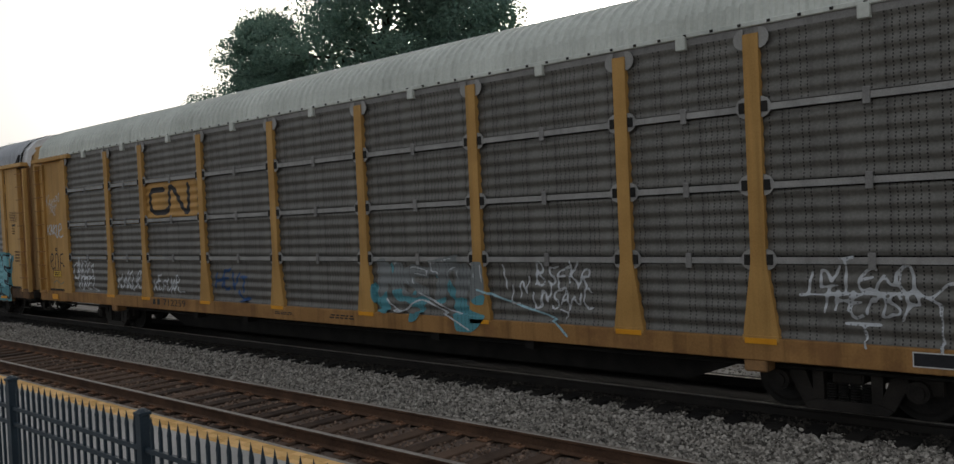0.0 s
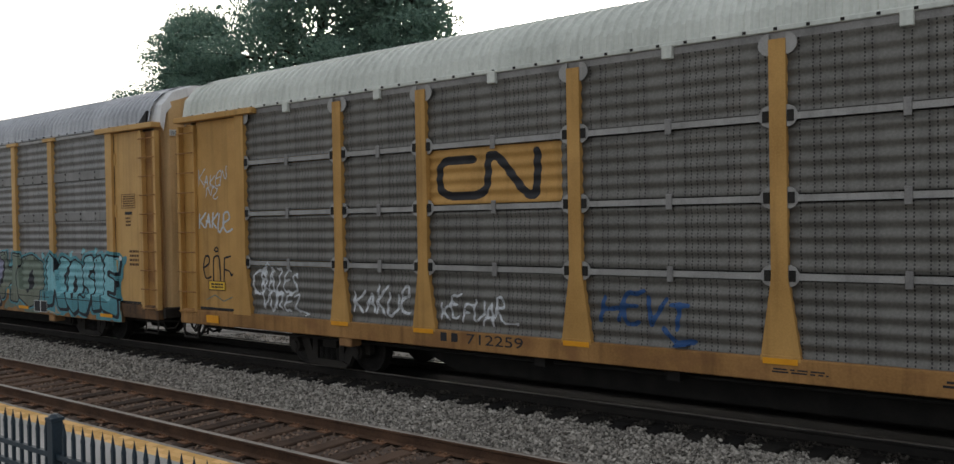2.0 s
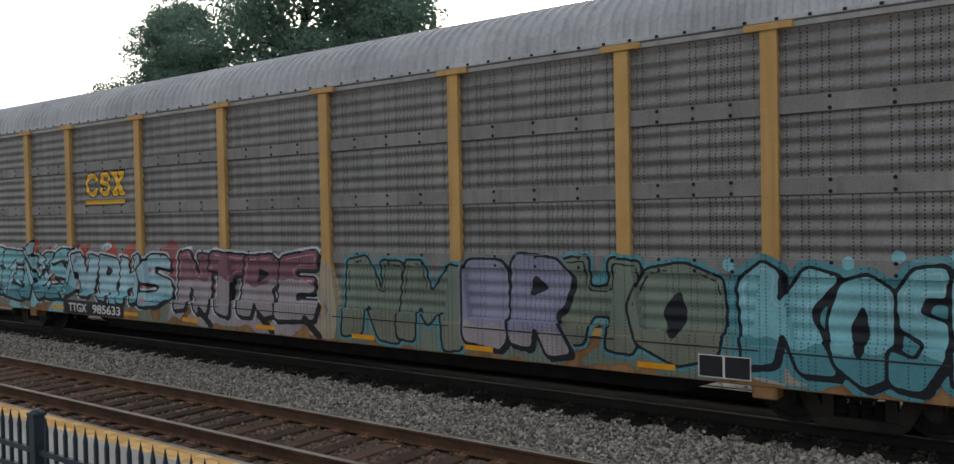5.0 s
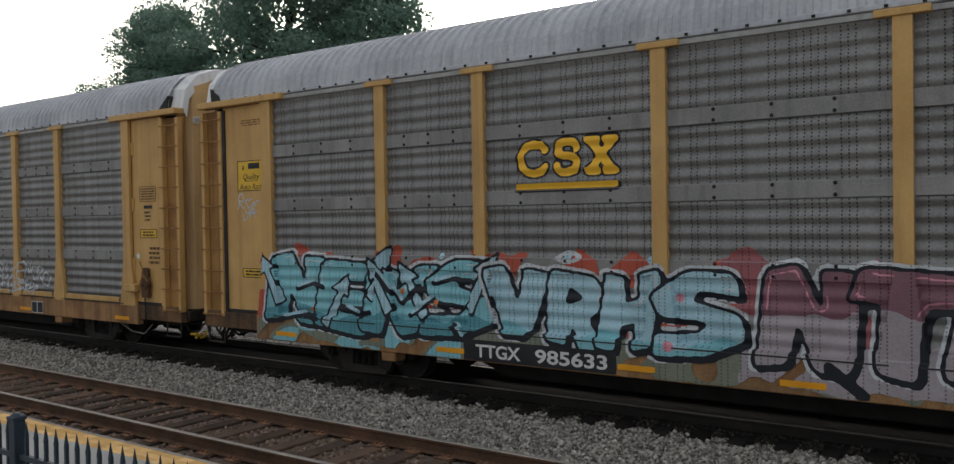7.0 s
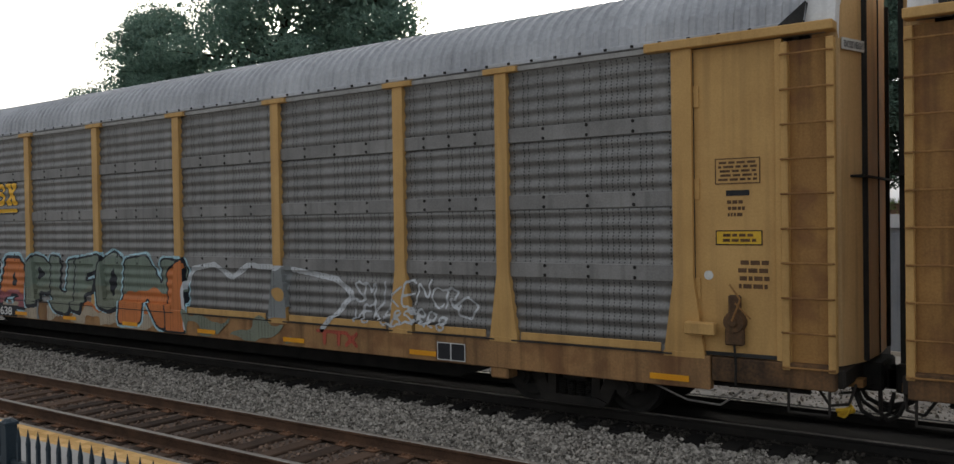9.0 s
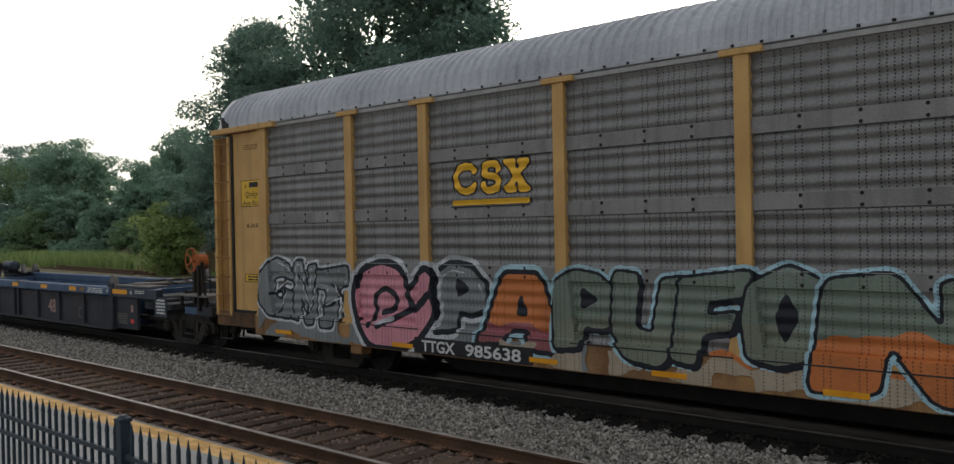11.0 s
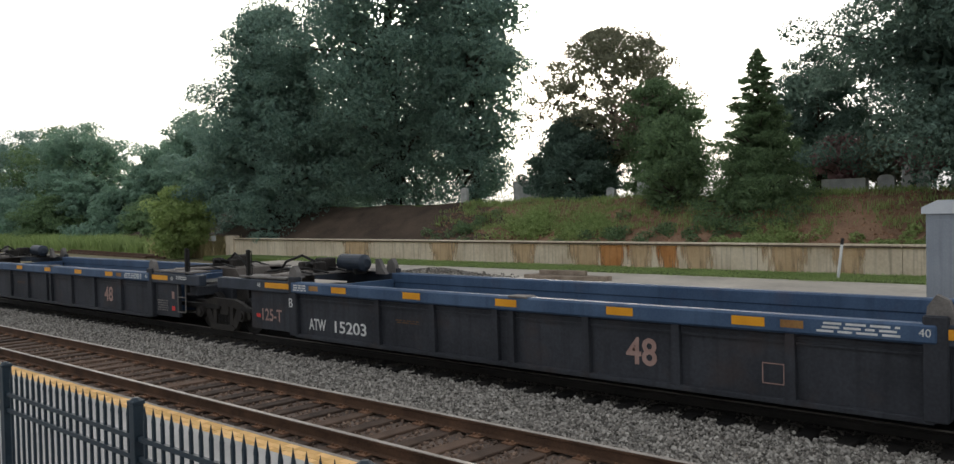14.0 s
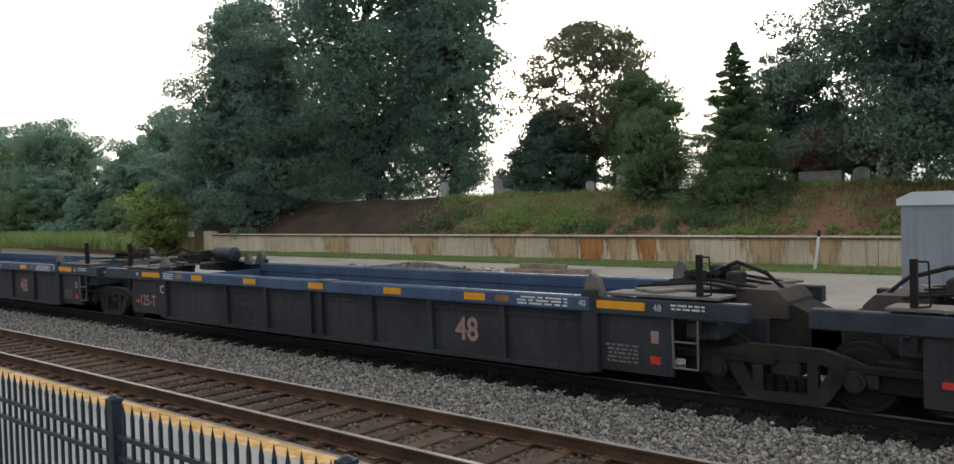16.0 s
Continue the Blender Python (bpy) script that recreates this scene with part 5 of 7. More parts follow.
def door_print(car, rnd, yellow_sign):
    """Stencils on the yellow sheet at the car's end with the ladder."""
    bd = board("data_panel", car, 12.72, 13.3, 3.25, 3.58, -1.522, M["yellow_b"], M["stencil"])
    print_bars("print", 12.76, 13.26, 3.28, 3.55, -1.529, 5, M["stencil"], car, rnd)
    board("small_stencil", car, 12.86, 13.16, 3.1, 3.17, -1.522, M["black"])
    print_bars("print", 12.86, 13.1, 2.82, 3.06, -1.521, 3, M["stencil"], car, rnd)
    if yellow_sign:
        board("placard", car, 12.72, 13.32, 2.47, 2.66, -1.522, M["label_yellow"], M["black"], "yellow warning label")
        print_bars("print", 12.8, 13.24, 2.5, 2.63, -1.529, 2, M["stencil"], car, rnd)
    print_bars("print", 13.0, 13.4, 1.9, 2.3, -1.521, 4, M["stencil"], car, rnd)
    bm = bmesh.new()
    add_cyl(bm, (12.62, -1.53, 2.08), (12.62, -1.518, 2.08), 0.06, seg=16)
    part("round_sticker", bm, M["lettering"], car)
    x = -13.2
    bd = board("quality_sign", car, x, x + 0.78, 3.38, 3.96, -1.522, M["label_yellow"], M["black"], "yellow sign with black lettering")
    lettering("letters", "a", 0.12, x + 0.14, -1.528, 3.79, M["black"], bd, slant=0.2)
    part("mark_bar", boxes((x + 0.32, x + 0.64, -1.531, -1.527, 3.8, 3.91)), M["black"], bd)
    lettering("letters", "Quality", 0.115, x + 0.17, -1.528, 3.6, M["black"], bd, width=0.46, slant=0.2)
    part("underline", boxes((x + 0.2, x + 0.58, -1.531, -1.527, 3.563, 3.573)), M["black"], bd)
    lettering("letters", "Auto Rack", 0.115, x + 0.06, -1.528, 3.41, M["black"], bd, width=0.67, slant=0.2)
    board("placard", car, x + 0.1, x + 0.72, 1.72, 1.9, -1.522, M["label_yellow"], M["black"], "yellow warning label")
    print_bars("print", x + 0.18, x + 0.64, 1.75, 1.87, -1.529, 2, M["black"], car, rnd)
    print_bars("print", x + 0.1, x + 0.7, 4.62, 4.75, -1.521, 3, M["sill"], car, rnd)


def end_sign(car, half):
    at = pose(half + 0.075, -0.96, 4.86, 0, 0, 72)
    sg = part("height_sign", boxes((-0.26, 0.26, -0.02, -0.004, 0, 0.14)), M["lettering"], car, "white sign with black lettering on the end door", at)
    lettering("letters", "EXCESS HEIGHT", 0.085, -0.23, -0.023, 0.028, M["black"], sg, width=0.46)


def build_car_b():
    lo, rnd = 0.58, random.Random(2)
    car = autorack("autorack car with grey corrugated panels, yellow posts and teal graffiti", "b", 14.25, lo)
    block_mark(car, "b", lo)
    p = Paint("b", -12.6, 12.95, 0.6, 2.45, lo, seed=21)
    p.cloud(-12.5, 12.8, 0.62, 1.2, "sp_olive", 0.8, 0.2)
    p.cloud(-12.6, -3.3, 1.1, 2.22, "sp_red", 0.5, 0.22).cloud(-12.1, -7.6, 0.62, 1.2, "sp_aqua", 0.5, 0.25).cloud(-3.4, 1.5, 0.65, 1.35, "sp_mauve", 0.9, 0.12).cloud(-3.6, -1.5, 1.2, 2.2, "sp_rose", 0.5, 0.2)
    p.cloud(1.5, 9.0, 0.62, 1.75, "sp_sage", 0.9, 0.15).cloud(0.9, 1.7, 0.62, 2.0, "sp_cream", 0.8, 0.1)
    p.dots([(-11.0, 2.12), (-8.2, 2.2), (-5.9, 2.2), (-3.9, 2.1), (-4.6, 2.2)], 0.06, "sp_pale")
    p.line(rounded([(-6.1, 2.2), (-5.9, 2.3), (-5.65, 2.22), (-5.9, 2.13), (-6.1, 2.2)], False), 0.03, "sp_white")
    # interlocked letters with arms and spikes
    p.block("NEKS", -12.2, -7.25, 0.92, 2.1, "sp_aqua", edge=0.045, halo="sp_white", glow=0.03, shade="sp_ink", low="sp_sea", split=0.25, shine="sp_white", lean=0.16, overlap=0.1)
    for x, z, k in ((-11.9, 1.35, -1), (-9.9, 1.5, 1), (-8.5, 1.25, -1), (-7.75, 1.4, 1), (-10.9, 1.0, 1), (-9.2, 1.3, -1)):
        p.shape([(x, z), (x + 0.35 * k, z + 0.55), (x + 0.2 * k, z + 0.6), (x + 0.62 * k, z + 0.85), (x + 0.6 * k, z + 0.45), (x + 0.48 * k, z + 0.5), (x + 0.18 * k, z - 0.12)], "sp_pale", edge=0.04)
    for x, z, dx, dz in ((-11.6, 1.55, 0.7, 0.12), (-10.4, 1.25, 0.6, -0.1), (-9.6, 1.9, 0.9, -0.5), (-8.9, 1.2, 0.8, 0.3), (-8.4, 1.75, 0.7, 0.1), (-11.9, 1.0, 0.9, 0.1), (-8.0, 1.1, 0.4, -0.2)):
        p.line([(x, z), (x + dx * 0.6, z + dz), (x + dx, z + dz * 0.4)], 0.045, "sp_ink").line([(x + 0.05, z + 0.06), (x + dx * 0.6, z + dz + 0.06)], 0.03, "sp_pale")
    p.dots([(-11.2, 1.2), (-9.05, 1.6), (-8.35, 1.45)], 0.05, "sp_orange")
    p.block("VRHS", -7.35, -3.4, 0.92, 2.0, "sp_pale", edge=0.045, halo="sp_white", glow=0.03, shade="sp_ink", low="sp_aqua", split=0.18, shine="sp_white", widths=(1.15, 0.9, 0.85, 1.15))
    p.dots([(-4.35, 1.05), (-4.2, 1.7)], 0.07, "sp_pink")
    p.block("NTRE", -3.1, 1.2, 0.9, 2.12, "sp_plum", edge=0.045, halo="sp_white", glow=0.025, shade="sp_ink", low="sp_mauve", split=0.55, shine="sp_pink", lean=0.14)
    for x in (-2.3, -0.4, 0.9):
        p.line([(x, 0.95), (x + 0.4, 0.64)], 0.07, "sp_ink")
    p.cloud(2.9, 3.7, 1.2, 1.95, "sp_sea", 0.6, 0.15).cloud(6.6, 8.9, 1.3, 2.15, "sp_sea", 0.35, 0.15)
    p.block("NM", 1.95, 4.55, 0.72, 2.1, "sp_sage", edge=0.04, halo="sp_sea", glow=0.03, low="sp_olive", split=0.35, shine="sp_ink")
    p.block("HO", 6.4, 8.8, 0.82, 2.08, "sp_sage", edge=0.04, halo="sp_sea", glow=0.03, low="sp_olive", split=0.35, shine="sp_ink")
    p.block("IR", 4.5, 6.5, 0.74, 2.1, "sp_lilac", edge=0.045, halo="sp_silver", glow=0.03, shade="sp_ink", low="sp_mauve", split=0.25, shine="sp_silver")
    p.cloud(8.9, 12.75, 0.6, 2.0, "sp_sea", 0.85, 0.2).cloud(9.0, 10.0, 0.62, 1.2, "sp_cream", 0.5, 0.15)
    p.dots([(8.9, 2.1), (10.35, 2.16), (10.9, 2.24), (11.5, 2.26), (12.1, 2.2), (12.55, 2.1)], 0.075, "sp_aqua")
    p.block("KOSIE", 9.15, 12.58, 0.8, 2.1, "sp_aqua", edge=0.045, halo="sp_sea", glow=0.06, shade="sp_ink", low="sp_sea", split=0.3, shine="sp_pale", widths=(1.5, 0.95, 0.8, 0.7, 1.0))
    p.put((p.X > -7.75) & (p.X < -5.1) & (p.Z > 0.6) & (p.Z < 0.93), "black")
    p.make(car, "broad graffiti in teal, rose and grey letters")
    q = Paint("b", -13.35, -12.5, 2.7, 3.4, lo, 0.011, seed=5)
    q.tag("RSE", -13.2, -12.6, 3.0, 3.3, "sp_chalk", 0.012).tag("VA", -13.1, -12.65, 2.78, 3.0, "sp_chalk", 0.01)
    q.make(car, "small white tag on the end sheet")
    lettering("car_number", "TTGX", 0.2, -7.5, -1.620, 0.66, M["lettering"], car, width=0.82, bold=0.006, label="white stencilled letters")
    lettering("car_number", "985633", 0.2, -6.42, -1.620, 0.66, M["lettering"], car, width=1.18, bold=0.006, label="white stencilled number")
    reflectors(car, (-11.8, -8.0, -4.8, -2.6, -0.2, 2.4, 4.9, 7.9, 12.1), 0.72, 0.55, 0.08, -1.622)
    bd = board("consolidated_stencil", car, 8.5, 9.2, 0.64, 0.94, -1.618, M["black"], M["lettering"], "black stencil panel with white rim")
    part("divider", boxes((8.83, 8.86, -1.627, -1.622, 0.64, 0.94)), M["lettering"], bd)
    door_print(car, rnd, False)
    end_sign(car, 14.25)
    return car


def build_car_c():
    lo, rnd = 0.6, random.Random(3)
    car = autorack("grey autorack car with yellow posts, silver, pink and orange graffiti", "c", 14.2, lo)
    block_mark(car, "c", lo)
    p = Paint("c", -12.6, 9.2, 0.62, 2.5, lo, seed=31)
    p.cloud(-12.4, -4.0, 0.62, 1.15, "sp_silver", 0.8, 0.2).cloud(-4.0, 1.3, 0.62, 1.1, "sp_orange", 0.45, 0.15)
    p.block("GNT", -12.45, -9.6, 0.98, 2.16, "sp_silver", halo="sp_white", edge=0.05, glow=0.03, shine="sp_white", widths=(1.25, 0.8, 1.1))
    for x, z, dx, dz in ((-12.1, 1.5, 0.5, 0.3), (-11.9, 1.1, 0.25, 0.5), (-11.2, 1.9, 0.35, -0.7), (-10.9, 1.15, 0.25, 0.6), (-10.4, 1.3, 0.5, 0.2), (-10.1, 1.75, 0.45, -0.6)):
        p.line(rounded([(x, z), (x + 0.6 * dx, z + 0.2 * dz), (x + dx, z + dz)], False), 0.035, "sp_ink").line([(x + 0.06, z + 0.02), (x + dx + 0.06, z + dz)], 0.012, "sp_white")
    p.block("P", -7.15, -6.1, 1.02, 2.14, "sp_silver", halo="sp_white", edge=0.1, glow=0.04, shine="sp_white")
    # pink rounded letter with a spiral inside
    p.shape(rounded([(-9.38, 1.55), (-9.2, 2.05), (-8.6, 2.24), (-8.05, 2.1), (-7.95, 1.65), (-7.45, 2.15), (-7.2, 2.0), (-7.3, 1.7), (-7.15, 1.35), (-7.55, 0.85), (-8.1, 0.62), (-8.9, 0.62), (-9.2, 1.0)], True), "sp_pink", edge=0.13, halo="sp_white", glow=0.03)
    p.line(rounded([(-8.95, 1.02), (-8.75, 1.3), (-8.85, 1.55), (-8.55, 1.75), (-8.2, 1.6), (-8.25, 1.35), (-8.6, 1.28)], False), 0.055, "sp_ink").line([(-8.7, 1.02), (-7.5, 1.5)], 0.06, "sp_ink").line([(-8.72, 1.08), (-8.35, 1.18)], 0.045, "sp_white")
    p.line(rounded([(-7.95, 1.65), (-7.75, 1.3), (-7.35, 1.65)], False), 0.07, "sp_ink")
    p.block("A", -6.1, -4.55, 0.85, 2.05, "sp_orange", halo="sp_pale", edge=0.08, low="sp_rose", split=0.3)
    p.cloud(-6.2, 1.3, 0.62, 1.0, "sp_cream", 0.6, 0.12)
    p.block("PUFO", -4.55, -0.45, 0.95, 2.12, "sp_sage", halo="sp_pale", edge=0.0455, glow=0.03, shade="sp_ink", low="sp_olive", shine="sp_silver")
    p.block("N", -0.5, 1.6, 0.72, 2.12, "sp_sage", halo="sp_pale", edge=0.0455, glow=0.03, low="sp_orange", split=0.5)
    p.shape([(1.05, 0.64), (1.0, 1.9), (1.62, 2.15), (1.7, 0.64)], "sp_orange", edge=0.04)
    p.line([(1.7, 0.75), (1.6, 1.5), (1.9, 1.95), (2.6, 2.05), (3.1, 1.8), (3.6, 2.05), (4.8, 2.0), (5.9, 1.85), (6.3, 1.6), (5.6, 0.95)], 0.05, "sp_white").cloud(4.2, 4.75, 1.05, 2.0, "sp_silver", 0.9, 0.1)
    p.cloud(1.7, 4.9, 0.62, 1.0, "sp_olive", 0.7, 0.15)
    p.tag("SMIKENCR", 6.3, 8.6, 1.45, 1.85, "sp_white", 0.018).tag("VEKEBSRRB", 6.3, 8.4, 1.12, 1.38, "sp_white", 0.017).line([(8.5, 1.5), (8.75, 1.65), (8.95, 1.5), (8.8, 1.3), (8.55, 1.35), (8.6, 1.5)], 0.018, "sp_white")
    p.put((p.X > -7.7) & (p.X < -5.0) & (p.Z > 0.6) & (p.Z < 0.9), "black")
    p.make(car, "broad silver, pink and orange graffiti letters")
    lettering("car_number", "TTGX", 0.2, -7.5, -1.620, 0.66, M["lettering"], car, width=0.8, bold=0.006, label="white stencilled letters")
    lettering("car_number", "985638", 0.2, -6.45, -1.620, 0.66, M["lettering"], car, width=1.2, bold=0.006, label="white stencilled number")
    # owner's red block mark on the sill
    rp = Paint("c", 5.4, 6.6, 0.66, 1.0, lo, 0.02, seed=2)
    for g in ([[(5.5, 0.93), (5.85, 0.93)], [(5.68, 0.93), (5.68, 0.72)]], [[(5.9, 0.93), (6.15, 0.93)], [(6.02, 0.93), (6.02, 0.72)]], [[(6.2, 0.93), (6.45, 0.72)], [(6.2, 0.72), (6.45, 0.93)]]):
        rp.put(rp.dist(g) < 0.035, "sp_red")
    rp.make(car, "faded red block mark", "logo")
    reflectors(car, (-11.6, -8.0, -4.8, -2.6, -0.2, 2.4, 4.9, 7.9, 12.1), 0.72, 0.55, 0.08, -1.622)
    bd = board("consolidated_stencil", car, 8.2, 8.75, 0.64, 0.92, -1.618, M["black"], M["lettering"], "black stencil panel with white rim")
    part("divider", boxes((8.46, 8.48, -1.627, -1.622, 0.64, 0.92)), M["lettering"], bd)
    door_print(car, rnd, True)
    end_sign(car, 14.2)
    lettering("letters", "B-2682", 0.09, -13.0, -1.523, 2.92, M["black"], car, width=0.5)
    # hand brake on the end sheet
    bm = bmesh.new()
    add_cyl(bm, (12.98, -1.56, 1.5), (12.98, -1.66, 1.5), 0.15, 0.13, seg=18)
    add_cyl(bm, (12.98, -1.66, 1.5), (12.98, -1.7, 1.5), 0.07, 0.05, seg=12)
    add_box(bm, 12.86, 13.1, -1.64, -1.55, 1.2, 1.42, bevel=0.02)
    add_box(bm, 12.9, 13.06, -1.62, -1.55, 1.6, 1.84, bevel=0.02)
    hb = part("hand_brake", bm, M["grime"], car, "greasy brown hand brake housing")
    part("chain", tube([(12.98, -1.62, 1.2), (13.0, -1.63, 0.95), (12.99, -1.62, 0.7)], 0.016, 6), M["steel"], hb)
    part("lever", tube([(12.98, -1.71, 1.52), (13.1, -1.74, 1.8), (12.96, -1.72, 1.98)], 0.014, 6), M["sill"], hb)
    part("lever", tube([(13.02, -1.71, 1.75), (13.22, -1.72, 1.56)], 0.011, 6), M["sill"], hb)
    rag = [(14.2 + 0.09 * math.sin(2.1 * k), -1.0 - 0.04 * k, 0.42 + 0.07 * math.cos(1.7 * k)) for k in range(9)]
    part("rag", tube(rag, 0.022, 5), M["label_yellow"], car, "yellow rag tied to the air hose")
    part("wire", tube([(10.9, -1.5, 0.62), (11.8, -1.5, 0.6), (12.3, -1.5, 0.42), (12.75, -1.5, 0.4), (13.05, -1.5, 0.62)], 0.014, 6), M["deck"], car)
    part("brake_bracket", boxes((12.35, 12.75, -1.72, -1.58, 1.32, 1.48), bevel=0.015), M["yellow_b"], car)
    return car


def well_unit(label, right_end=False, number="", mark="", left_text="125-T", load_x=2.19):
    """One well of an articulated container car; its left end rests on a truck shared with the next."""
    u = thing("well_car", label, "railway car", "well car units")
    rnd = random.Random(len(label))
    for s in (-1, 1):
        y = s * 1.42
        side = part("well_side", boxes((-6.2, 6.2, min(y, y - s * 0.06), max(y, y - s * 0.06), 0.27, 1.2)), M["well"], u, "dirty black well side" if s < 0 else "")
        inner = part("inner_side", boxes((-6.15, 6.15, min(y - s * 0.061, y - s * 0.075), max(y - s * 0.061, y - s * 0.075), 0.3, 1.2)), M["blue"], side)
        part("top_chord", boxes((-6.25, 6.25, min(s * 1.32, s * 1.54), max(s * 1.32, s * 1.54), 1.16, 1.4), bevel=0.03), M["blue"], u, "faded blue top chord")
        part("bottom_chord", boxes((-6.2, 6.2, min(s * 1.3, s * 1.5), max(s * 1.3, s * 1.5), 0.22, 0.3), bevel=0.01), M["well"], u)
        for x in (-3.55, -2.05, -0.55, -0.2, 1.3, 2.85, 4.5):
            out = [(x - 0.075, 0.3), (x + 0.075, 0.3), (x + 0.06, 1.16), (x - 0.06, 1.16)]
            part("rib", prism(out, s * 1.5, s * 1.42), M["well"], u)
        if s < 0:
            part("stiffener", boxes((-6.1, 6.1, -1.455, -1.42, 1.02, 1.05), (-6.1, 6.1, -1.455, -1.42, 1.1, 1.12)), M["well"], u)
            part("chord_splice", boxes((-0.2, 0.2, -1.56, -1.3, 1.385, 1.42), bevel=0.01), M["deck"], u)
    part("well_floor", boxes((-6.1, 6.1, -1.3, 1.3, 0.24, 0.3)), M["deck"], u)
    for e in (-1, 1):
        x0, x1 = sorted((e * 6.2, e * (7.55 if e > 0 else 7.9)))
        for s in (-1, 1):
            part("end_side", boxes((x0, x1, min(s * 1.34, s * 1.42), max(s * 1.34, s * 1.42), 0.3, 1.16)), M["well"], u)
            c0, c1 = (6.2, 8.7) if e > 0 else (-9.2, -6.2)
            part("end_chord", boxes((c0, c1, min(s * 1.3, s * 1.5), max(s * 1.3, s * 1.5), 1.14, 1.4), bevel=0.02), M["tank"], u)
            part("corner_post", boxes((e * 6.22 - 0.14, e * 6.22 + 0.14, min(s * 1.36, s * 1.52), max(s * 1.36, s * 1.52), 0.25, 1.5), bevel=0.02), M["well"], u)
            part("corner_guide", prism([(e * 6.1, 1.4), (e * 6.45, 1.4), (e * 6.35, 1.68), (e * 6.22, 1.74), (e * 6.12, 1.6)], s * 1.34, s * 1.46), M["deck"], u)
        part("platform_walkway", boxes((*sorted((e * 6.5, e * 8.3)), -1.48, -0.95, 1.43, 1.47), (*sorted((e * 6.5, e * 8.3)), 0.95, 1.48, 1.43, 1.47), (*sorted((e * 7.0, e * 7.5)), -0.95, 0.95, 1.43, 1.47), bevel=0.006), M["deck"], u, "worn grey running board")
        part("end_frame", boxes((*sorted((e * 6.3, e * 8.6)), -0.55, 0.55, 0.4, 1.12), (*sorted((e * 7.7, e * 8.2)), -1.3, 1.3, 0.85, 1.1), bevel=0.03), M["well"], u)
        part("end_bulkhead", boxes((*sorted((e * 6.12, e * 6.24)), -1.3, 1.3, 0.3, 1.25)), M["blue"], u)
        if not (right_end and e > 0):
            part("end_casting", prism([(e * 8.1, 1.1), (e * 8.85, 1.1), (e * 8.85, 1.35), (e * 8.7, 1.5), (e * 8.1, 1.5)], -0.5, 0.5), M["casting"], u, "dusty brown end casting")
        part("brake_rigging", boxes((*sorted((e * 7.5, e * 8.55)), -0.95, 0.95, 0.3, 0.72), (*sorted((e * 7.0, e * 8.9)), -1.1, -1.0, 0.55, 0.66), bevel=0.02), M["steel"], u)
        slope = pose(e * 7.6, 0, 1.49, 0, 0, e * 62)
        part("plank", boxes((-1.35, 1.35, -0.32, -0.06, -0.02, 0.02), bevel=0.005), M["timber_grey"], u, "grey wooden walkway plank", slope)
        part("plank", boxes((-1.35, 1.35, -0.02, 0.24, -0.02, 0.02), bevel=0.005), M["timber_grey"], u, "grey wooden walkway plank", slope)
        for y in (-0.7, -0.25, 0.3, 0.75):
            part("rod", tube([(e * 6.6, y, 1.5), (e * 7.6, y + 0.08, 1.58), (e * 8.3, y, 1.5)], 0.025, 6), M["steel"], u)
        part("draw_casting", prism([(e * 8.2, 0.7), (e * 9.55, 0.72), (e * 9.55, 1.0), (e * 8.9, 1.3), (e * 8.2, 1.3)], -0.42, 0.42), M["truck"], u)
        if not (right_end and e > 0):
            part("grab_post", boxes((e * 7.99 - 0.04, e * 7.99 + 0.04, -1.46, -1.38, 0.95, 2.05), bevel=0.006), M["steel"], u)
            part("grab_iron", tube([(e * 7.99 + 0.05, -1.44, 2.02), (e * 7.99 + 0.16, -1.44, 2.02), (e * 7.99 + 0.18, -1.44, 1.5), (e * 7.99 + 0.05, -1.44, 1.48)], 0.012, 6), M["steel"], u)
            if e > 0:
                part("side_step", tube([(e * 7.58, -1.46, 1.14), (e * 7.6, -1.47, 0.45), (e * 7.97, -1.47, 0.45), (e * 7.97, -1.46, 1.14)], 0.016, 6), M["deck"], u)
                part("step_tread", tube([(e * 7.59, -1.47, 0.82), (e * 7.97, -1.47, 0.82)], 0.014, 6), M["deck"], u)
            part("valve_stand", boxes((*sorted((e * 7.35, e * 7.7)), 0.2, 0.6, 1.47, 1.78), (*sorted((e * 7.1, e * 7.25)), -0.2, 0.1, 1.47, 1.72), (*sorted((e * 7.75, e * 7.95)), -0.1, 0.25, 1.47, 1.7), bevel=0.03), M["truck"], u)
            for k, y in enumerate((0.0, 0.12, 0.3, 0.45)):
                part("valve", add_cyl(bmesh.new(), (e * (7.3 + 0.12 * k), y, 1.6), (e * (7.34 + 0.12 * k), y - 0.3, 1.68), 0.05, seg=10), M["steel"], u)
            part("brake_hose", tube([(e * 7.5, 0.1, 1.7), (e * 7.9, 0.0, 1.85), (e * 8.4, -0.1, 1.7), (e * 8.8, -0.1, 1.35)], 0.03, 6), M["steel"], u)
    tank = bmesh.new()
    add_cyl(tank, (-7.3, 0.75, 1.66), (-6.5, 0.75, 1.66), 0.2, seg=20)
    add_cyl(tank, (-6.5, 0.75, 1.66), (-6.42, 0.75, 1.66), 0.2, 0.1, seg=20)
    add_cyl(tank, (-7.38, 0.75, 1.66), (-7.3, 0.75, 1.66), 0.1, 0.2, seg=20)
    tk = part("air_tank", tank, M["tank"], u, "dark blue air reservoir")
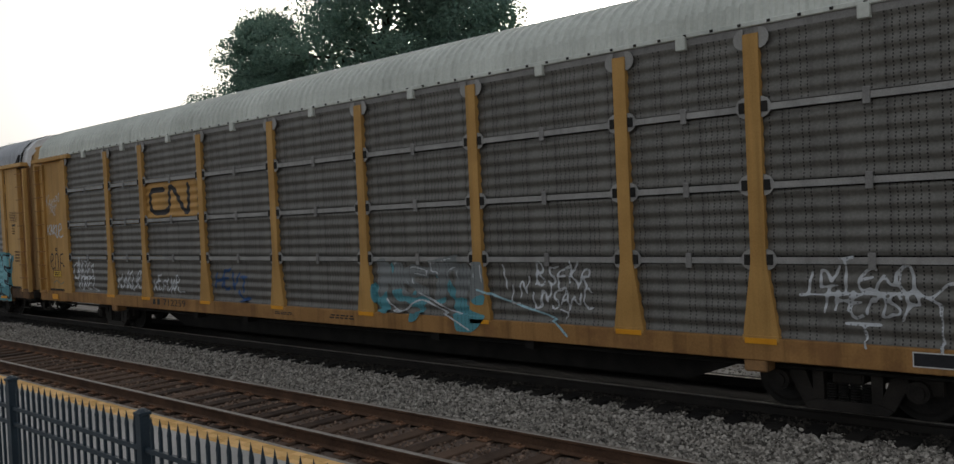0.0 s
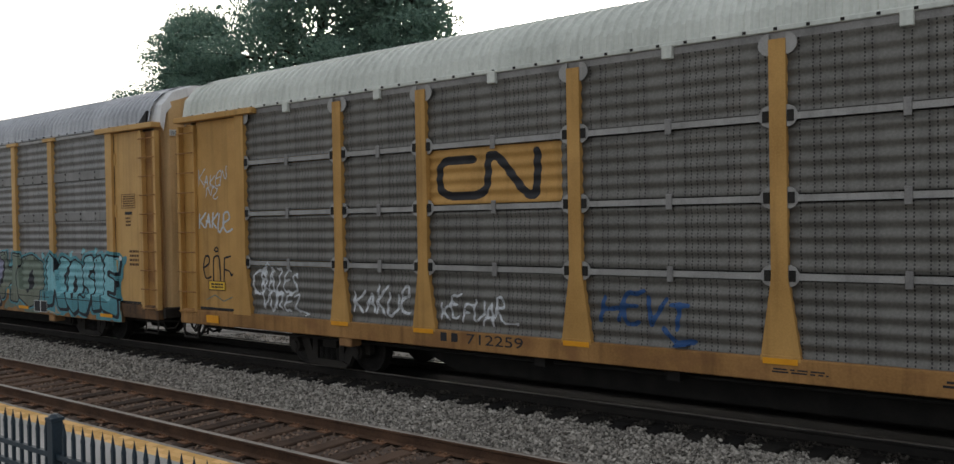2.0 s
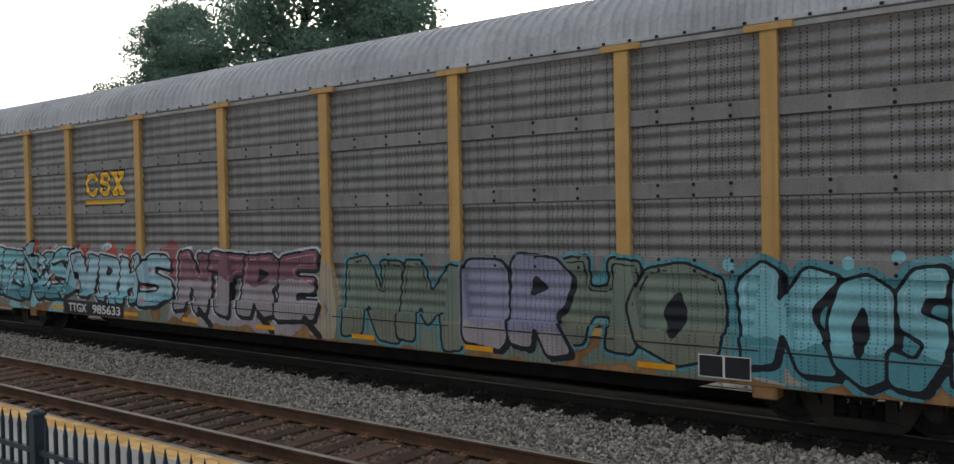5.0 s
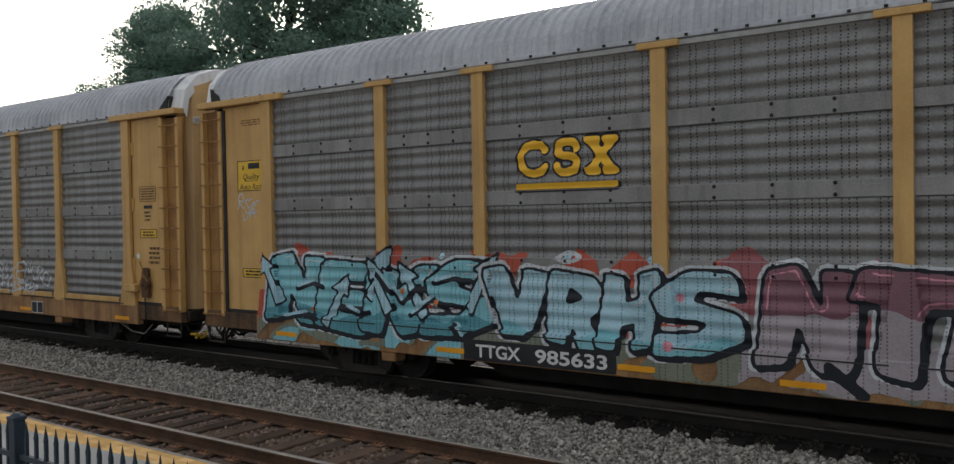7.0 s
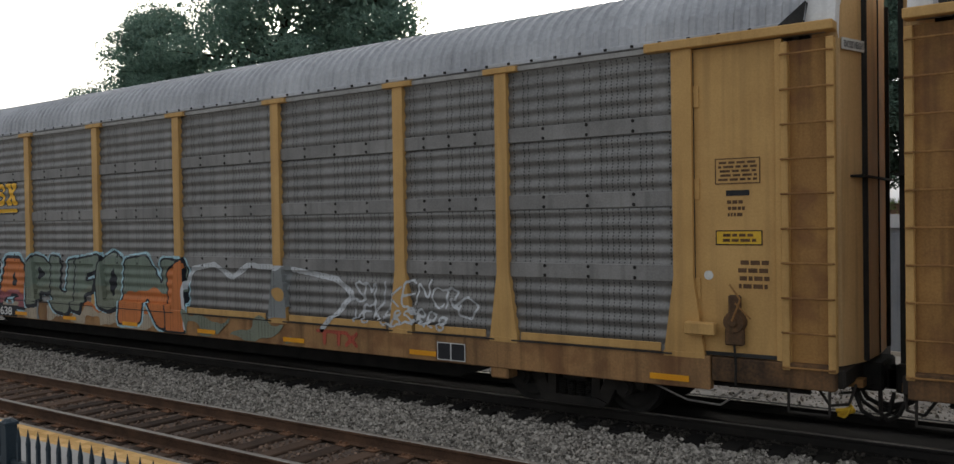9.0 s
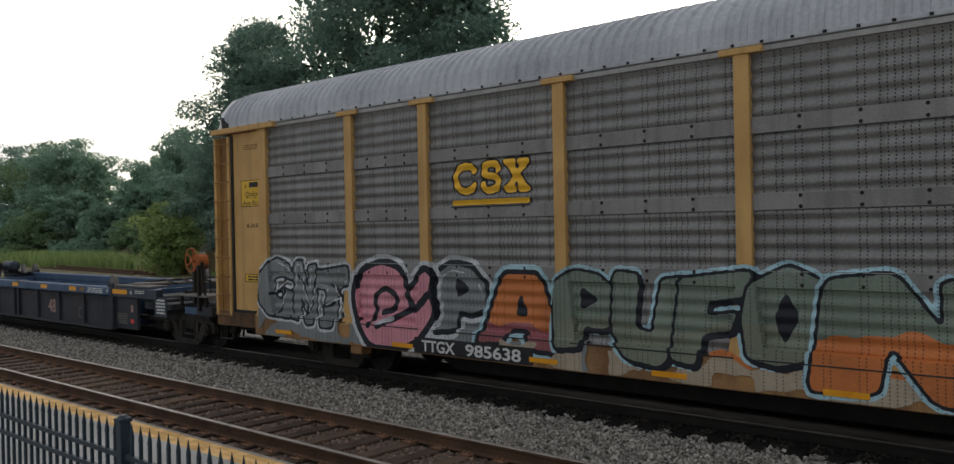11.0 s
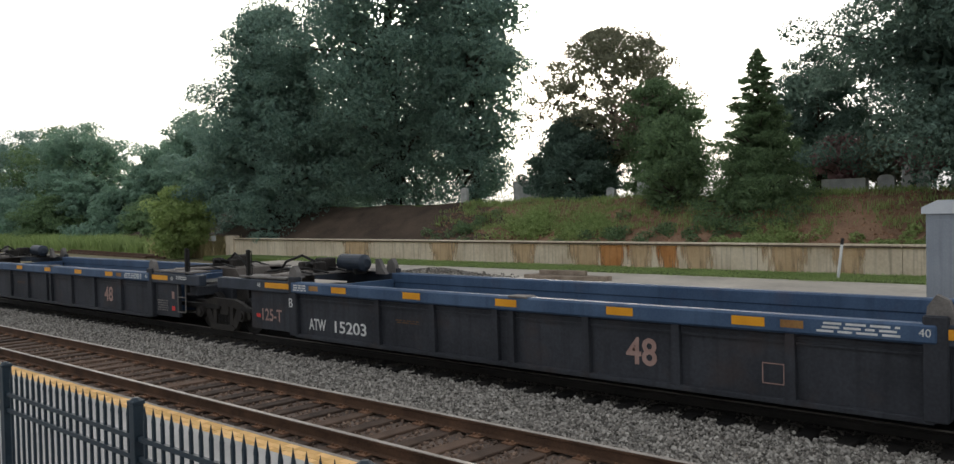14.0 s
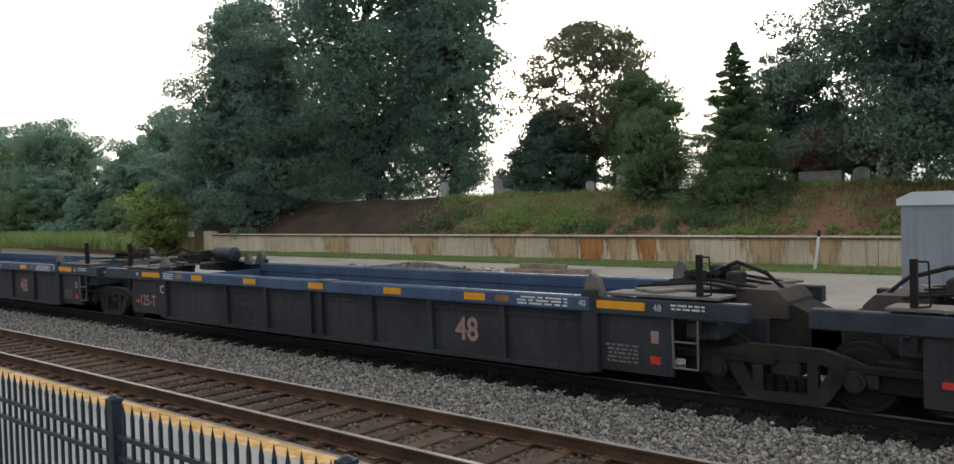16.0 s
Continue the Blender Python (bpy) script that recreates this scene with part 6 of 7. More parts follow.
    for x in (-7.16, -6.68):
        part("tank_cradle", boxes((x - 0.04, x + 0.04, 0.58, 0.92, 1.4, 1.52)), M["steel"], tk)
    part("lever_guard", prism([(-6.3, 1.4), (-5.95, 1.4), (-6.2, 1.75), (-6.3, 1.75)], 0.9, 1.0), M["deck"], u)
    # reflective tape and writing
    reflectors(u, (-4.63, -2.52, -0.25, 1.96, 3.96), 1.29, 0.46, 0.12, -1.541)
    for x in (-5.45, 4.55):
        part("old_reflector", boxes((x - 0.15, x + 0.15, -1.545, -1.541, 1.24, 1.34)), M["corner"], u, "faded brown reflector tape")
    if right_end:
        board("stencil_box", u, 4.1, 4.4, 0.46, 0.74, -1.424, M["well"], M["faded"], "small square stencil")
    reflectors(u, (-6.75, 6.68), 1.29, 0.98, 0.12, -1.502)
    print_bars("print", -6.15, -5.68, 1.21, 1.36, -1.541, 3, M["lettering"], u, rnd)
    print_bars("print", 4.85, 5.85, 1.21, 1.36, -1.541, 3, M["lettering"], u, rnd)
    print_bars("print", 7.58, 8.1, 1.26, 1.36, -1.503, 2, M["lettering"], u, rnd)
    lettering("load_mark", "48", 0.4, load_x - 0.2, -1.426, 0.52, M["faded"], u, width=0.52, bold=0.012, label="faded painted number")
    lettering("size_mark", "40", 0.1, 6.05, -1.543, 1.25, M["lettering"], u)
    lettering("size_mark", "48", 0.1, 7.3, -1.503, 1.24, M["lettering"], u)
    lettering("size_mark", "48", 0.1, -7.55, -1.503, 1.24, M["lettering"], u)
    lettering("capacity_mark", left_text, 0.27, -7.48, -1.426, 0.5, M["faded"], u, width=0.74, bold=0.005)
    lettering("end_mark", mark or "C", 0.2, -6.33, -1.524, 0.86, M["lettering"], u)
    part("red_marker", boxes((-7.7, -7.55, -1.428, -1.42, 0.55, 0.63)), M["red"], u)
    part("red_marker", boxes((7.2, 7.36, -1.428, -1.42, 0.46, 0.57)), M["red"], u)
    board("card", u, 7.22, 7.34, 0.76, 0.94, -1.424, M["faded"])
    print_bars("print", 6.45, 7.0, 0.42, 0.72, -1.423, 5, M["deck"], u, rnd)
    print_bars("print", -3.1, -2.45, 0.74, 0.82, -1.423, 2, M["stencil"], u, rnd)
    if number:
        a, b = number.split()
        lettering("car_number", a, 0.24, -5.77, -1.426, 0.42, M["lettering"], u, width=0.56, bold=0.005, label="white stencilled letters")
        lettering("car_number", b, 0.24, -4.92, -1.426, 0.42, M["lettering"], u, width=0.98, bold=0.005, label="white stencilled number")
    build_truck(u, -9.68, 0.46, 1.83)
    if right_end:
        build_truck(u, 9.5, 0.46, 1.83)
        part("end_platform", boxes((8.3, 11.0, -0.5, 0.5, 0.85, 1.05), (10.3, 11.05, -1.35, 1.35, 0.82, 1.06), (8.7, 9.3, -1.45, 1.45, 0.9, 1.06), bevel=0.02), M["well"], u)
        part("end_walkway", boxes((9.6, 10.9, -1.42, -0.75, 1.28, 1.32), (10.3, 10.95, -0.75, 1.4, 1.28, 1.32), (8.3, 9.5, 0.9, 1.4, 1.28, 1.32), bevel=0.006), M["deck"], u, "worn grey running board")
        for x, y in ((9.7, -1.35), (10.8, -1.35), (10.8, 1.3), (10.4, 0.2), (9.7, -0.8)):
            part("walkway_leg", boxes((x - 0.03, x + 0.03, y - 0.03, y + 0.03, 1.05, 1.28)), M["steel"], u)
        bd = board("data_plate", u, 8.55, 9.15, 0.72, 1.22, -1.46, M["tank"], None, "dark plate with white print")
        print_bars("print", 8.62, 9.08, 0.78, 1.18, -1.465, 5, M["lettering"], u, rnd)
        bp = board("builder_plate", u, 9.85, 10.4, 0.86, 1.02, -1.36, M["blue"])
        stand = part("brake_stand", boxes((9.5, 9.6, -0.95, -0.87, 1.06, 2.1), (9.85, 9.95, -0.95, -0.87, 1.06, 2.1), (9.5, 9.95, -0.94, -0.88, 1.5, 1.56), bevel=0.01), M["truck"], u)
        gear = bmesh.new()
        add_cyl(gear, (9.72, -0.95, 2.1), (9.72, -0.72, 2.1), 0.2, seg=14)
        part("gear_case", gear, M["handwheel"], stand, "rusty orange gear case")
        hw = bmesh.new()
        ring = [(9.66 + 0.29 * math.cos(t), -1.05, 2.15 + 0.29 * math.sin(t)) for t in [k * math.pi / 10 for k in range(21)]]
        for p0, p1 in zip(ring[:-1], ring[1:]):
            add_cyl(hw, p0, p1, 0.016, seg=6)
        for k in range(5):
            t = k * 2 * math.pi / 5
            add_cyl(hw, (9.66, -1.02, 2.15), (9.66 + 0.29 * math.cos(t), -1.05, 2.15 + 0.29 * math.sin(t)), 0.018, seg=6)
        add_cyl(hw, (9.66, -1.06, 2.15), (9.66, -0.95, 2.15), 0.06, seg=10)
        part("hand_wheel", hw, M["handwheel"], stand, "rusty orange spoked hand wheel")
        for x, y in ((10.55, -1.38), (10.9, 1.3)):
            part("grab_post", boxes((x - 0.04, x + 0.04, y - 0.04, y + 0.04, 0.95, 2.05), bevel=0.006), M["steel"], u)
        part("hand_rail", tube([(10.05, -0.9, 1.32), (10.05, -0.9, 2.0), (10.25, -0.9, 2.0), (10.25, -0.9, 1.32)], 0.014, 6), M["steel"], u)
        part("hand_rail", tube([(10.62, -1.38, 2.0), (10.78, -1.38, 2.05), (10.8, -1.38, 1.4)], 0.012, 6), M["steel"], u)
        part("brace", tube([(10.55, -1.36, 1.7), (10.85, -1.3, 1.1)], 0.025, 6), M["steel"], u)
        part("side_step", tube([(9.9, -1.4, 0.85), (9.9, -1.42, 0.38), (10.4, -1.42, 0.38), (10.4, -1.4, 0.85)], 0.018, 6), M["truck"], u)
        part("coupler", boxes((10.9, 11.35, -0.11, 0.11, 0.58, 0.82), (11.3, 11.55, -0.17, 0.17, 0.56, 0.84), bevel=0.02), M["truck"], u)
    return u


TRAIN = [(build_car_a(), -14.37), (build_car_b(), -43.88), (build_car_c(), -73.07),
         (well_unit("empty blue and black well car with rusty hand brake wheel", True, "ATW 15203", "B"), -98.9),
         (well_unit("empty blue and black articulated well car unit", load_x=3.6), -117.6),
         (well_unit("empty blue and black articulated well car unit", mark="D", load_x=3.6), -136.0)]


def motions():
    for car, start in TRAIN:
        walk(car, [(t, pose(start + s, TRACK_Y + (0.05 if car is TRAIN[0][0] else 0.0), RAIL_TOP)) for t, s in ROLLED])
    ts, ss = [r[0] for r in ROLLED], [r[1] for r in ROLLED]
    for ws, at, r in WHEELS:
        rows = []
        for k in range(0, 241):
            t = k * 2 / FPS
            rows.append((t, pose(*at, 0, math.degrees(float(np.interp(t, ts, ss)) / r), 0)))
        walk(ws, rows)


# ---------------------------------------------------------------- the far side: wall, bank, graves, trees
def build_wall():
    wall = thing("retaining_wall", "long low concrete wall with rust stains", "wall", kind="structure")
    n = 14
    for i in range(n):
        x0, x1 = -58.5 + i * 6.0, -58.5 + (i + 1) * 6.0
        p = part("wall_panel", boxes((x0 + 0.012, x1 - 0.012, 36.6, 36.95, -0.3, 1.12)), M["wall"], wall)
        part("coping", boxes((x0 + 0.006, x1 - 0.006, 36.5, 37.0, 1.12, 1.27), bevel=0.02), M["wall"], p)
    for x, w, m in ((-24.1, 2.0, "wall_rust"), (-21.0, 1.3, "wall_rust"), (-25.7, 2.4, "wall_tan"), (-22.5, 1.6, "wall_tan"), (-19.4, 1.8, "wall_tan"), (-15.2, 2.2, "wall_tan"), (-12.6, 1.4, "wall_tan"), (-29.8, 2.0, "wall_tan"), (-36.0, 2.6, "wall_tan"), (-44.0, 3.0, "wall_tan")):
        dy = 0.0 if m == "wall_rust" else 0.0025
        part("rust_stain", boxes((x - w / 2, x + w / 2, 36.59 + dy, 36.5915 + dy, -0.1, 1.1)), M[m], wall, "orange rust stain running down" if m == "wall_rust" else "tan water stain")
    for i in range(14):
        part("coping_stain", boxes((-58.48 + 6 * i, -52.52 + 6 * i, 36.494, 36.498, 1.13, 1.2)), M["shade_earth_and_stain"], wall)
    part("end_post", boxes((-59.6, -58.5, 36.45, 37.05, -0.3, 1.45), bevel=0.03), M["wall"], wall)


def bank_height(x, y):
    """Height of the earth bank behind the wall and of the graveyard on it."""
    up = max(0.0, min(1.0, (y - 37.0) / 6.5))
    up = up * up * (3 - 2 * up)
    top = 3.45 if x > -75 else 3.45 * max(0.0, 1 - (-75 - x) / 22)
    base = 0.9 if x > -61 else max(-0.3, 0.9 - (-61 - x) * 0.15)
    return base + (top - base) * up + 0.14 * math.sin(0.9 * x + 0.6 * y) * up * (1 - 0.5 * up) + 0.06 * math.sin(2.7 * x - 1.3 * y)


def build_bank():
    xs, ys = [-140 + 1.0 * i for i in range(181)], [36.9 + 0.8 * j for j in range(12)] + [47 + 4 * j for j in range(20)]
    verts = [(x, y, bank_height(x, y)) for x in xs for y in ys]
    m = len(ys)
    faces = [(i * m + j, (i + 1) * m + j, (i + 1) * m + j + 1, i * m + j + 1) for i in range(len(xs) - 1) for j in range(m - 1)]
    # Left of about x = -36 the bank's colour holds the tree's shade.
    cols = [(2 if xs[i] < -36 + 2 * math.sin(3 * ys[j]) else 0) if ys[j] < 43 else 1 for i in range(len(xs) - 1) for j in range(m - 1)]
    ob = part("bank", mesh_of("bank", verts, faces, (M["bank"], M["grass"], M["shade_earth_and_stain"]), cols, smooth=True), None, None)
    tagged(ob, "earth bank strewn with brown leaves, grass on top", "bank", kind="structure")


def leaf_mesh(name, centers, radii, per, size, rng, flat=0.75, droop=0.0):
    """Leaves as small bent quads in clumps: dense at a clump's shell, open between the clumps."""
    k = len(centers)
    c = np.repeat(centers, per, 0)
    r = np.repeat(radii, per)
    n = len(c)
    d = rng.normal(size=(n, 3))
    d /= np.linalg.norm(d, axis=1)[:, None]
    p = c + d * (r * rng.uniform(0.35, 1.0, n) ** 0.6)[:, None] * np.array([1, 1, flat])
    nrm = d * 0.6 + rng.normal(size=(n, 3)) * 0.7 + np.array([0, 0, 0.5])
    nrm /= np.linalg.norm(nrm, axis=1)[:, None]
    a = np.cross(nrm, rng.normal(size=(n, 3)))
    a /= np.linalg.norm(a, axis=1)[:, None]
    b = np.cross(nrm, a)
    s = (size * rng.uniform(0.6, 1.35, n))[:, None]
    v = np.stack([p - a * s, p - b * s * 0.45 + nrm * s * 0.12, p + a * s, p + b * s * 0.45 + nrm * s * 0.12], 1)
    v[..., 2] -= droop * size
    return mesh_of(name, v.reshape(-1, 3).tolist(), np.arange(n * 4).reshape(n, 4).tolist())


def build_tree(name, label, x, y, z, height, spread, trunk_h, seed, leaf, clumps=110, per=120, size=0.2, cone=False, open_=0.0, trunk_r=0.35, stretch=1.0, group="trees", clump_r=0.14, category="tree", dome=False, core=36, shell=0.12):
    rng, rnd = np.random.default_rng(seed), random.Random(seed)
    tree = thing(name, label, category, group, pose(x, y, z))
    bm = bmesh.new()
    top = height * (0.95 if cone else 0.7)
    pts = [Vector((rnd.uniform(-0.04, 0.04) * height * (i / 6) * (0.2 if cone else 1), rnd.uniform(-0.03, 0.03) * height * (i / 6), top * i / 6 - (0.25 if i == 0 else 0))) for i in range(7)]
    for i in range(6):
        add_cyl(bm, pts[i], pts[i + 1], trunk_r * (1 - i / 6.6), trunk_r * (1 - (i + 1) / 6.6), seg=9)
    cen = []
    crown_h = height - trunk_h
    for i in range(clumps):
        if cone:
            f = rnd.random() ** 1.35
            rad = spread * (1 - f) ** 0.85 * rnd.uniform(0.3, 1.0)
            zc = trunk_h + crown_h * f * 0.98
        else:
            u = rnd.uniform(-0.3, 1) if dome else rnd.uniform(-0.95, 1)
            zc = trunk_h + crown_h * ((u + 0.3) / 1.3 if dome else (u + 1) / 2)
            wide = math.sqrt(max(0.0, 1 - abs(u) ** 2.4)) * (1.0 - 0.18 * max(0, u)) * (1 if u > -0.55 else 0.9)
            if dome:
                wide = (1 - max(0.0, u) ** 1.7) ** 0.65
            rad = spread * wide * math.sqrt(rnd.uniform(shell, 1.0))
        a = rnd.uniform(0, 2 * math.pi)
        lobe = 1 if cone else 1 + 0.13 * math.sin(3 * a + seed) + 0.09 * math.sin(5 * a + 0.55 * zc + 2 * seed)
        cen.append((rad * lobe * math.cos(a) * stretch, rad * lobe * math.sin(a), zc))
    cen = np.array(cen)
    keep = rng.random(len(cen)) >= open_
    for i in range(min(len(cen), 70)):
        c = Vector(cen[i])
        t = min(0.95, max(0.15, (c.z - 0.35 * math.hypot(c.x, c.y)) / top))
        j = min(5, int(t * 6))
        root = pts[j].lerp(pts[j + 1], t * 6 - j)
        mid = root.lerp(c, 0.5) + Vector((0, 0, (-0.02 if cone else 0.05) * height * rnd.uniform(0.2, 1)))
        r0 = trunk_r * (1 - t) * 0.5 + 0.03
        add_cyl(bm, root, mid, r0, r0 * 0.6, seg=6)
        add_cyl(bm, mid, c, r0 * 0.6, 0.015, seg=5)
    part("trunk", bm, M["bark"], tree)
    radii = rng.uniform(0.7, 1.3, len(cen)) * clump_r * (height if not cone else spread * 1.6)
    if cone:
        radii *= np.clip(1.15 - (cen[:, 2] - trunk_h) / crown_h, 0.17, 1)
    part("crown", leaf_mesh("crown", cen[keep], radii[keep], per, size, rng, 0.4 if cone else 0.55), M[leaf], tree)
    if core:
        # oversized leaves added inside the crown to block the sky's light
        mid_z = trunk_h + (0.3 if dome or cone else 0.5) * crown_h
        heart = (cen - np.array([0, 0, mid_z])) * (0.72 if not cone else 0.6) + np.array([0, 0, mid_z])
        part("inner_leaves", leaf_mesh("inner_leaves", heart[keep], radii[keep], core, size * 2.6, rng, 0.8), M[leaf], tree)["kind"] = "stuff"
    return tree


def tuft_mesh(name, spots, height, rng, blades, width=0.03, reach=0.35):
    """Grass and weeds: many bent upright blades."""
    n = len(spots) * blades
    p = np.repeat(spots, blades, 0) + rng.normal(size=(n, 3)) * np.array([reach, reach, 0])
    h = height * rng.uniform(0.4, 1.15, n)
    a = rng.uniform(0, 2 * np.pi, n)
    side = np.stack([np.cos(a), np.sin(a), 0 * a], 1) * width
    lean = np.stack([rng.normal(size=n), rng.normal(size=n), 0 * a], 1) * (0.3 * h)[:, None]
    up = np.stack([0 * a, 0 * a, h], 1)
    v = np.stack([p - side, p + side, p + lean * 0.4 + up * 0.6 + side * 0.7, p + lean + up, p + lean * 0.4 + up * 0.6 - side * 0.7], 1)
    return mesh_of(name, v.reshape(-1, 3).tolist(), np.arange(n * 5).reshape(n, 5).tolist())


def stuff(name, me, material, label, category):
    return tagged(part(name, me, material, None), label, category, kind="stuff")


def build_plants():
    # the great dark tree and the trees that share its crown
    build_tree("tree", "huge dark green broadleaf tree on the bank", -51.0, 46.5, 3.0, 29, 9.1, 0.3, 1, "leaf_dark", 380, 420, 0.12, trunk_r=0.75, clump_r=0.064, core=50, open_=0.02)
    build_tree("tree", "dark green tree drooping over the wall's end", -60.0, 41.5, 0.7, 19.0, 7.4, 0.0, 2, "leaf_dark", 300, 330, 0.12, trunk_r=0.4, clump_r=0.07, dome=True, core=50)
    build_tree("tree", "tall slender dark tree with thin outer twigs", -43.2, 47.5, 3.3, 23.5, 4.4, 0.0, 3, "leaf_dark", 210, 290, 0.115, trunk_r=0.4, clump_r=0.06, core=36, open_=0.03)
    # graveyard trees
    build_tree("tree", "round thin-leaved tree against the white sky", -33.4, 51, 3.4, 11.7, 6.0, 2.6, 4, "leaf_brown", 330, 130, 0.105, trunk_r=0.26, open_=0.08, clump_r=0.066, core=5, shell=0.2)
    build_tree("shrub_tree", "low rounded dark evergreen tree", -34.6, 48, 3.4, 5.8, 3.7, 0.2, 5, "leaf_deep", 150, 230, 0.085, trunk_r=0.2, clump_r=0.12, dome=True)
    build_tree("crape_myrtle", "bushy crape myrtle with dull pink blossom", -27.4, 47, 3.4, 7.2, 3.2, 0.0, 6, "leaf_mid", 150, 180, 0.085, trunk_r=0.14, clump_r=0.085, core=24)
    build_tree("shrub_tree", "grey-green shrub on the bank", -23.7, 42, 2.2, 5.6, 2.0, 0.0, 7, "leaf_mid", 100, 190, 0.075, trunk_r=0.12, clump_r=0.1, core=24)
    build_tree("fir_tree", "pointed dark green conifer on the bank", -18.8, 42, 1.8, 9.2, 3.5, 0.0, 8, "leaf_mid", 680, 130, 0.062, cone=True, trunk_r=0.14, clump_r=0.12, core=14)
    build_tree("tree", "low dark evergreen behind the graves", -19.0, 50.5, 3.4, 8.2, 3.4, 0.2, 17, "leaf_deep", 130, 200, 0.09, trunk_r=0.2, clump_r=0.09, core=30)
    build_tree("tree", "large dark tree with glossy leaves", -6.9, 47, 3.4, 19, 10.0, 0.5, 9, "leaf_deep", 440, 340, 0.115, trunk_r=0.5, clump_r=0.07, dome=True, core=70)
    build_tree("tree", "dark broadleaf tree beside the graveyard", 1.5, 50, 3.4, 18, 8.0, 2.0, 19, "leaf_deep", 140, 110, 0.2, trunk_r=0.5, clump_r=0.11, core=20)
    blossom = np.random.default_rng(12)
    pink = np.stack([blossom.uniform(-29.2, -26.0, 22), blossom.uniform(44.6, 46.4, 22), blossom.uniform(6.0, 9.6, 22)], 1)
    ob = part("blossom", leaf_mesh("blossom", pink - np.array([-27.0, 47, 3.4]), np.full(22, 0.5), 34, 0.07, blossom), M["leaf_pink"], bpy.data.objects["crape_myrtle"])
    for i, (x, z) in enumerate(((-14.0, 1.5), (-12.2, 1.8), (-16.2, 1.6))):
        t = build_tree("crape_myrtle", "small crape myrtle with pink blossom among graves", x, 46, 3.4, 3.0, 1.3, 0.3, 30 + i, "leaf_pink" if i else "leaf_brown", 26, 80, 0.1, trunk_r=0.07, clump_r=0.17)
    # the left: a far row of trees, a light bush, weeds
    for i, (x, y, h, s, m) in enumerate(((-92, 62, 13.5, 7, "leaf_far_haze"), (-104, 60, 15.5, 8, "leaf_far_haze"), (-118, 64, 14, 8, "leaf_far_haze"), (-82, 66, 14.5, 7, "leaf_far_haze"), (-130, 56, 16, 9, "leaf_far_haze"), (-76, 58, 15, 7.5, "leaf_mid"), (-145, 60, 17, 10, "leaf_mid"), (-165, 62, 18, 11, "leaf_dark"), (-98, 50, 8, 5, "leaf_far_haze"), (-112, 48, 8, 5.5, "leaf_far_haze"), (-86, 52, 8.5, 5, "leaf_far_haze"), (-190, 60, 18, 12, "leaf_dark"), (-215, 50, 18, 12, "leaf_mid"))):
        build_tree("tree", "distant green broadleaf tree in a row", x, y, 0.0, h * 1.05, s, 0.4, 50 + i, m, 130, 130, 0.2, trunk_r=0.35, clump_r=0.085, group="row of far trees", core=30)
    build_tree("bush", "light green rounded bush in tall grass", -63.0, 34.4, -0.3, 5.4, 2.4, 0.1, 71, "leaf_light", 70, 150, 0.14, trunk_r=0.1, clump_r=0.17, category="bush")
    build_tree("bush", "green bush before the far trees", -79, 42, -0.1, 4.2, 3.4, 0.1, 72, "leaf_mid", 50, 110, 0.2, trunk_r=0.1, clump_r=0.19, category="bush")
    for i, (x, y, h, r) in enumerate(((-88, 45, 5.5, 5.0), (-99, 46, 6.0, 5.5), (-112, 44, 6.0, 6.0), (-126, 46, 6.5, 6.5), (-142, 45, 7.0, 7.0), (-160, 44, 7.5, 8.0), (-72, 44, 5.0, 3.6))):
        build_tree("bush", "dense green scrub below the far trees", x, y, -0.3, h, r, 0.0, 80 + i, "leaf_far_haze" if i % 2 else "leaf_mid", 90, 110, 0.16, trunk_r=0.1, clump_r=0.16, category="bush", dome=True, group="scrub", core=24)
    rng = np.random.default_rng(33)
    def spots(n, x0, x1, y0, y1, ground=None):
        x, y = rng.uniform(x0, x1, n), rng.uniform(y0, y1, n)
        z = np.array([bank_height(a, b) if ground is None else ground for a, b in zip(x, y)])
        return np.stack([x, y, z - 0.03], 1)
    stuff("dry_grass", tuft_mesh("dry_grass", spots(460, -70, -60, 36.0, 40, -0.3), 1.6, rng, 34, 0.03), M["leaf_dry"], "tall dry yellow grass", "grass")
    stuff("tall_grass", tuft_mesh("tall_grass", spots(1100, -125, -64, 37, 45, -0.3), 1.6, rng, 26, 0.045), M["leaf_light"], "tall green grass and weeds", "grass")
    stuff("bank_grass", tuft_mesh("bank_grass", spots(500, -40, -6, 39.5, 44), 0.35, rng, 26, 0.02), M["leaf_light"], "short grass along the top of the bank", "grass")
    stuff("strip_grass", tuft_mesh("strip_grass", spots(1300, -48, -2, 33.5, 36.5, 0.03), 0.13, rng, 24, 0.014), M["leaf_light"], "short green grass blades before the wall", "grass")
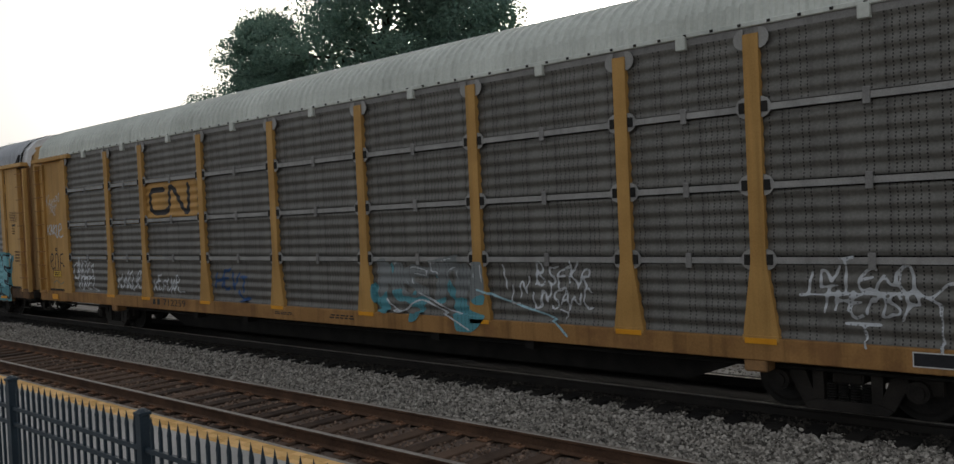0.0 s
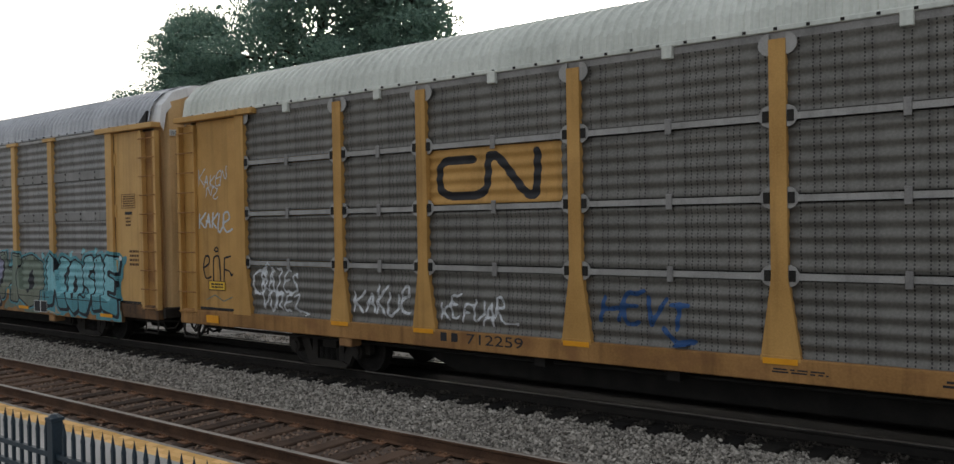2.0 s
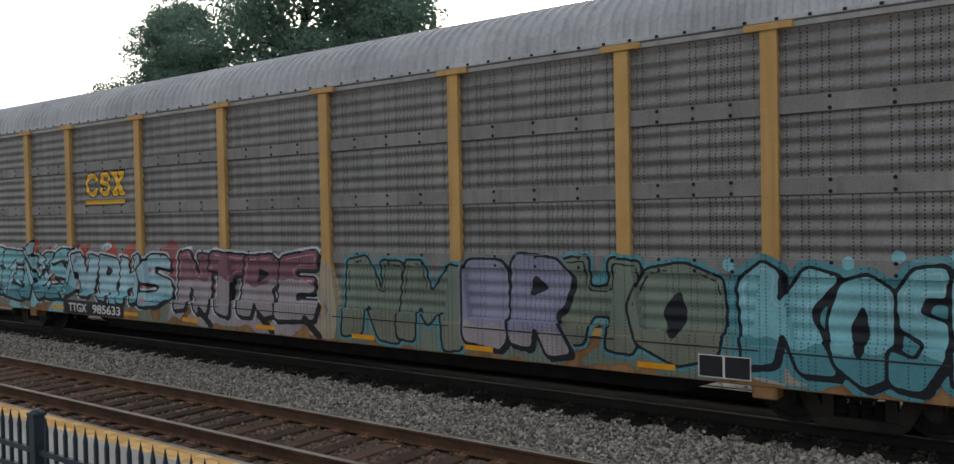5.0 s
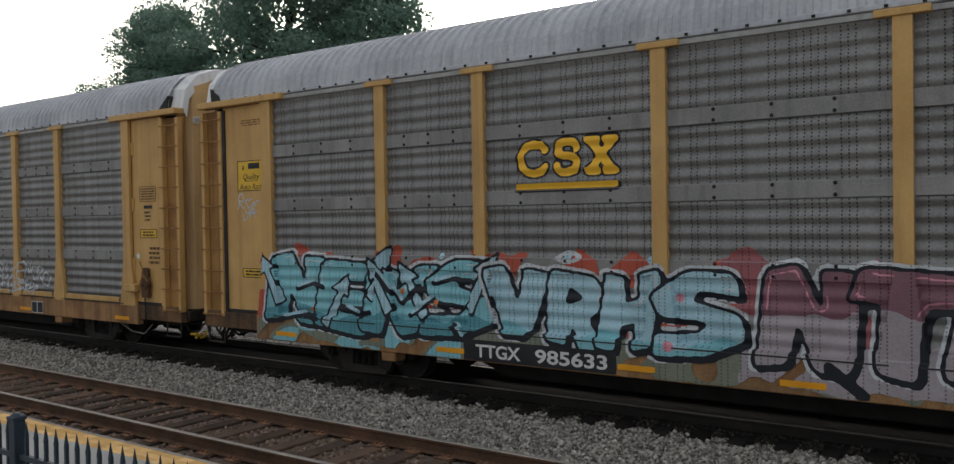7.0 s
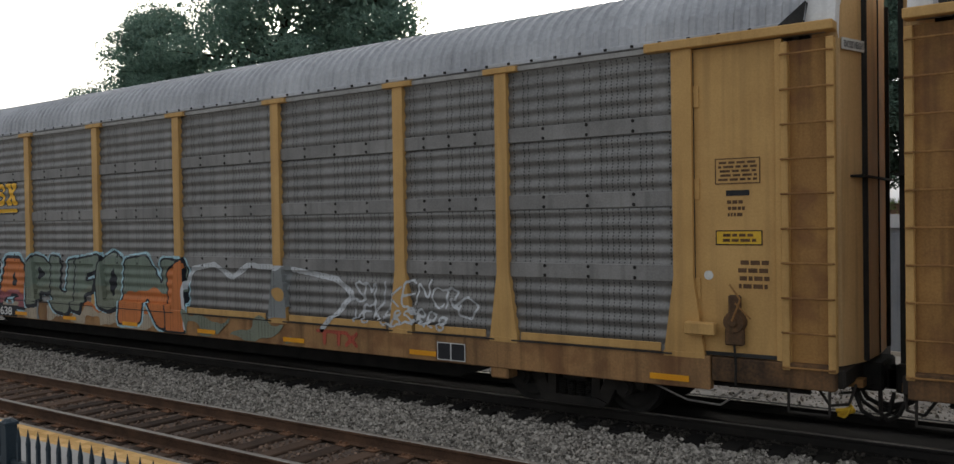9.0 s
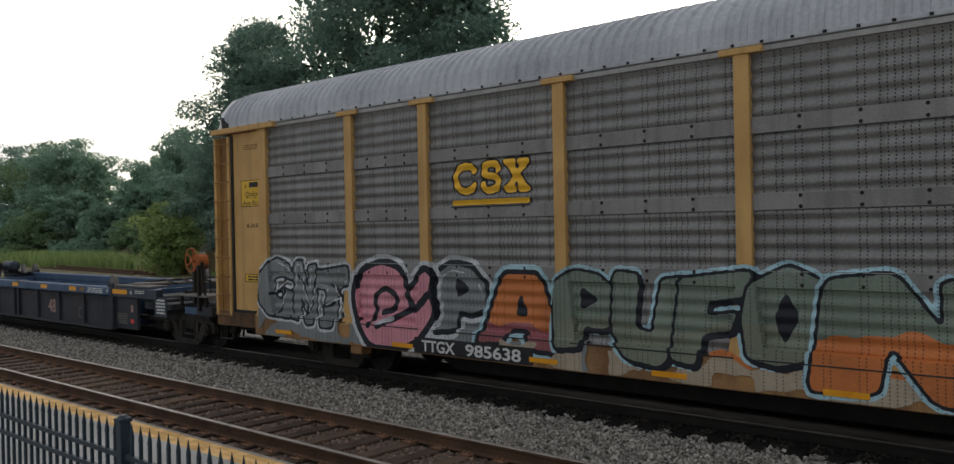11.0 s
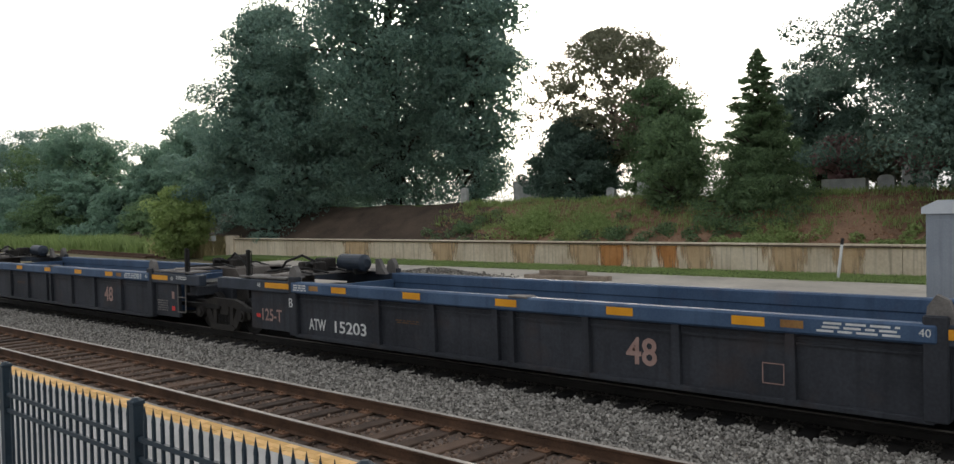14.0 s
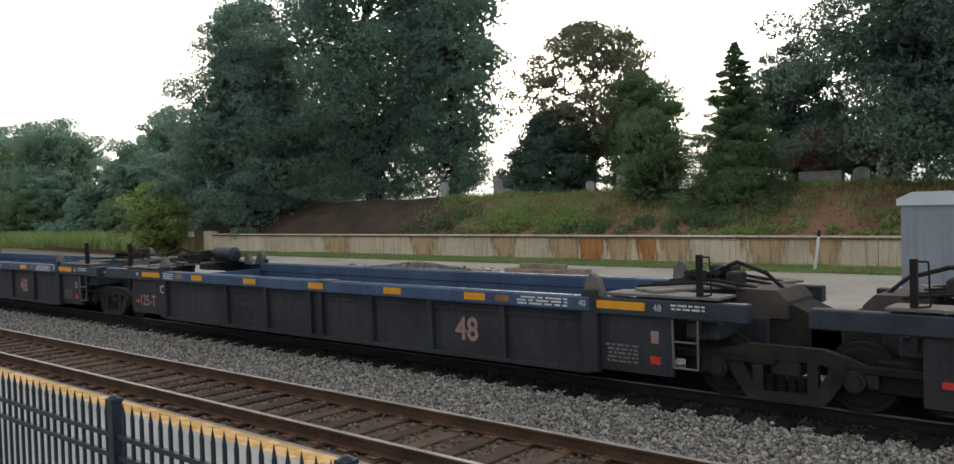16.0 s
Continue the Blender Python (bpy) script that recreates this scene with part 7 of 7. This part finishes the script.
    # weeds and creepers on the bank
    for x, y, n, r, m, lab in ((-31.8, 39.6, 44, 0.75, "leaf_light", "clump of green weeds on the bank"), (-28.0, 39.4, 30, 0.6, "leaf_light", "clump of light green weeds on the bank"), (-25.2, 38.4, 14, 0.45, "leaf_mid", "clump of green weeds on the bank"), (-17.0, 38.3, 24, 0.5, "leaf_light", "green creeper on the bank"), (-11.0, 38.2, 12, 0.35, "leaf_light", "patch of low green weeds"), (-36.5, 39.5, 14, 0.5, "leaf_mid", "clump of green weeds on the bank"), (-20.8, 39.0, 12, 0.4, "leaf_mid", "patch of low green weeds"), (-26.3, 36.9, 6, 0.35, "leaf_mid", "weeds hanging over the wall")):
        px, py = rng.normal(x, 1.1, n), np.clip(rng.normal(y, 0.7, n), 36.95, 44)
        c = np.stack([px, py, [bank_height(a, b) + r * 0.4 for a, b in zip(px, py)]], 1)
        stuff("weeds", leaf_mesh("weeds", c, np.full(n, r), 150, 0.085, rng), M[m], lab, "weeds")
    c = spots(2600, -40, -4, 37.2, 43.5)
    stuff("leaf_litter", leaf_mesh("leaf_litter", c + np.array([0, 0, 0.04]), np.full(len(c), 0.25), 6, 0.07, rng, 0.15), M["litter"], "dead leaves strewn over the bank", "leaf litter")


def headstone(x, y, w, h, d, shape, group="graves"):
    z = bank_height(x, y) - 0.04
    st = thing("headstone", "weathered pale grey headstone on the bank's top", "headstone", group, pose(x, y, z, 0, 0, 7 * math.sin(x * 3)))
    part("base", boxes((-w * 0.7, w * 0.7, -d, d, 0, 0.18), bevel=0.015), M["headstone"], st)
    if shape == "round":
        out = [(-w / 2, 0.18), (w / 2, 0.18), (w / 2, h * 0.8), (w * 0.35, h * 0.95), (0, h), (-w * 0.35, h * 0.95), (-w / 2, h * 0.8)]
    elif shape == "point":
        out = [(-w / 2, 0.18), (w / 2, 0.18), (w * 0.42, h * 0.72), (w * 0.5, h * 0.74), (0, h), (-w * 0.5, h * 0.74), (-w * 0.42, h * 0.72)]
    else:
        out = [(-w / 2, 0.18), (w / 2, 0.18), (w / 2, h), (-w / 2, h)]
    part("stone", prism(out, -d * 0.6, d * 0.6), M["headstone"], st)


def build_far_things():
    for x, y, w, h, d, sh in ((-27.0, 44.5, 0.8, 1.7, 0.25, "point"), (-30.3, 46, 0.6, 0.8, 0.15, "round"), (-33.2, 46.5, 0.6, 0.8, 0.15, "round"), (-42.0, 45, 0.6, 1.2, 0.18, "round"), (-38.3, 48, 2.6, 1.6, 0.9, "block"), (-15.6, 45, 2.2, 0.75, 0.4, "block"), (-13.6, 45, 0.8, 0.9, 0.2, "round"), (-12.6, 44.8, 0.5, 1.3, 0.15, "point"), (-11.9, 44.9, 0.6, 1.1, 0.15, "round"), (-29.0, 47, 0.5, 0.7, 0.14, "block"), (-10.6, 45.5, 0.5, 0.8, 0.15, "round"), (-34.6, 47, 0.5, 0.9, 0.15, "block")):
        headstone(x, y, w, h, d, sh)
    # trackside cabinet with a lamp pole behind
    cab = thing("trackside_cabinet", "grey sheet metal signal cabinet with pale lid", "cabinet", at=pose(-4.2, 21.2, -0.26))
    part("body", boxes((-1.15, 1.15, -0.9, 0.9, 0, 3.0), bevel=0.02), M["cabinet"], cab)
    part("lid", prism([(-1.22, 2.98), (1.22, 2.98), (1.22, 3.12), (0.9, 3.27), (-0.9, 3.27), (-1.22, 3.12)], -0.97, 0.97), M["cabinet_top"], cab, "pale grey lid")
    part("door", boxes((-0.98, -0.02, -0.925, -0.9, 0.2, 2.85), bevel=0.006), M["cabinet"], cab)
    part("door", boxes((0.02, 0.98, -0.925, -0.9, 0.2, 2.85), bevel=0.006), M["cabinet"], cab)
    part("plinth", boxes((-1.3, 1.3, -1.05, 1.05, 0.0, 0.32)), M["slab"], cab)
    pole = thing("lamp_pole", "tall galvanised steel pole", "pole", at=pose(-3.55, 23.6, -0.32))
    bm = bmesh.new()
    add_cyl(bm, (0, 0, 0), (0, 0, 9.5), 0.12, 0.08, seg=14)
    part("shaft", bm, M["pole"], pole)
    part("base_plate", boxes((-0.22, 0.22, -0.22, 0.22, 0.0, 0.35), bevel=0.02), M["pole"], pole)
    # white leaning marker stake
    st = thing("marker_stake", "white leaning marker stake with dark tip", "stake", at=pose(-12.3, 34.6, -0.0, 0, 7, 0))
    part("shaft", boxes((-0.05, 0.05, -0.03, 0.03, -0.05, 1.35)), M["white"], st)
    part("tip", boxes((-0.052, 0.052, -0.032, 0.032, 1.35, 1.6)), M["black"], st)
    rnd = random.Random(6)
    for i, (x, y, l, a, dz) in enumerate(((-22.6, 29.4, 2.4, 8, 0.0), (-22.2, 29.9, 2.2, -20, 0.0), (-21.6, 29.2, 2.6, 25, 0.0), (-21.0, 29.8, 2.3, -8, 0.0), (-22.0, 29.6, 2.3, 4, 0.2), (-20.6, 29.4, 2.0, 38, 0.0), (-23.2, 30.0, 1.8, 60, 0.0))):
        ob = part("old_sleeper", boxes((-l / 2, l / 2, -0.11, 0.11, 0, 0.19), bevel=0.012), M["timber"], None)
        ob.matrix_basis = pose(x, y, -0.02 + dz, 0, 0, a)
        tagged(ob, "weathered loose timber sleeper on the yard", "timber", "pile of old sleepers")
    for i, (x, y, l, a, dz) in enumerate(((-78.5, 34.6, 24.0, -5.5, 0.0), (-77.0, 35.2, 26.0, -6.2, 0.0), (-76.0, 34.9, 22.0, -5.8, 0.17), (-80.0, 35.8, 23.0, -5.4, 0.0))):
        ob = part("old_rail", prism([(-l / 2, 0.0), (l / 2, 0.0), (l / 2, 0.17), (-l / 2, 0.17)], -0.07, 0.07), M["rail_side"], None)
        ob.matrix_basis = pose(x, y, -0.32 + dz, 0, 0, a)
        tagged(ob, "long rusty old rail lying beyond the track", "rail", "stack of old rails")
    rng = np.random.default_rng(5)
    c = np.stack([rng.normal(-28.5, 2.2, 900), rng.normal(28.5, 0.8, 900), np.zeros(900)], 1)
    c[:, 2] = 0.32 * np.exp(-((c[:, 0] + 28.5) / 2.2) ** 2 - ((c[:, 1] - 28.5) / 0.9) ** 2)
    stuff("gravel_heap", leaf_mesh("gravel_heap", c, np.full(900, 0.1), 6, 0.06, rng, 0.6), M["stone"], "flat heap of grey gravel on the yard", "gravel")
    # white signs at the wall's end
    sg = thing("old_sign", "small faded white board on a post", "sign", at=pose(-60.6, 36.0, -0.3))
    part("post", boxes((-0.05, 0.05, -0.05, 0.05, 0, 1.7)), M["timber"], sg)
    part("board", boxes((-0.5, 0.5, -0.09, -0.05, 1.35, 1.75), bevel=0.01), M["white"], sg)


build_wall()
build_bank()
build_plants()
build_far_things()
scatter_stones()
motions()
